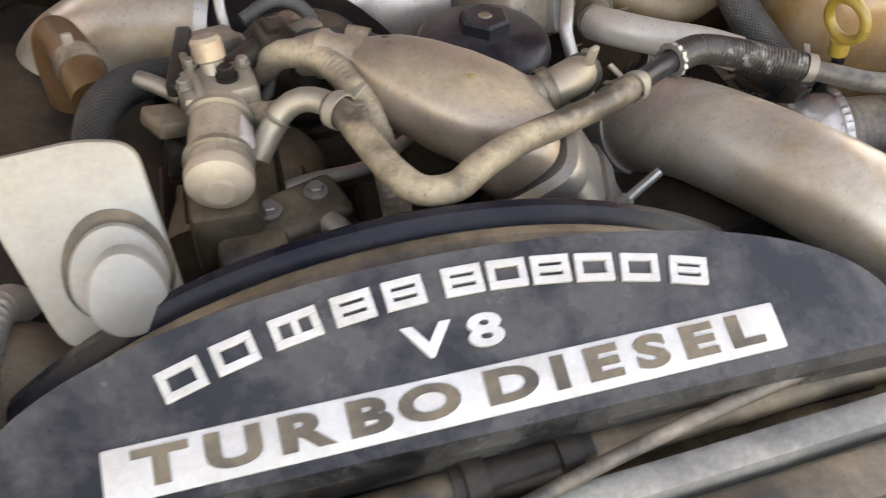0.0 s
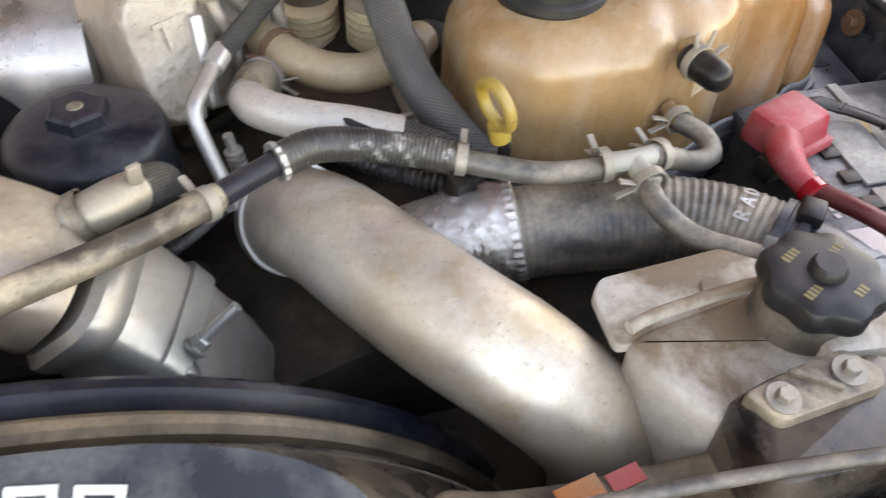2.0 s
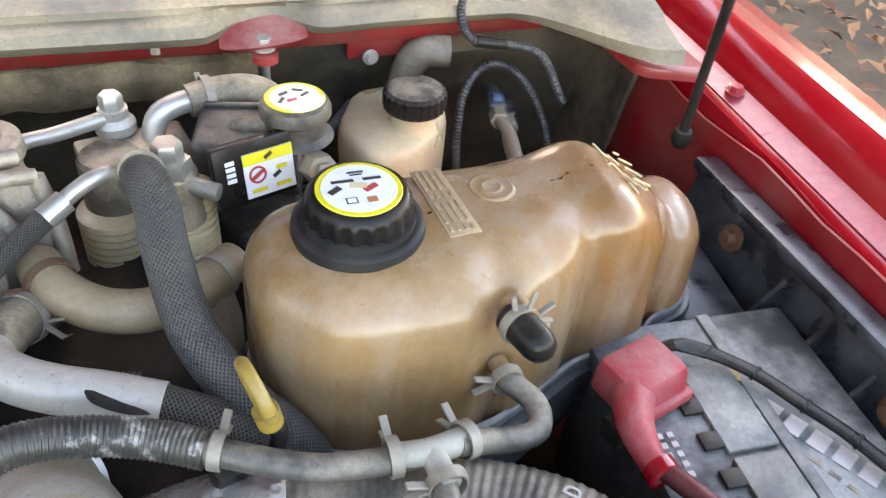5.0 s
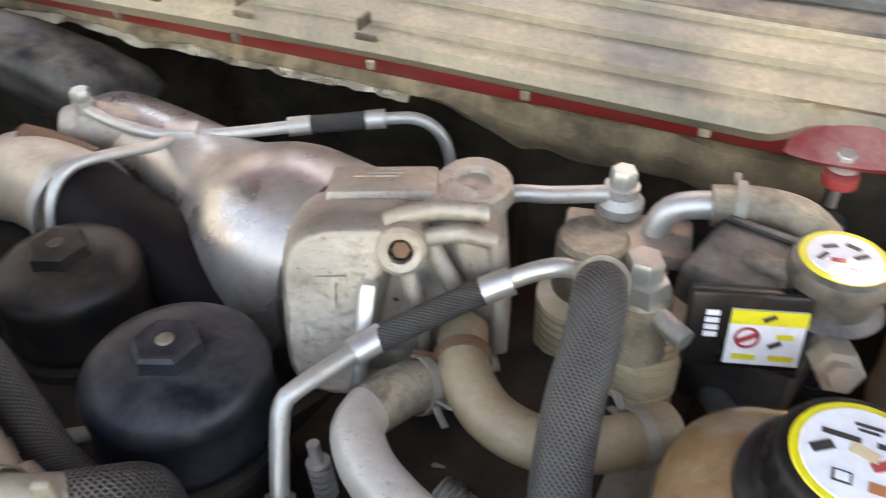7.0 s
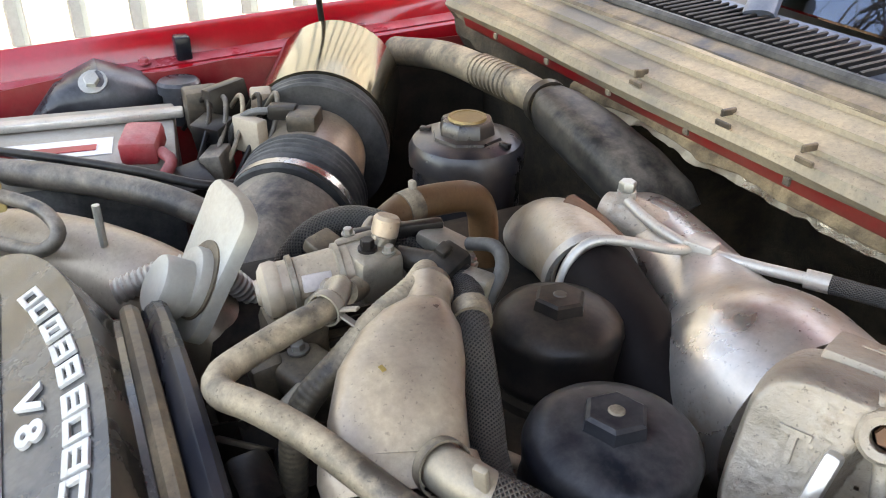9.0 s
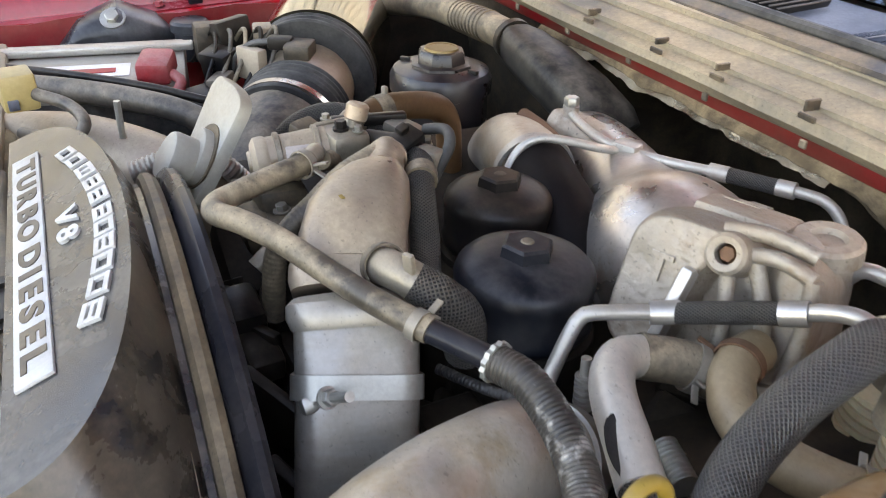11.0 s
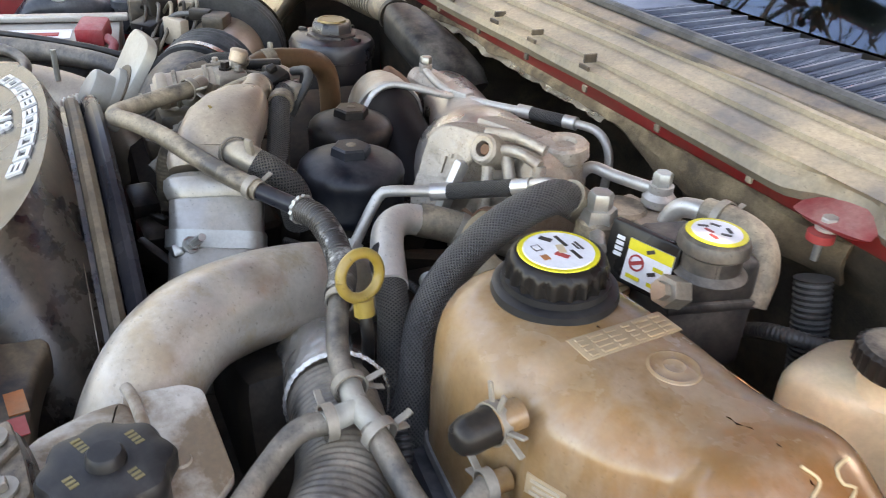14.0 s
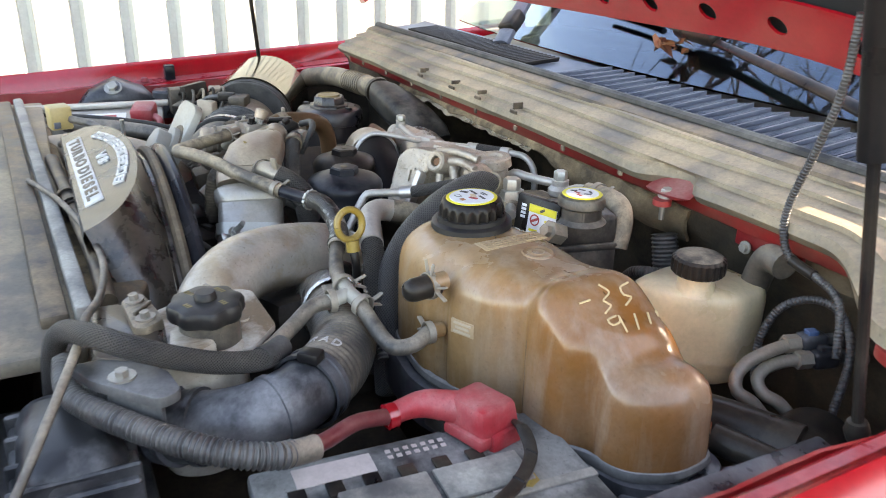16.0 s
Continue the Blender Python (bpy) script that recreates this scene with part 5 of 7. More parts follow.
fl = thing("turbo_oil_line", "bent steel oil line with a black braided sleeve", "oil line", at=(0.35, 0.6, 1.0))
part("tube", tube([(0.338, 0.545, 1.080), (0.330, 0.562, 1.106), (0.324, 0.577, 1.128), (0.323, 0.585, 1.138), (0.327, 0.595, 1.1425), (0.346, 0.640, 1.1435)], 0.0062, 14), "line", fl)
part("nut", lathe([(0.0062, -0.012), (0.0095, -0.012), (0.0095, 0.012), (0.0062, 0.012)], frame_of((-0.3, 0.6, 0.8), (0.337, 0.547, 1.083)), 6), "line", fl)
part("ferrule", tube([(0.343, 0.634, 1.143), (0.355, 0.653, 1.146)], 0.0095, 16), "alu", fl)
part("sleeve", tube([(0.352, 0.648, 1.145), (0.380, 0.675, 1.156), (0.408, 0.700, 1.167)], 0.0090, 16), "braid_dark", fl, "black braided sleeve")
part("ferrule", tube([(0.406, 0.698, 1.166), (0.422, 0.708, 1.173)], 0.0095, 16), "alu", fl)
part("tail", tube([(0.418, 0.706, 1.172), (0.435, 0.713, 1.181), (0.452, 0.720, 1.185), (0.466, 0.730, 1.176)], 0.0065, 14), "line", fl)

rl = thing("coolant_link_line", "pale steel line with a banjo bolt", "steel line", at=(0.45, 0.84, 1.1))
part("tube", tube([(0.372, 0.803, 1.150), (0.383, 0.810, 1.164), (0.410, 0.822, 1.163), (0.452, 0.842, 1.163)], 0.0068, 14), "line", rl)
part("banjo", lathe([(0, -0.014), (0.016, -0.014), (0.018, -0.012), (0.018, -0.004), (0.013, 0.002), (0.013, 0.010), (0, 0.010)], Matrix.Translation((0.457, 0.846, 1.160)), 24), "line", rl)
part("bolt", lathe([(0, 0.024), (0.009, 0.024), (0.0105, 0.022), (0.0105, 0.010)], Matrix.Translation((0.457, 0.846, 1.160)), 6), "zinc", rl)

# pale pipe with a scuff, its couplings and the tan elbow hose
wp = thing("egr_coolant_pipe", "pale coated coolant pipe with a black scuff", "pipe", at=(0.42, 0.55, 1.1))
part("coupling", tube([(0.395, 0.668, 1.105), (0.378, 0.645, 1.116), (0.366, 0.610, 1.125)], 0.0178, 24), "rubber_tan", wp, "tan rubber coupling")
part("clamp", clamp_band((0.382, 0.651, 1.113), (-0.6, -1, 0.5), 0.0184), "clamp", wp, "spring hose clamp")
part("pipe", tube([(0.366, 0.612, 1.124), (0.371, 0.590, 1.131), (0.388, 0.570, 1.134), (0.410, 0.557, 1.133), (0.440, 0.546, 1.130), (0.474, 0.535, 1.122)], 0.0162, 28), "white_pipe", wp)
scuff = lathe([(0, 0.0015), (0.5, 0.0013), (0.8, 0.0010), (1.0, 0)], basis((0.85, -0.30, -0.30), (0.3, 0.9, 0.2), (0.450, 0.5318, 1.1377)) @ Matrix.Diagonal((0.022, 0.0078, 1, 1)), 40)
for v in scuff.verts:
    v.co += 0.0022 * noise.noise(v.co * 330) * Vector((0.85, -0.3, -0.3))
part("scuff", scuff, "soot", wp, "scraped black patch")
part("lower_sleeve", tube([(0.472, 0.536, 1.122), (0.510, 0.524, 1.103), (0.542, 0.510, 1.065), (0.555, 0.50, 0.98)], 0.0150, 22), "braid_dark", wp, "black sheathed end")
te = thing("heater_elbow_hose", "dusty tan rubber elbow hose with clamp", "hose", at=(0.44, 0.66, 1.08))
part("rubber", tube([(0.392, 0.700, 1.122), (0.400, 0.678, 1.125), (0.415, 0.656, 1.123), (0.440, 0.640, 1.118), (0.472, 0.640, 1.112), (0.508, 0.660, 1.108), (0.538, 0.690, 1.105)], 0.0172, 24), "elbow_tan", te)
part("clamp", clamp_band((0.402, 0.674, 1.125), (-0.5, 1, 0.05), 0.0180), "rust", te, "rusty spring clamp")
part("clamp", clamp_band((0.522, 0.673, 1.1065), (0.7, 0.7, -0.1), 0.0180), "clamp", te, "spring hose clamp")

bh = thing("braided_heater_hose", "thick grey braided heater hose curving down", "hose", at=(0.5, 0.6, 1.0))
part("sleeve", tube([(0.476, 0.722, 1.178), (0.481, 0.698, 1.190), (0.487, 0.666, 1.188), (0.490, 0.624, 1.170), (0.500, 0.578, 1.138), (0.526, 0.542, 1.105), (0.553, 0.526, 1.076), (0.571, 0.514, 1.038), (0.58, 0.512, 0.96)], 0.0168, 28, 0.005), "braid", bh)
part("end_cuff", tube([(0.474, 0.734, 1.170), (0.479, 0.712, 1.187)], 0.0178, 24), "rubber_tan", bh, "tan rubber end cuff")

# ---------------------------------------------------------------- finned cooler, pressure box, elbow
fc = thing("finned_cooler", "cream finned cylinder on a brown bracket", "cooler", at=(0.46, 0.79, 0.98))
for x, y, r, zt in ((0.446, 0.795, 0.033, 1.098), (0.505, 0.752, 0.027, 1.140)):
    prof = [(0, zt + 0.003), (r * 0.8, zt + 0.003)]
    for k in range(9):
        z = zt - k * 0.0078
        prof += [(r, z), (r, z - 0.005), (r * 0.90, z - 0.0055), (r * 0.90, z - 0.008)]
    prof += [(r * 0.97, zt - 0.08), (r, 0.99), (0, 0.99)]
    part("finned_drum", lathe(prof, Matrix.Translation((x, y, 0)), 36), "cream", fc)
part("bracket", rbox(0.095, 0.050, 0.014, 0.004, pose(0.470, 0.825, 1.138, 0, 0, 12)), "beige", fc, "dusty brown bracket")
part("upper_body", lathe([(0, 0.05), (0.024, 0.05), (0.027, 0.046), (0.028, 0)], Matrix.Translation((0.449, 0.805, 1.099)), 28), "rubber_tan", fc)
part("hex_plug", lathe([(0, 0.020), (0.011, 0.020), (0.0125, 0.017), (0.0125, 0.004), (0.017, 0.004), (0.019, -0.004), (0.019, -0.03)], Matrix.Translation((0.499, 0.735, 1.178)), 6), "zinc", fc)
part("body_plug", lathe([(0, 0.0), (0.017, 0), (0.021, -0.004), (0.024, -0.05)], Matrix.Translation((0.499, 0.737, 1.172)), 28), "rubber_tan", fc)
part("nozzle", tube([(0.500, 0.735, 1.164), (0.520, 0.722, 1.160), (0.534, 0.714, 1.158)], 0.0075, 14), "zinc", fc)

box = thing("pressure_reservoir", "dusty black pressure reservoir with warning labels", "reservoir", at=(0.6, 0.77, 1.05))
bmx = basis((0.97, -0.23, 0), (0.23, 0.97, 0), (0.567, 0.800, 1.148))
part("body", rbox(0.090, 0.084, 0.042, 0.007, bmx, None, 3, 0.97), "box_dust", box)
part("lower_rim", rbox(0.097, 0.091, 0.010, 0.003, bmx @ Matrix.Translation((0, 0, -0.022))), "box_dust", box)
part("lower_body", rbox(0.090, 0.084, 0.070, 0.006, bmx @ Matrix.Translation((0, 0, -0.058))), "box_dust", box)
part("lid_rib", rbox(0.060, 0.006, 0.006, 0.002, bmx @ Matrix.Translation((-0.008, 0.026, 0.0225))), "box_dust", box)
part("neck", lathe([(0.033, 0), (0.030, 0.003), (0.0265, 0.006), (0.0265, 0.022)], Matrix.Translation((0.608, 0.776, 1.166)), 32), "box_dust", box)
capm = Matrix.Translation((0.608, 0.775, 1.203))
cp = part("cap", lathe([(0, 0), (0.024, 0), (0.029, -0.003), (0.031, -0.008), (0.031, -0.014), (0.026, -0.018), (0.026, -0.035)], capm, 40), "rubber", box, "grey cap")
part("label", lathe([(0, 0.0008), (0.0255, 0.0006), (0.0262, 0)], capm, 32), "label_yellow", cp, "round warning label")
part("label_field", lathe([(0, 0.0013), (0.0212, 0.0012), (0.0214, 0.0006)], capm, 32), "label_white", cp)
for i, (x, y, a, c) in enumerate(((-0.009, 0.006, 30, "black"), (0.004, 0.010, -20, "black"), (0.009, 0.002, 40, "black"), (-0.003, -0.006, 10, "red"), (0.007, -0.010, 0, "red"), (-0.012, -0.005, 60, "black"))):
    part("print_bar", rbox(0.009, 0.0032, 0.0004, 0, capm @ pose(x, y, 0.0016, 0, 0, a)), "label_" + c, cp)
lf = basis((0.95, 0.31, 0.0), (-0.04, 0.16, 0.98), (0.577, 0.7365, 1.161))
part("backing", rbox(0.072, 0.056, 0.012, 0.003, lf @ Matrix.Translation((-0.011, 0, -0.006))), "black_clean", box)
pl = part("warning_label", rbox(0.045, 0.040, 0.0012, 0, lf @ Matrix.Translation((0, -0.002, 0.0012))), "label_white", box, "white and yellow warning label")
part("yellow_strip", rbox(0.045, 0.010, 0.0008, 0, lf @ Matrix.Translation((0, 0.013, 0.0022))), "label_yellow", pl)
part("ring_mark", lathe([(0.006, 0), (0.0078, 0), (0.0078, 0.0005), (0.006, 0.0005), (0.006, 0)], lf @ Matrix.Translation((-0.011, -0.002, 0.002)), 24), "label_red", pl)
for x, y, w, c in ((-0.011, -0.002, 0.012, "red"), (0.011, 0.000, 0.010, "yellow"), (0.006, -0.006, 0.008, "black"), (-0.011, -0.016, 0.014, "yellow"), (0.011, -0.016, 0.014, "yellow"), (0.0, 0.013, 0.008, "black")):
    part("print_bar", rbox(w, 0.0035, 0.0005, 0, lf @ Matrix.Translation((x, y, 0.0026)) @ Matrix.Rotation(0.5 if c != "yellow" else 0, 4, "Z")), "label_" + c, pl)
for k in range(4):
    part("print_bar", rbox(0.008, 0.0036, 0.0005, 0, lf @ Matrix.Translation((-0.033, -0.002 + 0.0052 * k, 0.0004))), "label_white", box)
part("union_nut", lathe([(0, 0.020), (0.008, 0.020), (0.0085, 0.012), (0.0135, 0.012), (0.0145, 0.010), (0.0145, -0.012)], frame_of((0.15, -0.85, 0.35), (0.618, 0.728, 1.160)), 6), "cast_dull", box)
ne = thing("reservoir_elbow", "pale steel elbow with a tan hose", "pipe elbow", at=(0.5, 0.84, 1.1))
part("elbow", tube([(0.487, 0.830, 1.115), (0.488, 0.834, 1.145), (0.496, 0.840, 1.162), (0.515, 0.846, 1.168), (0.530, 0.850, 1.168)], 0.0105, 18), "line", ne)
part("base_flange", lathe([(0.010, 0), (0.017, 0), (0.017, 0.008), (0.010, 0.008)], Matrix.Translation((0.487, 0.830, 1.112)), 24), "line", ne)
part("hose", tube([(0.522, 0.848, 1.168), (0.556, 0.856, 1.170), (0.586, 0.856, 1.166), (0.606, 0.846, 1.150), (0.612, 0.835, 1.12)], 0.0155, 22), "rubber_tan", ne, "tan rubber hose")
part("clamp", clamp_band((0.540, 0.853, 1.169), (1, 0.2, 0), 0.0175), "clamp", ne, "spring hose clamp")
part("small_hose", tube([(0.552, 0.805, 1.150), (0.560, 0.795, 1.168), (0.580, 0.786, 1.172), (0.600, 0.782, 1.168)], 0.008, 14), "rubber_tan", ne)

# ---------------------------------------------------------------- coolant tank
ct = thing("coolant_tank", "aged amber-brown plastic coolant expansion tank", "coolant tank", at=(0.73, 0.60, 1.03))
outline = rounded([(0.540, 0.566), (0.580, 0.521), (0.698, 0.510), (0.775, 0.548), (0.800, 0.560), (0.872, 0.572), (0.890, 0.590), (0.935, 0.602), (0.960, 0.648), (0.950, 0.706), (0.830, 0.696), (0.700, 0.692), (0.565, 0.678), (0.537, 0.645)], 0.036, 6)
plan = []
for p, q in zip(outline, outline[1:] + outline[:1]):
    n = max(1, int(math.dist(p, q) / 0.004))
    plan += [(p[0] + (q[0] - p[0]) * k / n, p[1] + (q[1] - p[1]) * k / n) for k in range(n)]


def groove(x):
    """How deep the moulded folds of the front wall run in."""
    return 0.013 * math.exp(-((x - 0.706) / 0.012) ** 2) + 0.014 * math.exp(-((x - 0.799) / 0.013) ** 2) + 0.013 * math.exp(-((x - 0.886) / 0.012) ** 2)


foot = [(x, y + groove(x) * smooth(0.64, 0.60, y)) for x, y in plan]


def tank_top(x, y):
    """A flat deck, a hump that falls away and a low end lobe."""
    z = 1.190 - 0.004 * math.exp(-((x - 0.792) / 0.016) ** 2) * smooth(0.66, 0.60, y)
    z += 0.009 * math.exp(-((x - 0.822) / 0.030) ** 2) + 0.003 * math.exp(-((x - 0.70) / 0.07) ** 2)
    z -= 0.024 * smooth(0.825, 0.890, x) + 0.024 * smooth(0.880, 0.906, x) + 0.003 * smooth(0.915, 0.95, x)
    return z


cc = np.array([0.745, 0.612])
rings = []
sections = [(0.0, 0.0, 0.0), (0.0, 0.35, 0.0), (0.0, 0.75, 0.0), (0.0, 1.0, 0.0)] + [(a, 1.0, 0.0) for a in np.linspace(0, 1, 9)[1:]] + [(1.0, 1.0, f) for f in (0.2, 0.4, 0.6, 0.8, 1.0)]
for a, side, f in sections:
    ring = []
    for x, y in foot:
        u = round(min(max(x, 0.605), 0.908) / 0.004) * 0.004
        ctr = np.array([u, 0.600 + 0.15 * (u - 0.605)])
        d = ctr - np.array([x, y])
        far = np.linalg.norm(d)
        soft_in = 0.050 - 0.014 * smooth(0.74, 0.82, x)
        soft_up = 0.044 - 0.010 * smooth(0.74, 0.82, x)
        r = min(soft_in, 0.8 * far)
        q = np.array([x, y]) + d / far * r * (1 - math.cos(a * math.pi / 2))
        q = q + (ctr - q) * f
        top = tank_top(q[0], q[1])
        z = 1.035 + side * (top - soft_up - 1.035) + soft_up * math.sin(a * math.pi / 2)
        ring.append((q[0], q[1], z))
    rings.append(ring)
tank_shell = skin(rings, caps=False)
bmesh.ops.remove_doubles(tank_shell, verts=tank_shell.verts, dist=0.0008)
for _ in range(8):
    bmesh.ops.smooth_vert(tank_shell, verts=[v for v in tank_shell.verts if v.co.z > 1.08], factor=0.5, use_axis_x=True, use_axis_y=True, use_axis_z=True)
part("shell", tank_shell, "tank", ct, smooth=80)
part("base_seam", skin([[(cc[0] + (x - cc[0]) * k, cc[1] + (y - cc[1]) * k2, z) for x, y in plan] for k, k2, z in ((0.99, 0.97, 1.050), (1.008, 1.02, 1.048), (1.014, 1.035, 1.042), (1.0, 1.0, 1.036))], caps=False), "seam_grey", ct, "dust-caked moulded base seam")
lp = basis((0.90, 0.44, 0.0), (0.0, 0.0, 1.0), (0.741, 0.5325, 1.124))
part("label_panel", rbox(0.030, 0.017, 0.0025, 0.0008, lp), "tank_mark", ct, "moulded level panel")
for k in range(3):
    part("text_bar", rbox(0.022 - 0.004 * (k % 2), 0.0026, 0.0010, 0, lp @ Matrix.Translation((0, -0.0050 + 0.005 * k, 0.0016))), "tank_seam", ct)
cm = Matrix.Translation((0.622, 0.604, 1.2255)) @ Matrix.Rotation(radians(2), 4, "X")
cap = part("cap", lathe([(0, 0), (0.032, 0), (0.035, -0.002), (0.037, -0.006), (0.0375, -0.009), (0.0380, -0.024), (0.037, -0.026)], cm, 200, lobes=(20, 0.030, 0.0372)), "black_clean", ct, "black ribbed screw cap")
part("skirt", lathe([(0.036, -0.019), (0.0405, -0.020), (0.0412, -0.025), (0.0445, -0.0255), (0.0475, -0.0275), (0.0485, -0.033), (0.0475, -0.0345), (0.0470, -0.040), (0.042, -0.043)], cm, 72), "knob", cap)
part("label_rim", lathe([(0, 0.0009), (0.0298, 0.0007), (0.0305, 0)], cm, 48), "label_yellow", cap, "yellow label rim")
part("label_field", lathe([(0, 0.0014), (0.0262, 0.0013), (0.0266, 0.0007)], cm, 48), "label_white", cap)
for x, y, w, h, a, c in ((-0.010, 0.008, 0.016, 0.0030, 0, "black"), (0.011, 0.008, 0.013, 0.0030, 0, "black"), (-0.017, -0.001, 0.010, 0.0050, 35, "black"), (0.000, 0.002, 0.012, 0.0060, -15, "cream"),
                         (0.008, -0.002, 0.011, 0.0050, 30, "red"), (-0.008, -0.014, 0.008, 0.0065, 0, "black"), (-0.008, -0.014, 0.006, 0.0045, 0, "white"), (0.006, -0.015, 0.007, 0.0055, 0, "orange"), (0.001, 0.017, 0.012, 0.0018, 0, "black"), (0.001, 0.014, 0.009, 0.0015, 0, "black")):
    part("print_bar", rbox(w, h, 0.0003, 0, cm @ pose(x, y, 0.0017 + 0.0002 * (c == "white"), 0, 0, a)), "label_" + c if c != "cream" else "cream", cap)
tm = pose(0.6915, 0.619, 1.1928, 0, 0, 94)
part("plate", rbox(0.084, 0.025, 0.0010, 0.0004, tm), "tank_mark", ct, "moulded text panel")
for k in range(4):
    for j in range(6):
        w = 0.0095 + 0.003 * ((j * 5 + k * 3) % 3 - 1)
        part("text_bar", rbox(w, 0.0030, 0.0012, 0.0003, tm @ Matrix.Translation((-0.034 + j * 0.0136, -0.0086 + k * 0.0057, 0.0008)), None, 1), "tank_mark", ct)
part("dial", lathe([(0, 0.0004), (0.006, 0.0004), (0.0075, 0.0012), (0.009, 0.0004), (0.0145, 0.0002), (0.0165, 0.0010), (0.0185, 0.0002), (0.020, -0.003)], Matrix.Translation((0.733, 0.628, 1.1925)), 32), "tank", ct)
for pts in (((0.849, 0.601), (0.848, 0.614)), ((0.836, 0.632), (0.845, 0.639), (0.851, 0.628), (0.856, 0.634), (0.862, 0.623)), ((0.840, 0.666), (0.843, 0.654), (0.850, 0.654), (0.853, 0.661), (0.859, 0.650)),
            ((0.866, 0.633), (0.868, 0.622), (0.874, 0.624), (0.872, 0.634), (0.866, 0.636), (0.884, 0.634)), ((0.868, 0.654), (0.884, 0.648)), ((0.870, 0.669), (0.882, 0.664)), ((0.870, 0.679), (0.876, 0.678))):
    part("marker_stroke", tube([(x, y, tank_top(x, y) + 0.0008) for x, y in pts], 0.0011, 6, 0.003), "chalk", ct, "hand-scratched mark")
part("outlet", tube([(0.712, 0.525, 1.170), (0.714, 0.505, 1.169)], 0.0105, 16), "tank", ct)
part("outlet", tube([(0.708, 0.525, 1.109), (0.709, 0.505, 1.109)], 0.0085, 16), "tank", ct)
rp = thing("rubber_plug", "round black rubber plug with a spring clamp", "plug", at=(0.715, 0.49, 1.155))
part("plug", lathe([(0, 0.042), (0.006, 0.0415), (0.0105, 0.038), (0.0128, 0.031), (0.0130, 0.0), (0.010, -0.004)], frame_of((0.22, -1, 0.04), (0.7085, 0.516, 1.1655)), 28), "black", rp)
part("clamp", clamp_band((0.7105, 0.507, 1.166), (0.22, -1, 0.04), 0.0136, 0.007), "clamp", rp, "spring hose clamp")
for s_ in (-1, 1):
    part("clamp_ear", rbox(0.004, 0.002, 0.020, 0.0006, pose(0.7105 + 0.006 * s_, 0.507, 1.184, 0, 14 * s_, 12)), "clamp", rp)
tagged(part("clamp_ring", clamp_band((0.709, 0.508, 1.109), (0, 1, 0), 0.0110), "clamp"), "pale spring clamp at the tank outlet", "hose clamp")

tr = thing("tank_tray", "dusty black tray under the coolant tank", "tray", at=(0.75, 0.6, 1.0))
part("tray", skin([[(cc[0] + (x - cc[0]) * k, cc[1] + (y - cc[1]) * k2, z) for x, y in plan] for k, k2, z in ((0.96, 0.95, 1.036), (1.05, 1.12, 1.036), (1.065, 1.15, 1.028), (1.065, 1.15, 0.985), (1.0, 1.0, 0.98))]), "sky_tint_dust", tr)
part("arm", prism(rounded([(0.93, 0.60), (1.0, 0.56), (1.02, 0.72), (0.95, 0.74)], 0.02), 1.005, 1.028, None, 0.005), "sky_tint_dust", tr)

# ribbed stud in the gap below the oil line
rs = thing("ribbed_stud", "dusty ribbed steel stud beside the oil line", "stud", at=(0.344, 0.58, 1.06))
part("stem", tube([(0.352, 0.577, 1.05), (0.344, 0.580, 1.116)], 0.0042, 12), "line", rs)
for k in range(6):
    z = 1.072 + 0.0055 * k
    part("rib", lathe([(0.004, -0.0014), (0.0078, -0.0010), (0.0078, 0.0010), (0.004, 0.0014)], frame_of((-0.12, 0.05, 1), (0.352 - 0.121 * (z - 1.05), 0.577 + 0.045 * (z - 1.05), z)), 20), "line", rs)

# yellow dipstick
ds = thing("dipstick", "yellow ring dipstick handle in its tube", "dipstick", at=(0.53, 0.49, 1.0))
ringc = Vector((0.531, 0.484, 1.178))
nrm = Vector((0.95, 0.25, 0.2)).normalized()
ru = nrm.cross(Vector((0, 0, 1))).normalized()
rv = ru.cross(nrm)
part("ring", tube([ringc + 0.0185 * (math.cos(a) * ru + math.sin(a) * rv) for a in np.linspace(0, 2 * math.pi, 25)], 0.0045, 12, 0.003), "yellow", ds)
part("collar", tube([ringc - rv * 0.020, ringc - rv * 0.034], 0.0085, 16), "yellow", ds)
part("tube", tube([ringc - rv * 0.032, ringc - rv * 0.05 + Vector((0.002, 0, 0)), (0.533, 0.492, 1.08), (0.535, 0.50, 0.98)], 0.0055, 12), "black", ds)

# ---------------------------------------------------------------- cream fluid reservoir
fr = thing("fluid_reservoir", "cream plastic fluid reservoir with a ribbed black cap", "reservoir", at=(0.745, 0.86, 1.0))
foot2 = rounded([(0.682, 0.800), (0.742, 0.818), (0.794, 0.884), (0.778, 0.955), (0.700, 0.950), (0.664, 0.880)], 0.020, 6)
fc2 = np.array([0.735, 0.880])
rings = []
for k, z in ((0.80, 0.985), (0.93, 0.990), (0.96, 1.000), (0.965, 1.012), (0.99, 1.014), (0.99, 1.020), (0.97, 1.024), (0.99, 1.055), (1.0, 1.085), (0.99, 1.096), (0.955, 1.104), (0.88, 1.109), (0.62, 1.112), (0.35, 1.115)):
    rings.append([(fc2[0] + (x - fc2[0]) * k, fc2[1] + (y - fc2[1]) * k, z) for x, y in foot2])
part("shell", skin(rings), "cream", fr, smooth=50)
part("neck", lathe([(0.027, -0.006), (0.0235, 0.0), (0.0225, 0.024)], Matrix.Translation((0.743, 0.858, 1.112)), 32), "cream", fr)
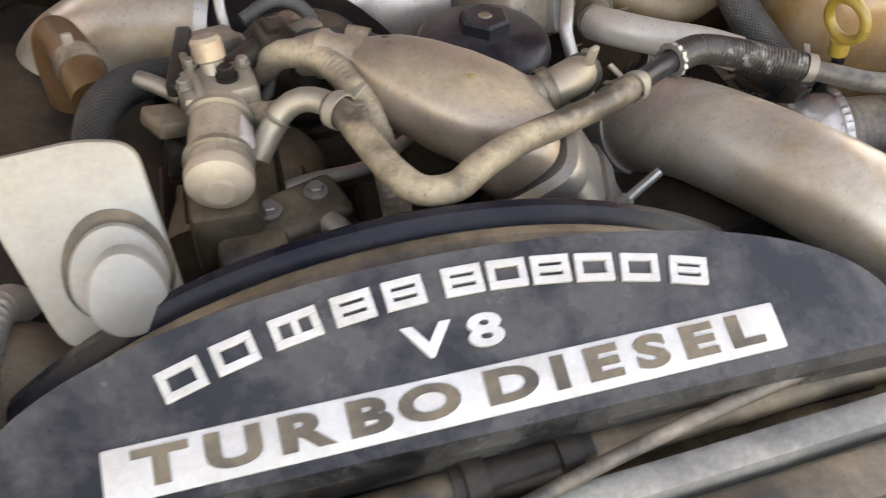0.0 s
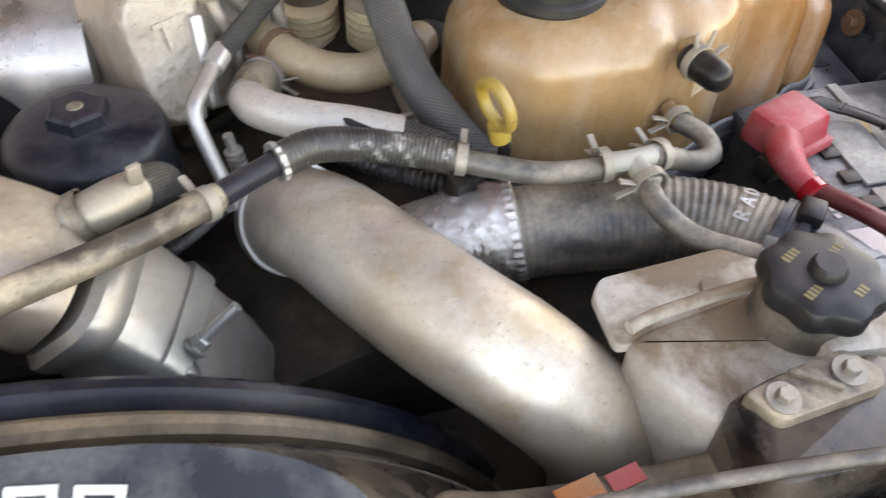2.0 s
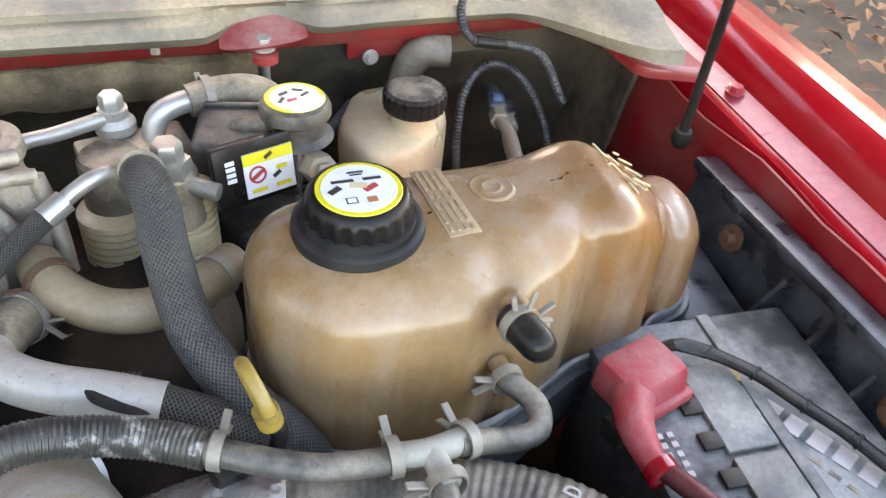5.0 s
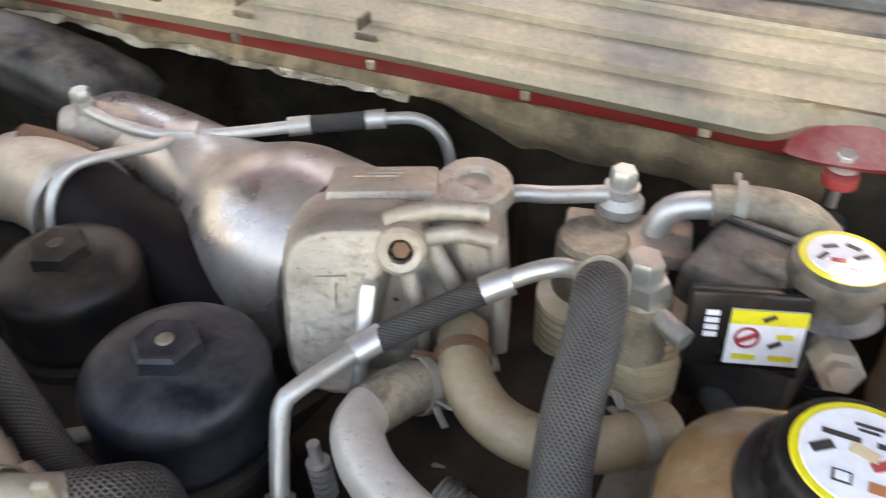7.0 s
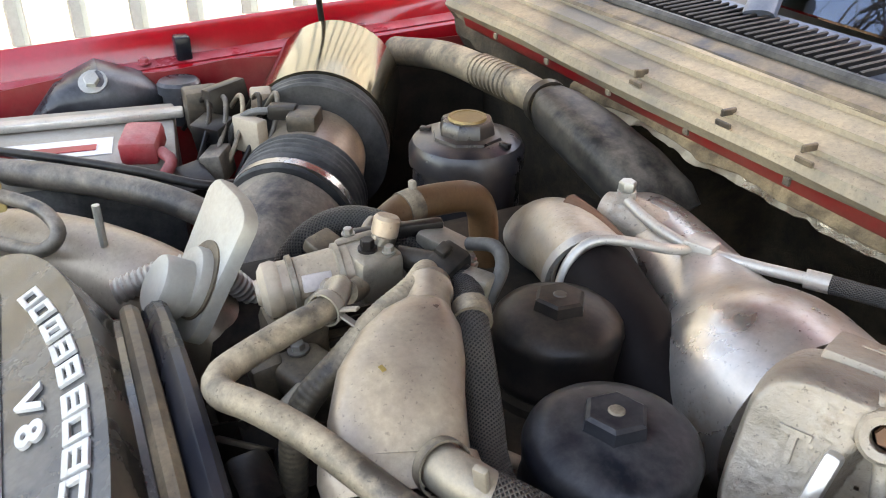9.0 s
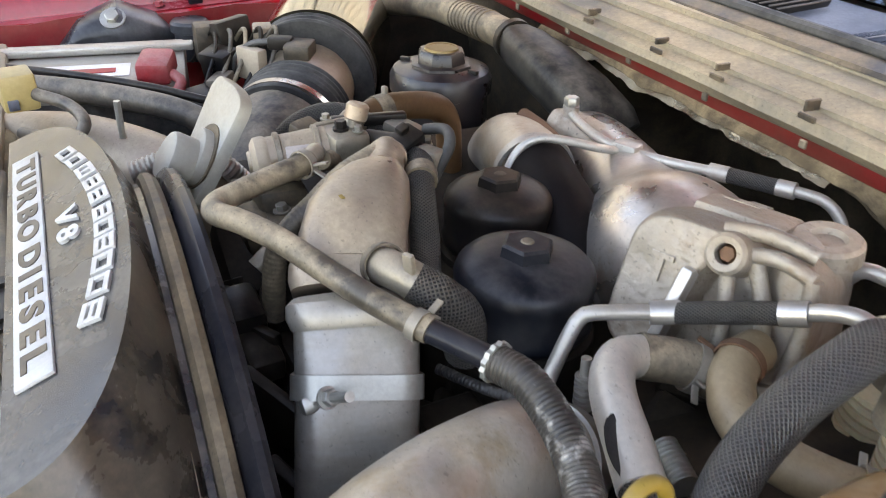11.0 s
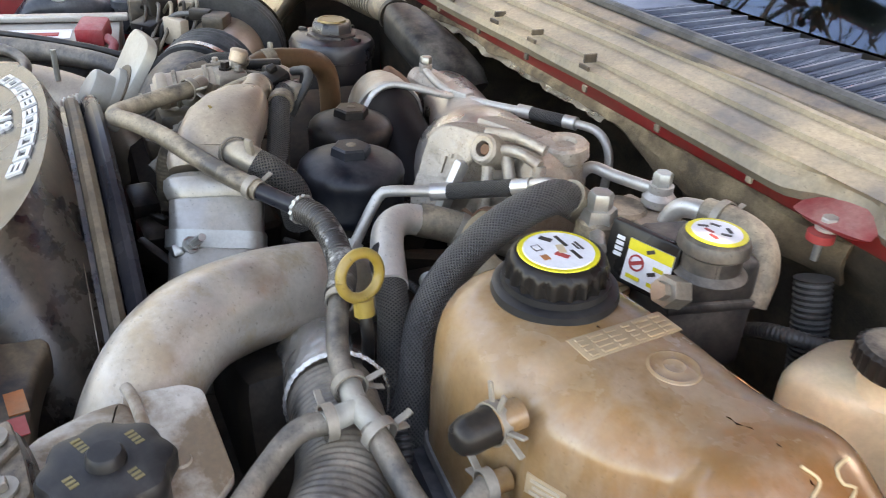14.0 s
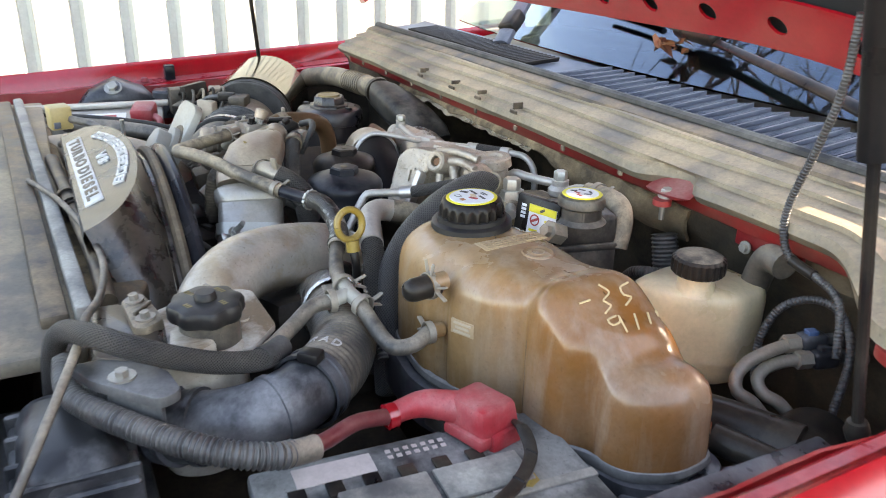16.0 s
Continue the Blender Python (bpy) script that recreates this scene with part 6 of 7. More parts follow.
fcap = part("cap", lathe([(0, 0), (0.024, 0), (0.029, -0.001), (0.0322, -0.004), (0.0322, -0.020), (0.030, -0.023)], Matrix.Translation((0.743, 0.858, 1.154)), 192, lobes=(24, 0.028, 0.0318)), "black", fr, "dusty black ribbed cap")
part("cap_top", lathe([(0, 0.0012), (0.024, 0.0010), (0.027, 0.0002), (0.0285, -0.0012)], Matrix.Translation((0.743, 0.858, 1.154)), 48), "cap_dust", fcap, "dust-covered cap top")

# ---------------------------------------------------------------- white front tank with knob cap
wt = thing("steering_fluid_tank", "greyed white plastic tank with a black knob cap", "fluid tank", at=(0.64, 0.28, 1.0))
part("body", prism(rounded([(0.553, 0.300), (0.556, 0.272), (0.575, 0.232), (0.640, 0.215), (0.700, 0.232), (0.712, 0.268), (0.690, 0.318), (0.570, 0.305)], 0.016), 1.00, 1.131, None, 0.010, 3), "grey_white", wt)
part("flange", prism(rounded([(0.549, 0.340), (0.560, 0.352), (0.652, 0.354), (0.694, 0.318), (0.690, 0.296), (0.565, 0.296), (0.546, 0.298)], 0.005), 1.119, 1.127, None, 0.002), "grey_white", wt, "pale flange plate")
part("raised_rib", tube([(0.554, 0.301, 1.138), (0.575, 0.305, 1.140), (0.624, 0.308, 1.141), (0.660, 0.309, 1.141)], 0.0044, 12), "grey_white", wt)
part("rivet", lathe([(0, 0.002), (0.007, 0.002), (0.008, 0)], Matrix.Translation((0.628, 0.324, 1.127)), 24), "grey_white", wt)
part("neck", lathe([(0.031, -0.01), (0.0295, 0.034)], Matrix.Translation((0.664, 0.284, 1.128)), 32), "rubber", wt, "dirty grey neck")
part("ridge", prism(rounded([(0.655, 0.245), (0.700, 0.238), (0.714, 0.265), (0.70, 0.285), (0.66, 0.262)], 0.008), 1.12, 1.146, None, 0.005), "grey_white", wt)
kc = part("cap", lathe([(0, 0.003), (0.009, 0.003), (0.0105, 0.001), (0.0115, -0.004), (0.022, -0.0045), (0.030, -0.0050), (0.0345, -0.0065), (0.0365, -0.010), (0.0365, -0.019), (0.0345, -0.023), (0.027, -0.025)], Matrix.Translation((0.666, 0.282, 1.181)), 128, lobes=(8, 0.050, 0.028)), "knob", wt, "black eight-lobed knob cap")
for x, y, n in ((-0.014, 0.017, 4), (-0.018, -0.012, 4), (0.016, 0.014, 3), (0.010, -0.019, 3)):
    for j in range(n):
        part("print_bar", rbox(0.0022, 0.0055, 0.0004, 0, Matrix.Translation((0.666, 0.282, 1.1766)) @ pose(x, y, 0, 0, 0, 25) @ Matrix.Translation(((j - (n - 1) / 2) * 0.0036, 0, 0))), "gold", kc)
wb = part("bracket", prism(rounded([(0.583, 0.231), (0.594, 0.208), (0.664, 0.212), (0.670, 0.223), (0.656, 0.242), (0.625, 0.239)], 0.006), 1.146, 1.158, None, 0.003), "rubber_tan", wt, "dusty moulded lug with two bolts")
part("lug_rib", rbox(0.030, 0.004, 0.006, 0.0015, pose(0.626, 0.226, 1.159, 0, 0, -38)), "rubber_tan", wb)
for p in ((0.602, 0.221, 1.158), (0.648, 0.226, 1.158)):
    part("bolt", hex_head(bmesh.new(), p, (0, -0.1, 1), 0.0052, 0.008, 1.9), "clamp", wb)
part("shelf", prism(rounded([(0.575, 0.178), (0.690, 0.170), (0.712, 0.205), (0.685, 0.240), (0.62, 0.245), (0.578, 0.235)], 0.012), 1.06, 1.150, None, 0.010), "shroud_side", wt, "dusty black mounting shelf")

mp_ = thing("mount_plate", "dusty black bolted plate beside the fluid tank", "bracket", at=(0.735, 0.195, 1.10))
part("plate", prism(rounded([(0.690, 0.150), (0.728, 0.166), (0.786, 0.218), (0.776, 0.238), (0.735, 0.232), (0.690, 0.195)], 0.010), 1.136, 1.146, None, 0.003), "tray", mp_)
part("skirt", rbox(0.060, 0.006, 0.030, 0.002, pose(0.757, 0.200, 1.126, 0, 0, 42)), "tray", mp_)
part("bolt", hex_head(bmesh.new(), (0.734, 0.193, 1.146), (0, 0, 1), 0.0065, 0.008, 1.9), "bolt", mp_)

# black radiator end tank in front of the white tank
ra = thing("radiator_tank", "dusty black ribbed plastic radiator end tank", "radiator tank", at=(0.655, 0.14, 0.80))
part("body", rbox(0.150, 0.095, 0.34, 0.030, pose(0.700, 0.142, 0.925), None, 4), "tray", ra)
for z in (1.065, 1.025, 0.985, 0.94):
    part("rib", rbox(0.162, 0.106, 0.006, 0.003, pose(0.700, 0.142, z), None, 1), "tray", ra)
for x in (0.645, 0.685, 0.730, 0.770):
    part("rib", rbox(0.006, 0.110, 0.24, 0.002, pose(x, 0.142, 0.96), None, 1), "tray", ra)
st = thing("support_stay", "dull steel stay with a bolt at the radiator", "bracket", at=(0.6, 0.16, 1.0))
part("plate", rbox(0.085, 0.035, 0.006, 0.002, pose(0.620, 0.165, 1.082, 0, 0, 12)), "line", st)
part("bolt", hex_head(bmesh.new(), (0.632, 0.167, 1.085), (0, 0, 1), 0.008, 0.011, 1.6), "zinc", st)

# ---------------------------------------------------------------- charge-air hose, foil and black elbow
def foil_tube():
    b = tube([(0.455, 0.472, 1.045), (0.480, 0.470, 1.055), (0.510, 0.467, 1.064), (0.544, 0.459, 1.072)], 0.0412, 72, 0.0025, cap=False)
    for v in b.verts:
        q = v.co
        k = 0.0016 * noise.noise(q * 130) + 0.0012 * noise.noise(q * 320)
        axis = Vector((0.97, -0.14, 0.2))
        c = Vector((0.50, 0.468, 1.061)) + axis * (q - Vector((0.50, 0.468, 1.061))).dot(axis) / axis.length_squared
        v.co = q + (q - c).normalized() * k + axis * (0.003 * noise.noise(q * 260) if q.x > 0.535 else 0.0)
    return b


rh = thing("intercooler_hose", "large ribbed rubber intercooler hose", "hose", at=(0.65, 0.42, 1.0))
part("hose", tube([(0.500, 0.464, 1.062), (0.545, 0.455, 1.070), (0.596, 0.446, 1.074), (0.648, 0.430, 1.080), (0.694, 0.402, 1.084), (0.724, 0.370, 1.085)], 0.0370, 40, ridge=(0.0065, 0.0009)), "rubber", rh)
part("foil_sleeve", foil_tube(), "foil", rh, "crinkled foil sleeve")
part("serrated_ring", lathe([(0.040, -0.004), (0.0435, -0.004), (0.0445, 0.002), (0.0415, 0.004), (0.040, -0.004)], frame_of((0.97, -0.2, 0.2), (0.545, 0.459, 1.072)), 120, lobes=(40, 0.012, 0.041)), "foil", rh, "serrated bright foil end")
part("clamp", lathe([(0.0375, -0.010), (0.0405, -0.010), (0.0405, -0.004), (0.0390, -0.003), (0.0390, 0.004), (0.0410, 0.005), (0.0410, 0.012), (0.0375, 0.012)], frame_of((0.62, -0.78, 0.02), (0.726, 0.368, 1.085)), 40), "sky_tint_dust", rh, "wide black clamp")
part("clamp_lug", rbox(0.018, 0.024, 0.012, 0.003, pose(0.735, 0.366, 1.127, 0, 0, -45)), "black_clean", rh)
part("elbow", tube([(0.722, 0.372, 1.085), (0.743, 0.342, 1.085), (0.752, 0.308, 1.083), (0.744, 0.272, 1.078), (0.722, 0.244, 1.072), (0.690, 0.225, 1.064), (0.65, 0.21, 1.05)], 0.0350, 36), "elbow_dust", rh, "smooth dusty black elbow")
for p, ax, rr in (((0.750, 0.322, 1.084), (0.3, -1, -0.05), 0.0372), ((0.733, 0.256, 1.075), (-0.6, -0.8, -0.2), 0.0378), ((0.716, 0.239, 1.070), (-0.75, -0.6, -0.2), 0.0392), ((0.703, 0.231, 1.067), (-0.8, -0.5, -0.2), 0.0392)):
    part("bead", lathe([(0.0345, -0.004), (rr, -0.003), (rr, 0.003), (0.0345, 0.004)], frame_of(ax, p), 36), "elbow_dust", rh)
hc, wv = Vector((0.702, 0.394, 1.0845)), Vector((0.72, 0.68, 0.0)).normalized()
for ch, phi in (("R", -0.42), ("A", -0.06), ("D", 0.30)):
    out = (wv * math.sin(phi) + Vector((0, 0, math.cos(phi)))).normalized()
    along = (wv * math.cos(phi) - Vector((0, 0, math.sin(phi)))).normalized()
    part("print", lettering(ch, 0.0160, 0.0003, basis(along, out.cross(along), hc + out * 0.0383), 0.9, 0.0003), "print_worn", rh, "white printed letter", smooth=0)

# ---------------------------------------------------------------- battery on the driver's side
ba = thing("battery", "dusty grey car battery with a red terminal cover", "battery", at=(0.90, 0.42, 0.86))
bmt = pose(0.905, 0.425, 0.955, 0, 0, -4)
part("case", rbox(0.195, 0.300, 0.170, 0.006, bmt), "battery", ba)
part("lid", rbox(0.197, 0.302, 0.022, 0.005, bmt @ Matrix.Translation((0, 0, 0.090))), "battery", ba)
for y in (-0.02, 0.07):
    part("vent_strip", rbox(0.045, 0.085, 0.005, 0.002, bmt @ Matrix.Translation((-0.015, y - 0.02, 0.1035))), "vent", ba, "black vent cover")
for k in range(6):
    part("vent_slot", rbox(0.020, 0.016, 0.004, 0.0012, bmt @ Matrix.Translation((-0.044, -0.115 + 0.034 * k, 0.1035))), "black", ba, "black vent slot")
part("hold_down", rbox(0.012, 0.300, 0.004, 0.0015, bmt @ Matrix.Translation((0.016, 0, 0.102))), "vent", ba, "black hold-down strap")
for k in range(6):
    f = k / 5
    part("print_bar", rbox(0.0145, 0.0190, 0.0005, 0, pose(0.918 + 0.048 * f, 0.482 - 0.092 * f, 1.0570, 0, 0, -63)), "faded", ba, "faded pale printed block")
for k in range(7):
    part("print_bar", rbox(0.010, 0.0035, 0.0005, 0, pose(0.908 + 0.036 * k / 6, 0.468 - 0.085 * k / 6, 1.0566, 0, 0, -66)), "rubber_tan", ba)
part("sticker", rbox(0.028, 0.075, 0.001, 0, bmt @ Matrix.Translation((-0.072, -0.075, 0.1018))), "faded", ba, "faded white sticker")
for k in range(14):
    part("date_dot", rbox(0.005, 0.005, 0.0006, 0, bmt @ Matrix.Translation((-0.082 + 0.009 * (k % 2), -0.02 + 0.009 * (k // 2), 0.1018))), "faded", ba)
part("logo_disc", lathe([(0, 0.0006), (0.013, 0.0006), (0.013, 0)], bmt @ Matrix.Translation((0.004, 0.083, 0.1035)), 6), "yellow", ba, "small yellow printed hexagon")

rt = thing("terminal_cover", "faded red rubber battery terminal cover and cable", "terminal cover", at=(0.83, 0.5, 1.05))
part("boot", rbox(0.064, 0.052, 0.036, 0.006, pose(0.828, 0.508, 1.078, 0, -4, 14), None, 2, 0.86), "red_boot", rt)
part("lip", rbox(0.070, 0.016, 0.012, 0.003, pose(0.832, 0.486, 1.064, 0, -4, 14)), "red_boot", rt)
part("skirt", rbox(0.050, 0.040, 0.026, 0.004, pose(0.838, 0.515, 1.060, 0, 0, 14)), "red_boot", rt)
part("neck", tube([(0.812, 0.492, 1.078, 0.017), (0.797, 0.462, 1.082, 0.014), (0.795, 0.436, 1.080, 0.011), (0.798, 0.420, 1.078, 0.0105)], None, 20), "red_boot", rt)
part("collar", lathe([(0.010, -0.006), (0.0130, -0.005), (0.0130, 0.005), (0.010, 0.006)], frame_of((0.1, -1, 0), (0.7975, 0.424, 1.0785)), 20), "red", rt, "bright red collar")
part("bracket", rbox(0.030, 0.020, 0.022, 0.003, pose(0.800, 0.478, 1.062, 0, 0, 14)), "black", rt, "black plastic bracket under the cover")
part("cable", tube([(0.800, 0.424, 1.080), (0.810, 0.385, 1.090), (0.826, 0.350, 1.091), (0.838, 0.322, 1.094)], 0.0080, 16), "red_cable", rt, "dark red cable")
bc = thing("battery_conduit", "ribbed black cable conduit beside the battery", "conduit", at=(0.8, 0.2, 1.1))
part("tube", tube([(0.838, 0.314, 1.096), (0.843, 0.298, 1.101), (0.836, 0.258, 1.112), (0.799, 0.215, 1.117), (0.744, 0.171, 1.120), (0.688, 0.148, 1.116), (0.632, 0.148, 1.120), (0.590, 0.152, 1.112), (0.56, 0.16, 1.08)], 0.0115, 18, ridge=(0.0050, 0.0019)), "convolute", bc)
part("cuff", tube([(0.832, 0.338, 1.091), (0.838, 0.318, 1.095), (0.842, 0.302, 1.100)], 0.0118, 18), "rubber", bc, "smooth grey rubber cuff")
bs = thing("battery_strap", "flat black ribbed strap over the battery", "strap", at=(0.92, 0.47, 1.07))
part("strap", loft([((x, y, z), 0.013, 0.006) for x, y, z in spline([(0.848, 0.535, 1.070), (0.870, 0.530, 1.080), (0.900, 0.522, 1.072), (0.928, 0.492, 1.070), (0.948, 0.452, 1.069), (0.967, 0.412, 1.068), (0.990, 0.335, 1.064), (0.995, 0.28, 1.05)], 0.01)], (1, 0.4, 0), 14, 4.0), "black", bs)
for q in spline([(0.900, 0.522, 1.0725), (0.928, 0.492, 1.0705), (0.948, 0.452, 1.0695), (0.967, 0.412, 1.0685), (0.990, 0.335, 1.0645)], 0.02)[::2]:
    part("tooth", rbox(0.0135, 0.003, 0.0075, 0.0008, pose(q[0], q[1], q[2] - 0.0005, 0, 0, 25), None, 1), "black_clean", bs)

# ---------------------------------------------------------------- brake unit, connectors and looms on the driver's side
bu = thing("brake_pump", "black plastic pump with an orange clip", "pump", at=(0.93, 0.76, 0.98))
part("motor", tube([(0.872, 0.742, 1.036, 0.024), (0.876, 0.745, 1.036, 0.028), (0.930, 0.772, 1.038, 0.029), (0.975, 0.792, 1.038, 0.029)], None, 30), "black", bu)
part("side_motor", tube([(0.922, 0.728, 1.042), (0.95, 0.742, 1.040), (0.985, 0.760, 1.036)], 0.016, 24), "black", bu)
part("housing", tube([(0.945, 0.858, 1.010), (0.962, 0.825, 1.012), (0.985, 0.775, 1.008)], 0.042, 36), "black", bu)
part("housing_rim", lathe([(0.042, -0.003), (0.0455, -0.002), (0.0455, 0.002), (0.042, 0.003)], frame_of((0.42, -0.90, -0.07), (0.976, 0.795, 1.0095)), 36), "black", bu)
part("clip", rbox(0.008, 0.016, 0.022, 0.003, pose(0.916, 0.724, 1.046, 0, 0, 30)), "orange", bu, "orange connector clip")
part("clip_window", rbox(0.004, 0.006, 0.008, 0.001, pose(0.913, 0.721, 1.046, 0, 0, 30)), "black", bu)
part("lead", tube([(0.920, 0.722, 1.034), (0.935, 0.712, 1.010), (0.958, 0.712, 1.000), (0.985, 0.722, 1.000)], 0.005, 10), "convolute", bu)
part("bracket_eye", rbox(0.030, 0.018, 0.008, 0.003, pose(0.975, 0.706, 1.005, 0, 0, 20)), "clamp", bu)
runs = [[(0.876, 0.906, 1.066), (0.867, 0.884, 1.064), (0.863, 0.861, 1.058), (0.865, 0.849, 1.048), (0.876, 0.849, 1.036), (0.889, 0.861, 1.028), (0.900, 0.875, 1.010)],
        [(0.860, 0.901, 1.080), (0.860, 0.866, 1.078), (0.857, 0.838, 1.069), (0.860, 0.820, 1.056), (0.868, 0.817, 1.042), (0.880, 0.829, 1.032), (0.89, 0.845, 1.01)]]
for i, run in enumerate(runs):
    hl = thing("hydraulic_line", "grey hydraulic line with a quick connector", "hydraulic line", "paired hydraulic lines")
    part("tube", tube(run, 0.0075, 16), "clamp", hl)
    fmh = basis((0.25, 0.96, 0.0), (-0.96, 0.25, 0.0), run[0])
    part("nut", lathe([(0.007, -0.010), (0.011, -0.009), (0.011, 0.008), (0.007, 0.009)], frame_of((0.25, 0.96, 0), run[0]), 6), "clamp", hl)
    part("connector", rbox(0.034, 0.022, 0.022, 0.005, fmh @ Matrix.Translation((0.026, 0, 0)), None, 3), "sky_tint_dust", hl)
    part("latch", rbox(0.014, 0.012, 0.008, 0.002, fmh @ Matrix.Translation((0.024, 0, 0.012))), "blue" if i else "sky_tint_dust", hl, "pale blue latch" if i else "")
    part("boot", tube([fmh @ Vector((0.040, 0, 0)), fmh @ Vector((0.060, 0, -0.001)), fmh @ Vector((0.085, 0.004, -0.010))], 0.0085, 14), "rubber_dark", hl)
hose("loop_conduit", [(0.815, 0.905, 1.01), (0.812, 0.905, 1.060), (0.822, 0.920, 1.105), (0.850, 0.940, 1.124), (0.885, 0.945, 1.118), (0.915, 0.93, 1.085), (0.93, 0.90, 1.03), (0.935, 0.88, 0.96)], 0.0048, "convolute", "ribbed black wiring conduit in a loop", "conduit", ridge=(0.004, 0.0009), seg=12)
hh = thing("hood_harness", "ribbed harness rising to the hood", "conduit", at=(0.85, 0.91, 1.15))
part("tube", tube([(0.93, 0.885, 1.10), (0.905, 0.905, 1.150), (0.865, 0.913, 1.164), (0.828, 0.915, 1.170), (0.810, 0.916, 1.195), (0.811, 0.915, 1.234), (0.836, 0.912, 1.307), (0.854, 0.910, 1.374), (0.861, 0.905, 1.45)], 0.0046, 12, ridge=(0.0040, 0.0009)), "convolute", hh)
part("tape", tube([(0.862, 0.9132, 1.1645), (0.845, 0.9145, 1.1665), (0.828, 0.915, 1.170)], 0.0064, 12), "black", hh)
hose("rear_brake_hose", [(0.805, 0.935, 1.150), (0.780, 0.940, 1.150), (0.765, 0.945, 1.135), (0.755, 0.945, 1.10)], 0.018, "rubber", "dusty grey rubber hose end by the firewall")
gas_strut((1.03, 0.79, 1.10), (0.985, 0.70, 1.75))
gas_strut((-0.80, 0.72, 1.13), (-0.74, 0.66, 1.75))

rc = thing("mount_cup", "dusty red pressed cup with a bolt in the cowl lip", "mount", at=(0.603, 0.92, 1.17))
dish = []
for f in (0.12, 0.4, 0.7, 0.88, 1.0):
    ring = []
    for a in np.linspace(0, 2 * math.pi, 40, endpoint=False):
        back = max(0.0, math.sin(a))
        y = 0.923 + f * (0.034 * back - 0.011 * max(0.0, -math.sin(a)))
        ring.append((0.604 + f * 0.044 * math.cos(a), y, 1.1765 + 0.030 * f ** 3 * (0.25 + 0.75 * back) + 0.003 * f * math.cos(a)))
    dish.append(ring)
b = skin(dish)
bmesh.ops.solidify(b, geom=b.faces, thickness=0.002)
part("dish", b, "cup_pink", rc, "dust-bloomed pink-red pressed dish")
part("bolt", hex_head(bmesh.new(), (0.603, 0.923, 1.178), (0, -0.1, 1), 0.008, 0.012, 1.5), "line", rc)
part("grommet", lathe([(0, 0), (0.013, 0), (0.013, -0.008), (0.006, -0.010)], Matrix.Translation((0.603, 0.916, 1.175)), 20), "label_red", rc, "bright red grommet")
part("stud", tube([(0.603, 0.918, 1.170), (0.603, 0.917, 1.145)], 0.004, 10), "zinc", rc)
sp = thing("side_bulkhead", "dusty red body panel with a bolt", "body panel", kind="structure")
part("panel", rbox(0.11, 0.006, 0.040, 0.004, pose(0.752, 0.966, 1.156)), "red_dust", sp)
part("bolt", hex_head(bmesh.new(), (0.722, 0.958, 1.140), (0, -1, 0), 0.006, 0.008, 1.5), "line", sp)
hose("black_ribbed_hose", [(0.600, 0.930, 1.12), (0.612, 0.928, 1.08), (0.625, 0.925, 1.03), (0.64, 0.92, 0.95)], 0.018, "rubber_dark", "ribbed black hose behind the reservoir", ridge=(0.006, 0.002))

# ---------------------------------------------------------------- passenger side
gd = thing("plastic_cover", "pale grey plastic cover plate with an oval boss", "cover plate", at=(-0.07, 0.38, 1.08))
gm = basis((0.99, 0.10, 0.0), (0.0, 0.55, 0.835), (-0.075, 0.375, 1.155))
part("plate", prism(rounded([(-0.055, 0.055), (-0.030, -0.060), (0.048, -0.060), (0.040, 0.062), (0.010, 0.070), (-0.045, 0.068)], 0.022, 6), -0.010, 0.004, gm, 0.004), "grey_disc", gd)
part("boss", prism([(0.012 + 0.029 * math.cos(a), -0.018 + (0.036 if math.sin(a) > 0 else 0.026) * math.sin(a)) for a in np.linspace(0, 2 * math.pi, 36, endpoint=False)], 0.003, 0.016, gm, 0.004), "grey_disc", gd)
part("boss_top", prism([(0.016 + 0.023 * math.cos(a), -0.026 + (0.031 if math.sin(a) > 0 else 0.022) * math.sin(a)) for a in np.linspace(0, 2 * math.pi, 36, endpoint=False)], 0.015, 0.042, gm, 0.005), "grey_disc", gd, "dusty grey boss top")
part("groove", prism([(0.012 + 0.033 * math.cos(a), -0.016 + (0.042 if math.sin(a) > 0 else 0.030) * math.sin(a)) for a in np.linspace(0, 2 * math.pi, 36, endpoint=False)], 0.0035, 0.0055, gm), "brown_rubber", gd)

va = thing("solenoid_valve", "dusty cast solenoid valve with a label and fittings", "valve", at=(0.01, 0.45, 1.13))
part("body", tube([(0.006, 0.416, 1.165), (0.009, 0.445, 1.168), (0.012, 0.480, 1.172)], 0.0215, 28), "beige", va)
part("end_cap", lathe([(0, 0.012), (0.010, 0.012), (0.011, 0.009), (0.017, 0.008), (0.0225, 0.004), (0.0235, -0.004), (0.0215, -0.008)], frame_of((-0.1, -1, -0.08), (0.006, 0.414, 1.165)), 32), "tank_seam", va)
part("head", rbox(0.055, 0.040, 0.040, 0.006, pose(0.014, 0.495, 1.172, 0, 0, 8)), "cast_dull", va)
part("label", rbox(0.004, 0.024, 0.014, 0.001, pose(0.0285, 0.447, 1.177, 0, -28, -3)), "faded", va, "small white label")
part("lug", rbox(0.028, 0.030, 0.014, 0.004, pose(-0.022, 0.470, 1.178, 0, 20, 30)), "brown_rubber", va)
part("upper_port", tube([(0.014, 0.500, 1.180), (0.013, 0.508, 1.196), (0.012, 0.512, 1.206)], 0.0085, 18), "cast_dull", va)
part("port_cap", lathe([(0, 0.010), (0.009, 0.010), (0.0115, 0.007), (0.0115, -0.006), (0.009, -0.008)], frame_of((-0.1, 0.3, 1), (0.012, 0.512, 1.204)), 20), "beige", va)
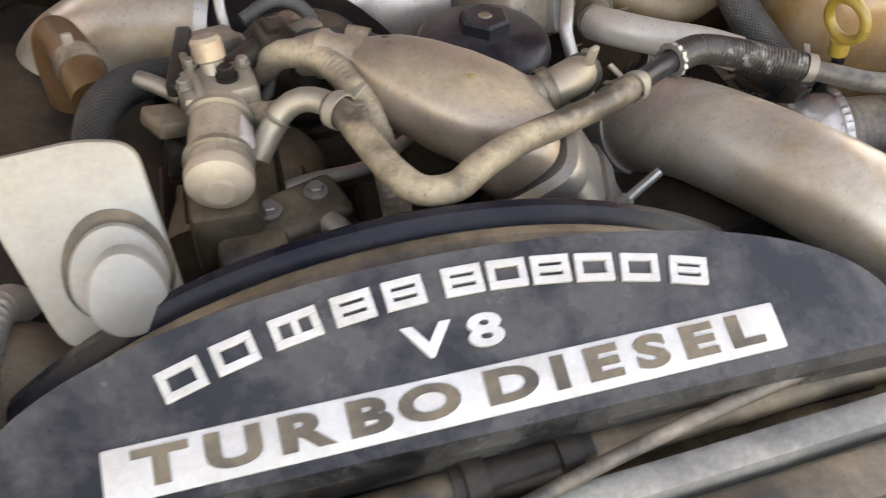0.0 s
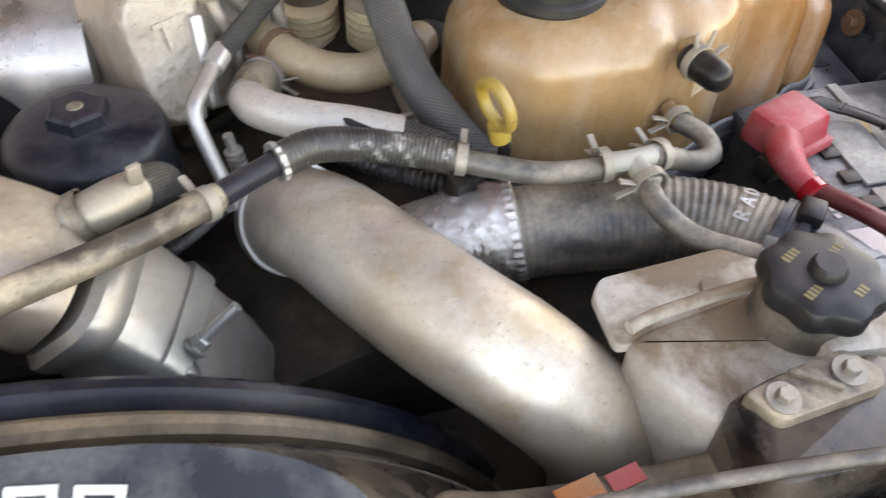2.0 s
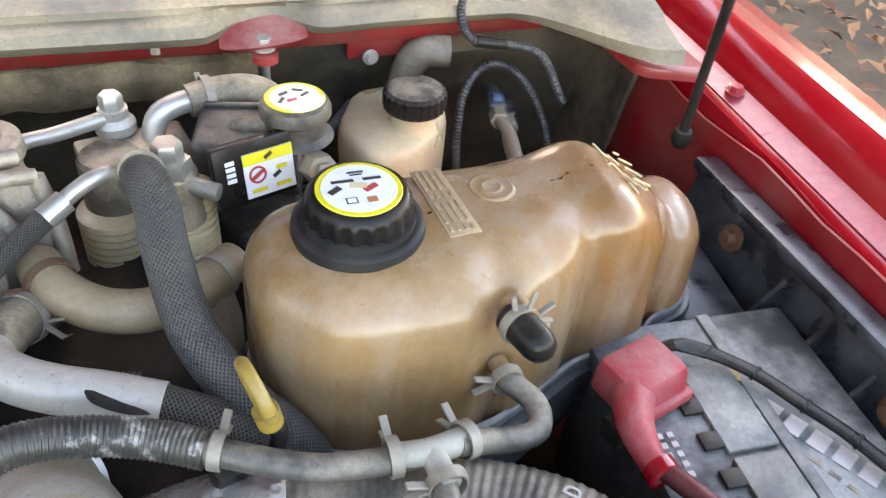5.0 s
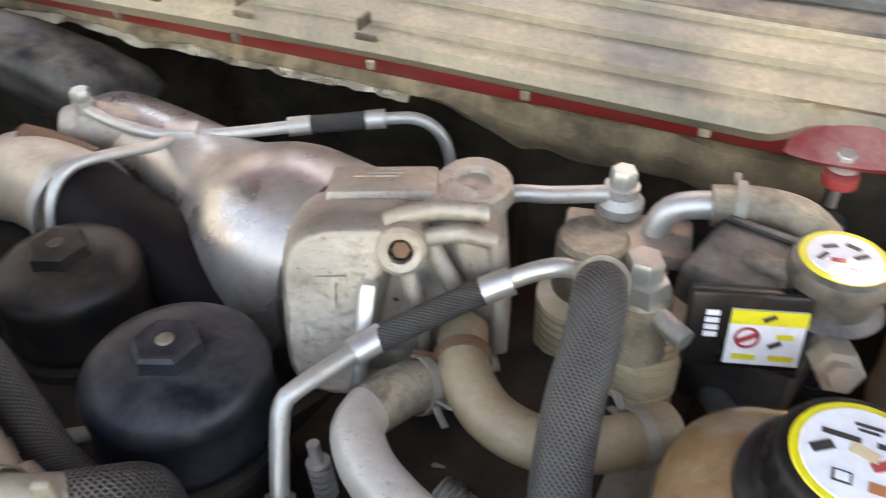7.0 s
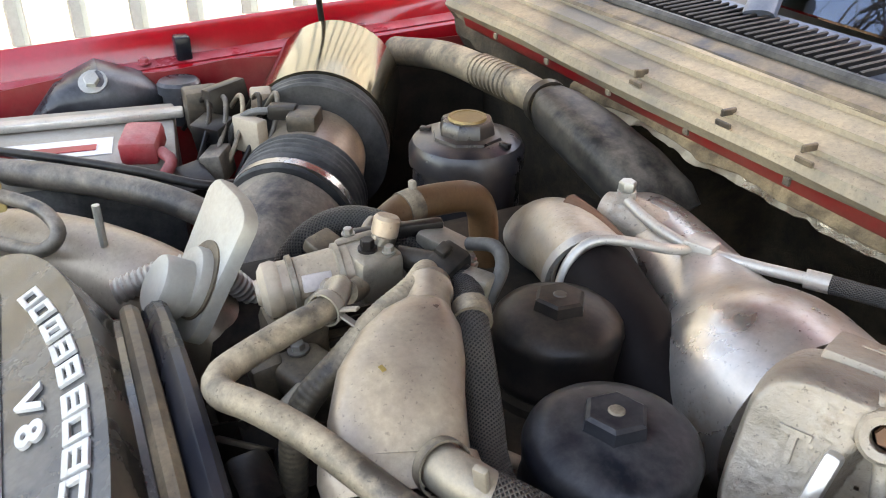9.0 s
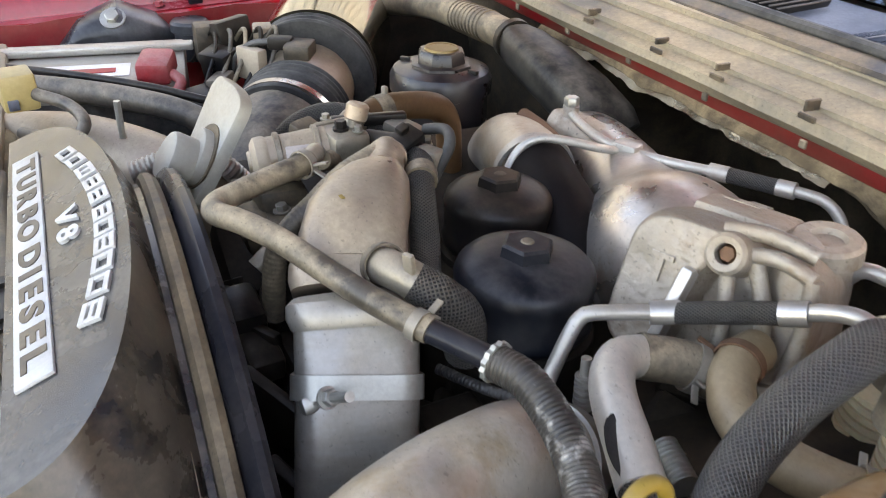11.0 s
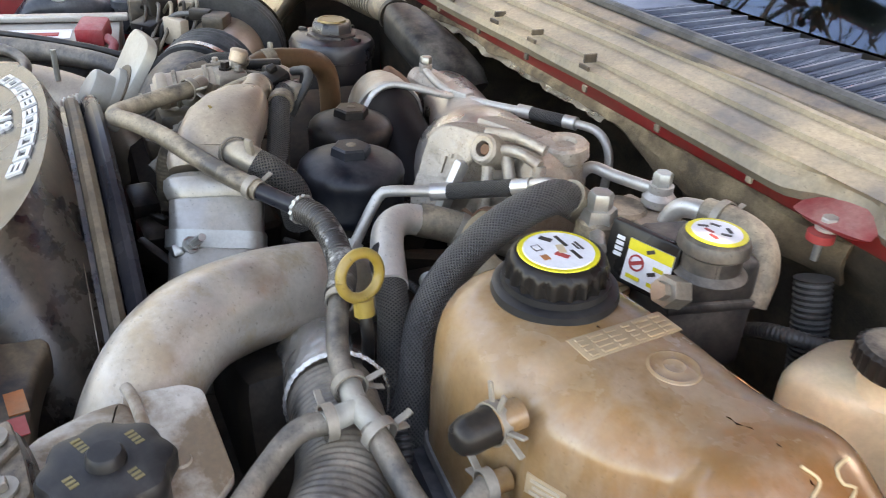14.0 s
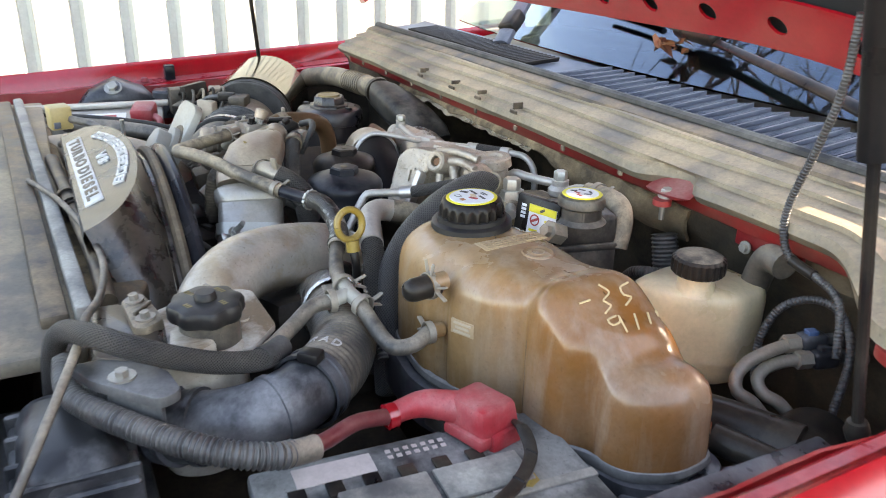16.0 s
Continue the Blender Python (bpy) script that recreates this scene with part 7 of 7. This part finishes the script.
part("side_plate", rbox(0.006, 0.060, 0.026, 0.002, pose(-0.004, 0.500, 1.182, 0, 14, 10)), "cast_dull", va)
part("nozzle", tube([(-0.012, 0.500, 1.176), (-0.030, 0.512, 1.182), (-0.040, 0.520, 1.182)], 0.0065, 14), "cast_dull", va)
part("ring", lathe([(0.0215, -0.003), (0.0240, -0.002), (0.0240, 0.002), (0.0215, 0.003)], frame_of((-0.1, -1, -0.08), (0.0075, 0.432, 1.167)), 32), "cast_dull", va)
part("ring", lathe([(0.0215, -0.003), (0.0245, -0.002), (0.0245, 0.002), (0.0215, 0.003)], frame_of((-0.1, -1, -0.08), (0.0115, 0.470, 1.171)), 32), "cast_dull", va)
for p in ((-0.008, 0.486, 1.193), (0.034, 0.506, 1.193), (-0.002, 0.512, 1.193)):
    part("screw", hex_head(bmesh.new(), p, (0, 0, 1), 0.0042, 0.006), "bolt", va)
part("fitting", tube([(0.026, 0.488, 1.168), (0.042, 0.474, 1.170), (0.055, 0.462, 1.178)], 0.0095, 16), "rubber_tan", va)
part("bolt", hex_head(bmesh.new(), (0.022, 0.492, 1.192), (0, 0, 1), 0.006, 0.010), "black_clean", va)
part("bracket", rbox(0.012, 0.10, 0.03, 0.003, pose(-0.028, 0.50, 1.150, 0, 10, 8)), "black", va)
part("rail", tube([(0.02, 0.52, 1.178), (0.055, 0.548, 1.180), (0.085, 0.560, 1.176)], 0.010, 16), "black", va)
part("rail_end", rbox(0.026, 0.018, 0.020, 0.003, pose(0.086, 0.560, 1.178, 0, 0, 30)), "cast_dull", va)
part("plug", rbox(0.022, 0.030, 0.030, 0.005, pose(0.086, 0.528, 1.170, 0, 20, 30)), "black", va)
part("lower_mount", rbox(0.05, 0.05, 0.06, 0.008, pose(0.005, 0.43, 1.11)), "brown_rubber", va)

hose("fuel_return_hose", [(0.062, 0.556, 1.172), (0.090, 0.548, 1.176), (0.118, 0.537, 1.178), (0.140, 0.528, 1.174), (0.165, 0.520, 1.162), (0.192, 0.511, 1.146), (0.220, 0.500, 1.136), (0.250, 0.492, 1.134), (0.276, 0.488, 1.140)], 0.0130, "braid_dark", "black braided hose between filter cap and intake")
ms = thing("pressure_sensor", "dusty pressure sensor with a black plug and loop hose", "sensor", at=(0.03, 0.56, 1.16))
part("body", rbox(0.046, 0.028, 0.020, 0.004, pose(0.012, 0.566, 1.174, 0, 8, 30), None, 2), "cast_dull", ms)
part("flange", rbox(0.062, 0.020, 0.006, 0.002, pose(0.010, 0.566, 1.164, 0, 8, 30)), "cast_dull", ms)
for k in (-1, 1):
    part("screw", hex_head(bmesh.new(), (0.010 + 0.024 * k, 0.566 + 0.014 * k, 1.168), (0, 0, 1), 0.0042, 0.006), "bolt", ms)
part("plug", rbox(0.026, 0.030, 0.034, 0.004, pose(0.058, 0.548, 1.180, 20, 12, 25), None, 2), "black", ms, "black electrical plug")
part("plug_latch", rbox(0.010, 0.012, 0.008, 0.002, pose(0.060, 0.542, 1.200, 20, 12, 25)), "black", ms)
part("loop_hose", tube([(0.040, 0.575, 1.188), (0.066, 0.585, 1.196), (0.088, 0.580, 1.190), (0.096, 0.566, 1.172), (0.094, 0.556, 1.150)], 0.0058, 12), "rubber_dark", ms)
part("link_bar", rbox(0.012, 0.080, 0.012, 0.003, pose(-0.010, 0.532, 1.186, 0, 0, -8)), "black", ms)
part("wire", tube([(0.058, 0.545, 1.165), (0.050, 0.530, 1.150), (0.030, 0.520, 1.130), (0.0, 0.515, 1.10)], 0.0045, 10), "convolute", ms)
el = thing("crossover_elbow", "dusty rubber elbow with a torn mesh end", "hose", at=(0.28, 0.46, 1.15))
part("rubber", tube([(0.238, 0.452, 1.168), (0.256, 0.452, 1.175), (0.272, 0.458, 1.177), (0.284, 0.468, 1.172)], 0.0145, 22), "cast_dull", el)
part("mesh_end", tube([(0.280, 0.464, 1.174, 0.0150), (0.291, 0.480, 1.163, 0.0165), (0.292, 0.498, 1.140, 0.0180), (0.283, 0.508, 1.10, 0.0175)], None, 24), "braid_dark", el, "frayed dark mesh end")
part("collar", lathe([(0.0165, -0.004), (0.018, -0.004), (0.018, 0.004), (0.0165, 0.004)], frame_of((0.9, 0.1, 0.3), (0.250, 0.4515, 1.173)), 24), "rubber_tan", el)
part("tab", rbox(0.009, 0.005, 0.018, 0.0015, pose(0.285, 0.458, 1.193, 10, 0, 30)), "clamp", el)
hose("hose_clip_band", [(0.116, 0.5385, 1.178), (0.123, 0.5355, 1.178), (0.130, 0.5325, 1.177)], 0.0155, "rubber_tan", "tan clip on the braided hose", "clip")

orr = thing("oil_fill_housing", "dusty black round housing with a hexagonal cap", "oil filler", at=(-0.282, 0.737, 0.95))
om = Matrix.Translation((-0.282, 0.737, 1.168))
part("body", lathe([(0, -0.024), (0.056, -0.025), (0.068, -0.029), (0.073, -0.038), (0.073, -0.058), (0.068, -0.060), (0.069, -0.12), (0.058, -0.20)], om, 48), "filler_dust", orr)
part("cap", lathe([(0, -0.002), (0.031, -0.002), (0.034, -0.006), (0.036, -0.019), (0.044, -0.021), (0.045, -0.026)], om, 8), "filler_dust", orr)
part("emblem", lathe([(0, 0.0002), (0.019, 0.0002), (0.020, 0.0012), (0.0235, 0.0012), (0.0245, -0.002)], om, 28), "filler_emblem", orr, "dusty round emblem")
for a in (0.5, 2.2, 3.9):
    part("lug", rbox(0.014, 0.008, 0.006, 0.001, om @ pose(0.056 * math.cos(a), 0.056 * math.sin(a), -0.024, 0, 0, math.degrees(a))), "black", orr)

af = thing("air_filter", "polished air filter can with black rubber boots", "air filter", at=(-0.55, 0.68, 0.95))
part("elbow", tube([(-0.215, 0.43, 0.93, 0.060), (-0.235, 0.445, 0.99, 0.068), (-0.275, 0.475, 1.030, 0.076), (-0.325, 0.515, 1.045, 0.080)], None, 40), "rubber", af)
part("boot", tube([(-0.320, 0.511, 1.045), (-0.355, 0.532, 1.050), (-0.395, 0.555, 1.053)], 0.082, 40, ridge=(0.012, 0.006)), "rubber_dark", af, "black ribbed boot")
part("ring", lathe([(0.080, -0.006), (0.087, -0.006), (0.087, 0.006), (0.080, 0.006)], frame_of((-0.8, 0.55, 0.1), (-0.332, 0.520, 1.046)), 44), "steel", af, "steel clamp ring")
part("sensor_tube", tube([(-0.39, 0.552, 1.053), (-0.44, 0.578, 1.058), (-0.50, 0.605, 1.062)], 0.072, 36), "beige", af, "dusty brown sensor tube")
part("sensor", rbox(0.05, 0.04, 0.025, 0.005, pose(-0.44, 0.575, 1.136, 0, 0, -30)), "brown_rubber", af)
part("sensor_plug", rbox(0.022, 0.038, 0.020, 0.004, pose(-0.462, 0.552, 1.143, 0, 0, -30)), "black", af, "black sensor plug")
part("sensor_lead", tube([(-0.472, 0.538, 1.143), (-0.487, 0.512, 1.138), (-0.50, 0.49, 1.115), (-0.50, 0.48, 1.08)], 0.005, 10), "convolute", af)
part("flange", tube([(-0.49, 0.600, 1.062), (-0.535, 0.622, 1.066)], 0.102, 44, ridge=(0.014, 0.006)), "rubber_dark", af, "black rubber flange")
part("can", tube([(-0.53, 0.620, 1.066), (-0.63, 0.668, 1.074), (-0.74, 0.72, 1.08)], 0.108, 48), "chrome", af, "polished steel can")
bh = thing("brown_coolant_hose", "tan-brown rubber coolant hose with a collar", "hose", at=(-0.12, 0.68, 1.03))
part("rubber", tube([(-0.078, 0.546, 1.156), (-0.086, 0.572, 1.165), (-0.098, 0.612, 1.161), (-0.112, 0.652, 1.150), (-0.122, 0.672, 1.130), (-0.126, 0.680, 1.095), (-0.126, 0.682, 1.02)], 0.0165, 24), "brown_hose", bh)
part("collar", tube([(-0.084, 0.566, 1.164), (-0.089, 0.583, 1.165)], 0.0180, 24), "rubber_tan", bh, "dusty tan collar")
part("clip", rbox(0.008, 0.006, 0.014, 0.002, pose(-0.090, 0.580, 1.184, 0, 0, 20)), "clamp", bh)
hose("arched_braid_hose", [(-0.085, 0.430, 1.04), (-0.082, 0.442, 1.110), (-0.077, 0.462, 1.152), (-0.070, 0.495, 1.172), (-0.050, 0.525, 1.174), (-0.012, 0.540, 1.168), (0.02, 0.548, 1.150)], 0.0145, "braid_dark", "arched black braided hose")

bp = thing("heater_pipe", "dusty grey pipe along the cowl with a black scoop", "pipe", at=(-0.4, 0.86, 1.1))
part("pipe", tube([(-0.76, 0.838, 1.118), (-0.60, 0.852, 1.148), (-0.48, 0.856, 1.158), (-0.37, 0.860, 1.164), (-0.28, 0.862, 1.162)], 0.0240, 24), "rubber_tan", bp)
part("scoop", loft([((-0.292, 0.862, 1.163), 0.052, 0.052), ((-0.27, 0.862, 1.160), 0.070, 0.056), ((-0.20, 0.868, 1.146), 0.082, 0.064), ((-0.13, 0.878, 1.125), 0.088, 0.066), ((-0.085, 0.886, 1.105), 0.088, 0.064), ((-0.070, 0.89, 1.09), 0.080, 0.058)], (0, 1, 0), 30, 3.4), "scoop", bp, "dusty black plastic scoop")
for k in range(9):
    part("ridge", lathe([(0.0238, -0.002), (0.0262, 0), (0.0238, 0.002)], frame_of((1, 0.04, 0.06), (-0.47 + 0.012 * k, 0.8565 + 0.0004 * k, 1.1585 + 0.0006 * k)), 20), "brown_rubber", bp)
part("bead", lathe([(0.026, -0.006), (0.031, -0.006), (0.031, 0.006), (0.026, 0.006)], frame_of((1, -0.05, -0.1), (-0.300, 0.862, 1.163)), 28), "black", bp)

cp2 = thing("cold_charge_pipe", "dusty cream charge pipe on the passenger side", "pipe", at=(-0.3, 0.25, 1.0))
part("tube", tube([(-0.50, 0.06, 1.00), (-0.42, 0.13, 1.045), (-0.33, 0.22, 1.075), (-0.24, 0.30, 1.080), (-0.17, 0.36, 1.06), (-0.13, 0.40, 1.0)], 0.045, 32), "beige", cp2)
part("stud", tube([(-0.215, 0.300, 1.12), (-0.215, 0.300, 1.165)], 0.004, 8), "zinc", cp2)

pb = thing("battery", "grey battery with a red terminal cover on the passenger side", "battery", at=(-0.62, 0.30, 0.9))
pm = pose(-0.60, 0.275, 1.0, 0, 0, -8)
part("case", rbox(0.22, 0.30, 0.16, 0.006, pm), "battery", pb)
part("lid", rbox(0.222, 0.302, 0.03, 0.005, pm @ Matrix.Translation((0, 0, 0.085))), "grey_disc", pb, "pale grey lid")
part("hold_down", rbox(0.024, 0.33, 0.012, 0.003, pm @ Matrix.Translation((-0.04, 0, 0.108))), "line", pb, "steel hold-down bar")
part("label", rbox(0.06, 0.20, 0.001, 0, pm @ Matrix.Translation((0.05, -0.03, 0.1012))), "label_white", pb, "white battery label")
part("label_bar", rbox(0.02, 0.16, 0.001, 0, pm @ Matrix.Translation((0.055, -0.03, 0.1025))), "label_red", pb)
pt = thing("terminal_cover", "faded red terminal cover on the passenger battery", "terminal cover", at=(-0.5, 0.37, 1.1))
part("boot", rbox(0.06, 0.05, 0.035, 0.008, pose(-0.495, 0.372, 1.115, 0, 10, -20), None, 2), "red_boot", pt)
part("loop", tube([(-0.47, 0.39, 1.11), (-0.455, 0.40, 1.10), (-0.45, 0.385, 1.08)], 0.008, 12), "red_boot", pt)
hose("passenger_cable", [(-0.62, 0.10, 1.08), (-0.50, 0.22, 1.098), (-0.40, 0.33, 1.10), (-0.33, 0.40, 1.09), (-0.30, 0.45, 1.05)], 0.017, "rubber", "dusty grey cable sheath beside the battery", "cable")
hose("passenger_cable_thin", [(-0.60, 0.16, 1.105), (-0.50, 0.26, 1.112), (-0.41, 0.355, 1.112), (-0.36, 0.43, 1.10), (-0.38, 0.50, 1.09)], 0.006, "black", "thin black cable beside the battery", "cable")
fb = thing("relay_block", "yellowed plastic relay block with a bracket", "relay", at=(-0.40, 0.12, 1.1))
part("block", rbox(0.045, 0.04, 0.045, 0.004, pose(-0.318, 0.195, 1.158, 0, 0, 10)), "relay", fb)
part("window", rbox(0.012, 0.012, 0.012, 0.001, pose(-0.296, 0.189, 1.146, 0, 0, 10)), "grille", fb)
part("bracket", tube([(-0.30, 0.215, 1.155), (-0.26, 0.250, 1.150), (-0.225, 0.262, 1.138), (-0.235, 0.240, 1.118), (-0.31, 0.19, 1.105)], 0.0075, 12), "rubber", fb)
tw = thing("strut_tower", "dusty black tower cover with a painted sky tint and a bolt", "tower cover", at=(-0.78, 0.33, 1.0))
part("dome", loft([((-0.80, 0.24, 1.06), 0.02, 0.02), ((-0.80, 0.29, 1.085), 0.11, 0.07), ((-0.80, 0.345, 1.095), 0.13, 0.10), ((-0.80, 0.40, 1.085), 0.11, 0.07), ((-0.80, 0.45, 1.06), 0.02, 0.02)], (1, 0, 0), 28, 2.5), "sky_tint_dust", tw)
part("bolt", hex_head(bmesh.new(), (-0.755, 0.335, 1.125), (0.6, -0.2, 0.8), 0.012, 0.012, 1.8), "zinc", tw)
single("filler_cap", lathe([(0, 0.01), (0.030, 0.009), (0.034, 0.004), (0.034, -0.01), (0.028, -0.012), (0.028, -0.06)], Matrix.Translation((-0.755, 0.46, 1.105)), 32), "sky_tint_dust", "dusty round filler cap with a painted sky tint", "cap")
fz = thing("fuse_box", "cluttered dark connectors beside the air filter", "connector block", at=(-0.55, 0.48, 1.05))
for i, (x, y, z, sx, sy, sz, mt) in enumerate(((-0.60, 0.47, 1.115, 0.04, 0.05, 0.06, "brown_rubber"), (-0.56, 0.50, 1.125, 0.025, 0.06, 0.07, "black"), (-0.52, 0.47, 1.10, 0.05, 0.04, 0.05, "black"), (-0.47, 0.46, 1.08, 0.03, 0.05, 0.04, "rubber"), (-0.53, 0.54, 1.13, 0.03, 0.03, 0.05, "beige"), (-0.44, 0.42, 1.06, 0.05, 0.06, 0.05, "black"), (-0.48, 0.51, 1.11, 0.02, 0.05, 0.05, "tank_seam"))):
    part("connector", rbox(sx, sy, sz, 0.004, pose(x, y, z, 6 * (i % 3), -8 * (i % 2), 20 * i)), mt, fz)
for i in range(5):
    y = 0.44 + 0.02 * i
    part("wire", tube([(-0.62 + 0.02 * i, y, 1.08), (-0.57 + 0.02 * i, y + 0.03, 1.14 + 0.005 * i), (-0.51 + 0.01 * i, y + 0.02, 1.12), (-0.46, y - 0.02, 1.06)], 0.0035, 8), ("black", "rubber", "rubber_tan")[i % 3], fz)

# dark parts in the gap between shroud and engine
fan = thing("cooling_fan", "black plastic cooling fan blades behind the shroud", "fan", at=(0.13, 0.36, 0.86))
for k in range(9):
    a = math.radians(-72 + 18 * k)
    m = Matrix.Translation((SX, 0.368, SZ)) @ Matrix.Rotation(a, 4, "Y")
    part("blade", rbox(0.070, 0.012, 0.16, 0.004, m @ Matrix.Translation((0, 0, 0.195)) @ Matrix.Rotation(0.55, 4, "Z")), "black", fan)
part("hub", lathe([(0, 0.03), (0.09, 0.03), (0.11, 0.0), (0.11, -0.03), (0, -0.03)], frame_of((0, -1, 0), (SX, 0.368, SZ)), 36), "black", fan)
for x, y, z in ((0.285, 0.405, 1.06), (0.325, 0.41, 1.03), (0.30, 0.365, 1.075), (0.34, 0.37, 1.05)):
    single("pulley_bracket", rbox(0.05, 0.035, 0.03, 0.008, pose(x - 0.19, y + 0.0, z - 0.01, 0, 12, 5)), "black", "black bracket beside the fan", "bracket", "fan brackets")
al = thing("alternator", "grimy dark alternator housing deep beside the shroud", "alternator", at=(-0.05, 0.50, 1.0))
part("body", tube([(0.00, 0.43, 1.045), (0.02, 0.50, 1.045), (0.03, 0.56, 1.04)], 0.065, 36), "brown_rubber", al)
part("lug", rbox(0.05, 0.03, 0.04, 0.008, pose(0.02, 0.40, 1.10, 10, 0, 0)), "brown_rubber", al)
for a in range(6):
    part("fin", rbox(0.004, 0.09, 0.012, 0.001, Matrix.Translation((0.012, 0.49, 1.045)) @ Matrix.Rotation(-0.9 + 0.36 * a, 4, "Y") @ Matrix.Translation((0, 0, 0.066))), "deep", al)
hose("ac_line", [(-0.155, 0.30, 1.10), (-0.150, 0.36, 1.115), (-0.145, 0.40, 1.10), (-0.15, 0.45, 1.03)], 0.012, "line", "ribbed pale line beside the shroud", "pipe", ridge=(0.006, 0.002))
hose("thin_wire_loom", [(0.60, 0.50, 1.02), (0.56, 0.51, 1.06), (0.50, 0.53, 1.07), (0.44, 0.58, 1.07), (0.42, 0.62, 1.06)], 0.008, "convolute", "ribbed black wiring loom below the pipes", "wiring", ridge=(0.006, 0.002), seg=10)
single("small_coil", tube([(0.420, 0.600, 1.085), (0.455, 0.592, 1.082)], 0.010, 14, ridge=(0.004, 0.002)), "zinc", "small ribbed steel fitting", "fitting")
single("side_clip_box", rbox(0.022, 0.016, 0.035, 0.003, pose(0.508, 0.485, 1.10, 10, 0, 20)), "black", "small black clip below the coolant hose", "clip")
single("motor_block", rbox(0.09, 0.07, 0.09, 0.01, pose(0.44, 0.44, 0.99, 0, 0, 20)), "black", "dark housing below the charge pipe", "housing")

# small wiring and fittings among the pipes
hose("sensor_wire", [(0.250, 0.500, 1.060), (0.300, 0.520, 1.070), (0.350, 0.560, 1.072), (0.400, 0.590, 1.068), (0.455, 0.600, 1.060)], 0.0045, "convolute", "thin ribbed wire below the pipes", "wire", ridge=(0.004, 0.0008), seg=10)
hose("lower_fuel_line", [(-0.10, 0.43, 1.06), (-0.02, 0.46, 1.085), (0.06, 0.48, 1.095), (0.12, 0.50, 1.085), (0.17, 0.56, 1.06)], 0.006, "line", "dusty steel fuel line deep beside the filter", "fuel line")
hose("drain_hose", [(0.57, 0.63, 1.03), (0.575, 0.68, 1.07), (0.57, 0.73, 1.08), (0.55, 0.78, 1.06)], 0.010, "rubber_dark", "dark rubber hose below the reservoir")
hose("rear_loom", [(0.56, 0.90, 1.04), (0.61, 0.88, 1.075), (0.66, 0.90, 1.085), (0.70, 0.945, 1.09)], 0.008, "convolute", "ribbed black loom near the firewall", "wiring", ridge=(0.005, 0.001), seg=10)
fw = thing("fuel_manifold", "grimy cast manifold with bolts beside the valve", "manifold", at=(0.05, 0.46, 1.08))
part("body", rbox(0.075, 0.045, 0.030, 0.008, pose(0.055, 0.430, 1.105, 8, 0, 20), None, 3), "brown_rubber", fw)
part("stub", tube([(0.075, 0.418, 1.110), (0.085, 0.400, 1.105), (0.090, 0.385, 1.095)], 0.010, 16), "cast_dull", fw)
for p in ((0.035, 0.425, 1.121), (0.070, 0.438, 1.121)):
    part("bolt", hex_head(bmesh.new(), p, (0, -0.1, 1), 0.006, 0.008, 1.5), "bolt", fw)

# added near-black panel gives the gap below the pipes its shade
tagged(part("gap_dark_panel", rbox(0.42, 0.30, 0.012, 0.003, pose(0.60, 0.36, 0.93, 0, 4, 0)), "deep"), "dark panel added to blacken the gap below the pipes", "shield", kind="structure")

vc = thing("valve_cover", "grimy cast valve cover deep below the pipes", "valve cover", at=(0.46, 0.62, 0.98))
part("body", rbox(0.150, 0.300, 0.060, 0.016, pose(0.455, 0.590, 1.018, 0, -10, -4), None, 3), "cast_dull", vc)
for k in range(4):
    part("bolt", hex_head(bmesh.new(), (0.505 - 0.004 * k, 0.47 + 0.075 * k, 1.058), (0.15, 0, 1), 0.007, 0.010, 1.5), "bolt", vc)
for k in range(5):
    part("rib", rbox(0.130, 0.006, 0.008, 0.002, pose(0.455, 0.475 + 0.055 * k, 1.050, 0, -10, -4), None, 1), "cast_dull", vc)
b = bmesh.new()
rng2 = random.Random(3)
for _ in range(16):
    m = pose(0.262 + rng2.uniform(-0.035, 0.035), 1.20 + rng2.uniform(-0.015, 0.015), 1.315 + rng2.uniform(0, 0.02), rng2.uniform(-50, 50), rng2.uniform(-50, 50), rng2.uniform(0, 360))
    s = rng2.uniform(0.010, 0.020)
    b.faces.new([b.verts.new(m @ Vector(q)) for q in ((-s, 0, 0), (-s * 0.2, -s * 0.5, 0.004), (s, 0, 0), (-s * 0.2, s * 0.5, 0.004))])
single("leaf_debris", b, leaf_mat, "dry brown leaves caught under the wiper", "leaves", kind="stuff", smooth=0)
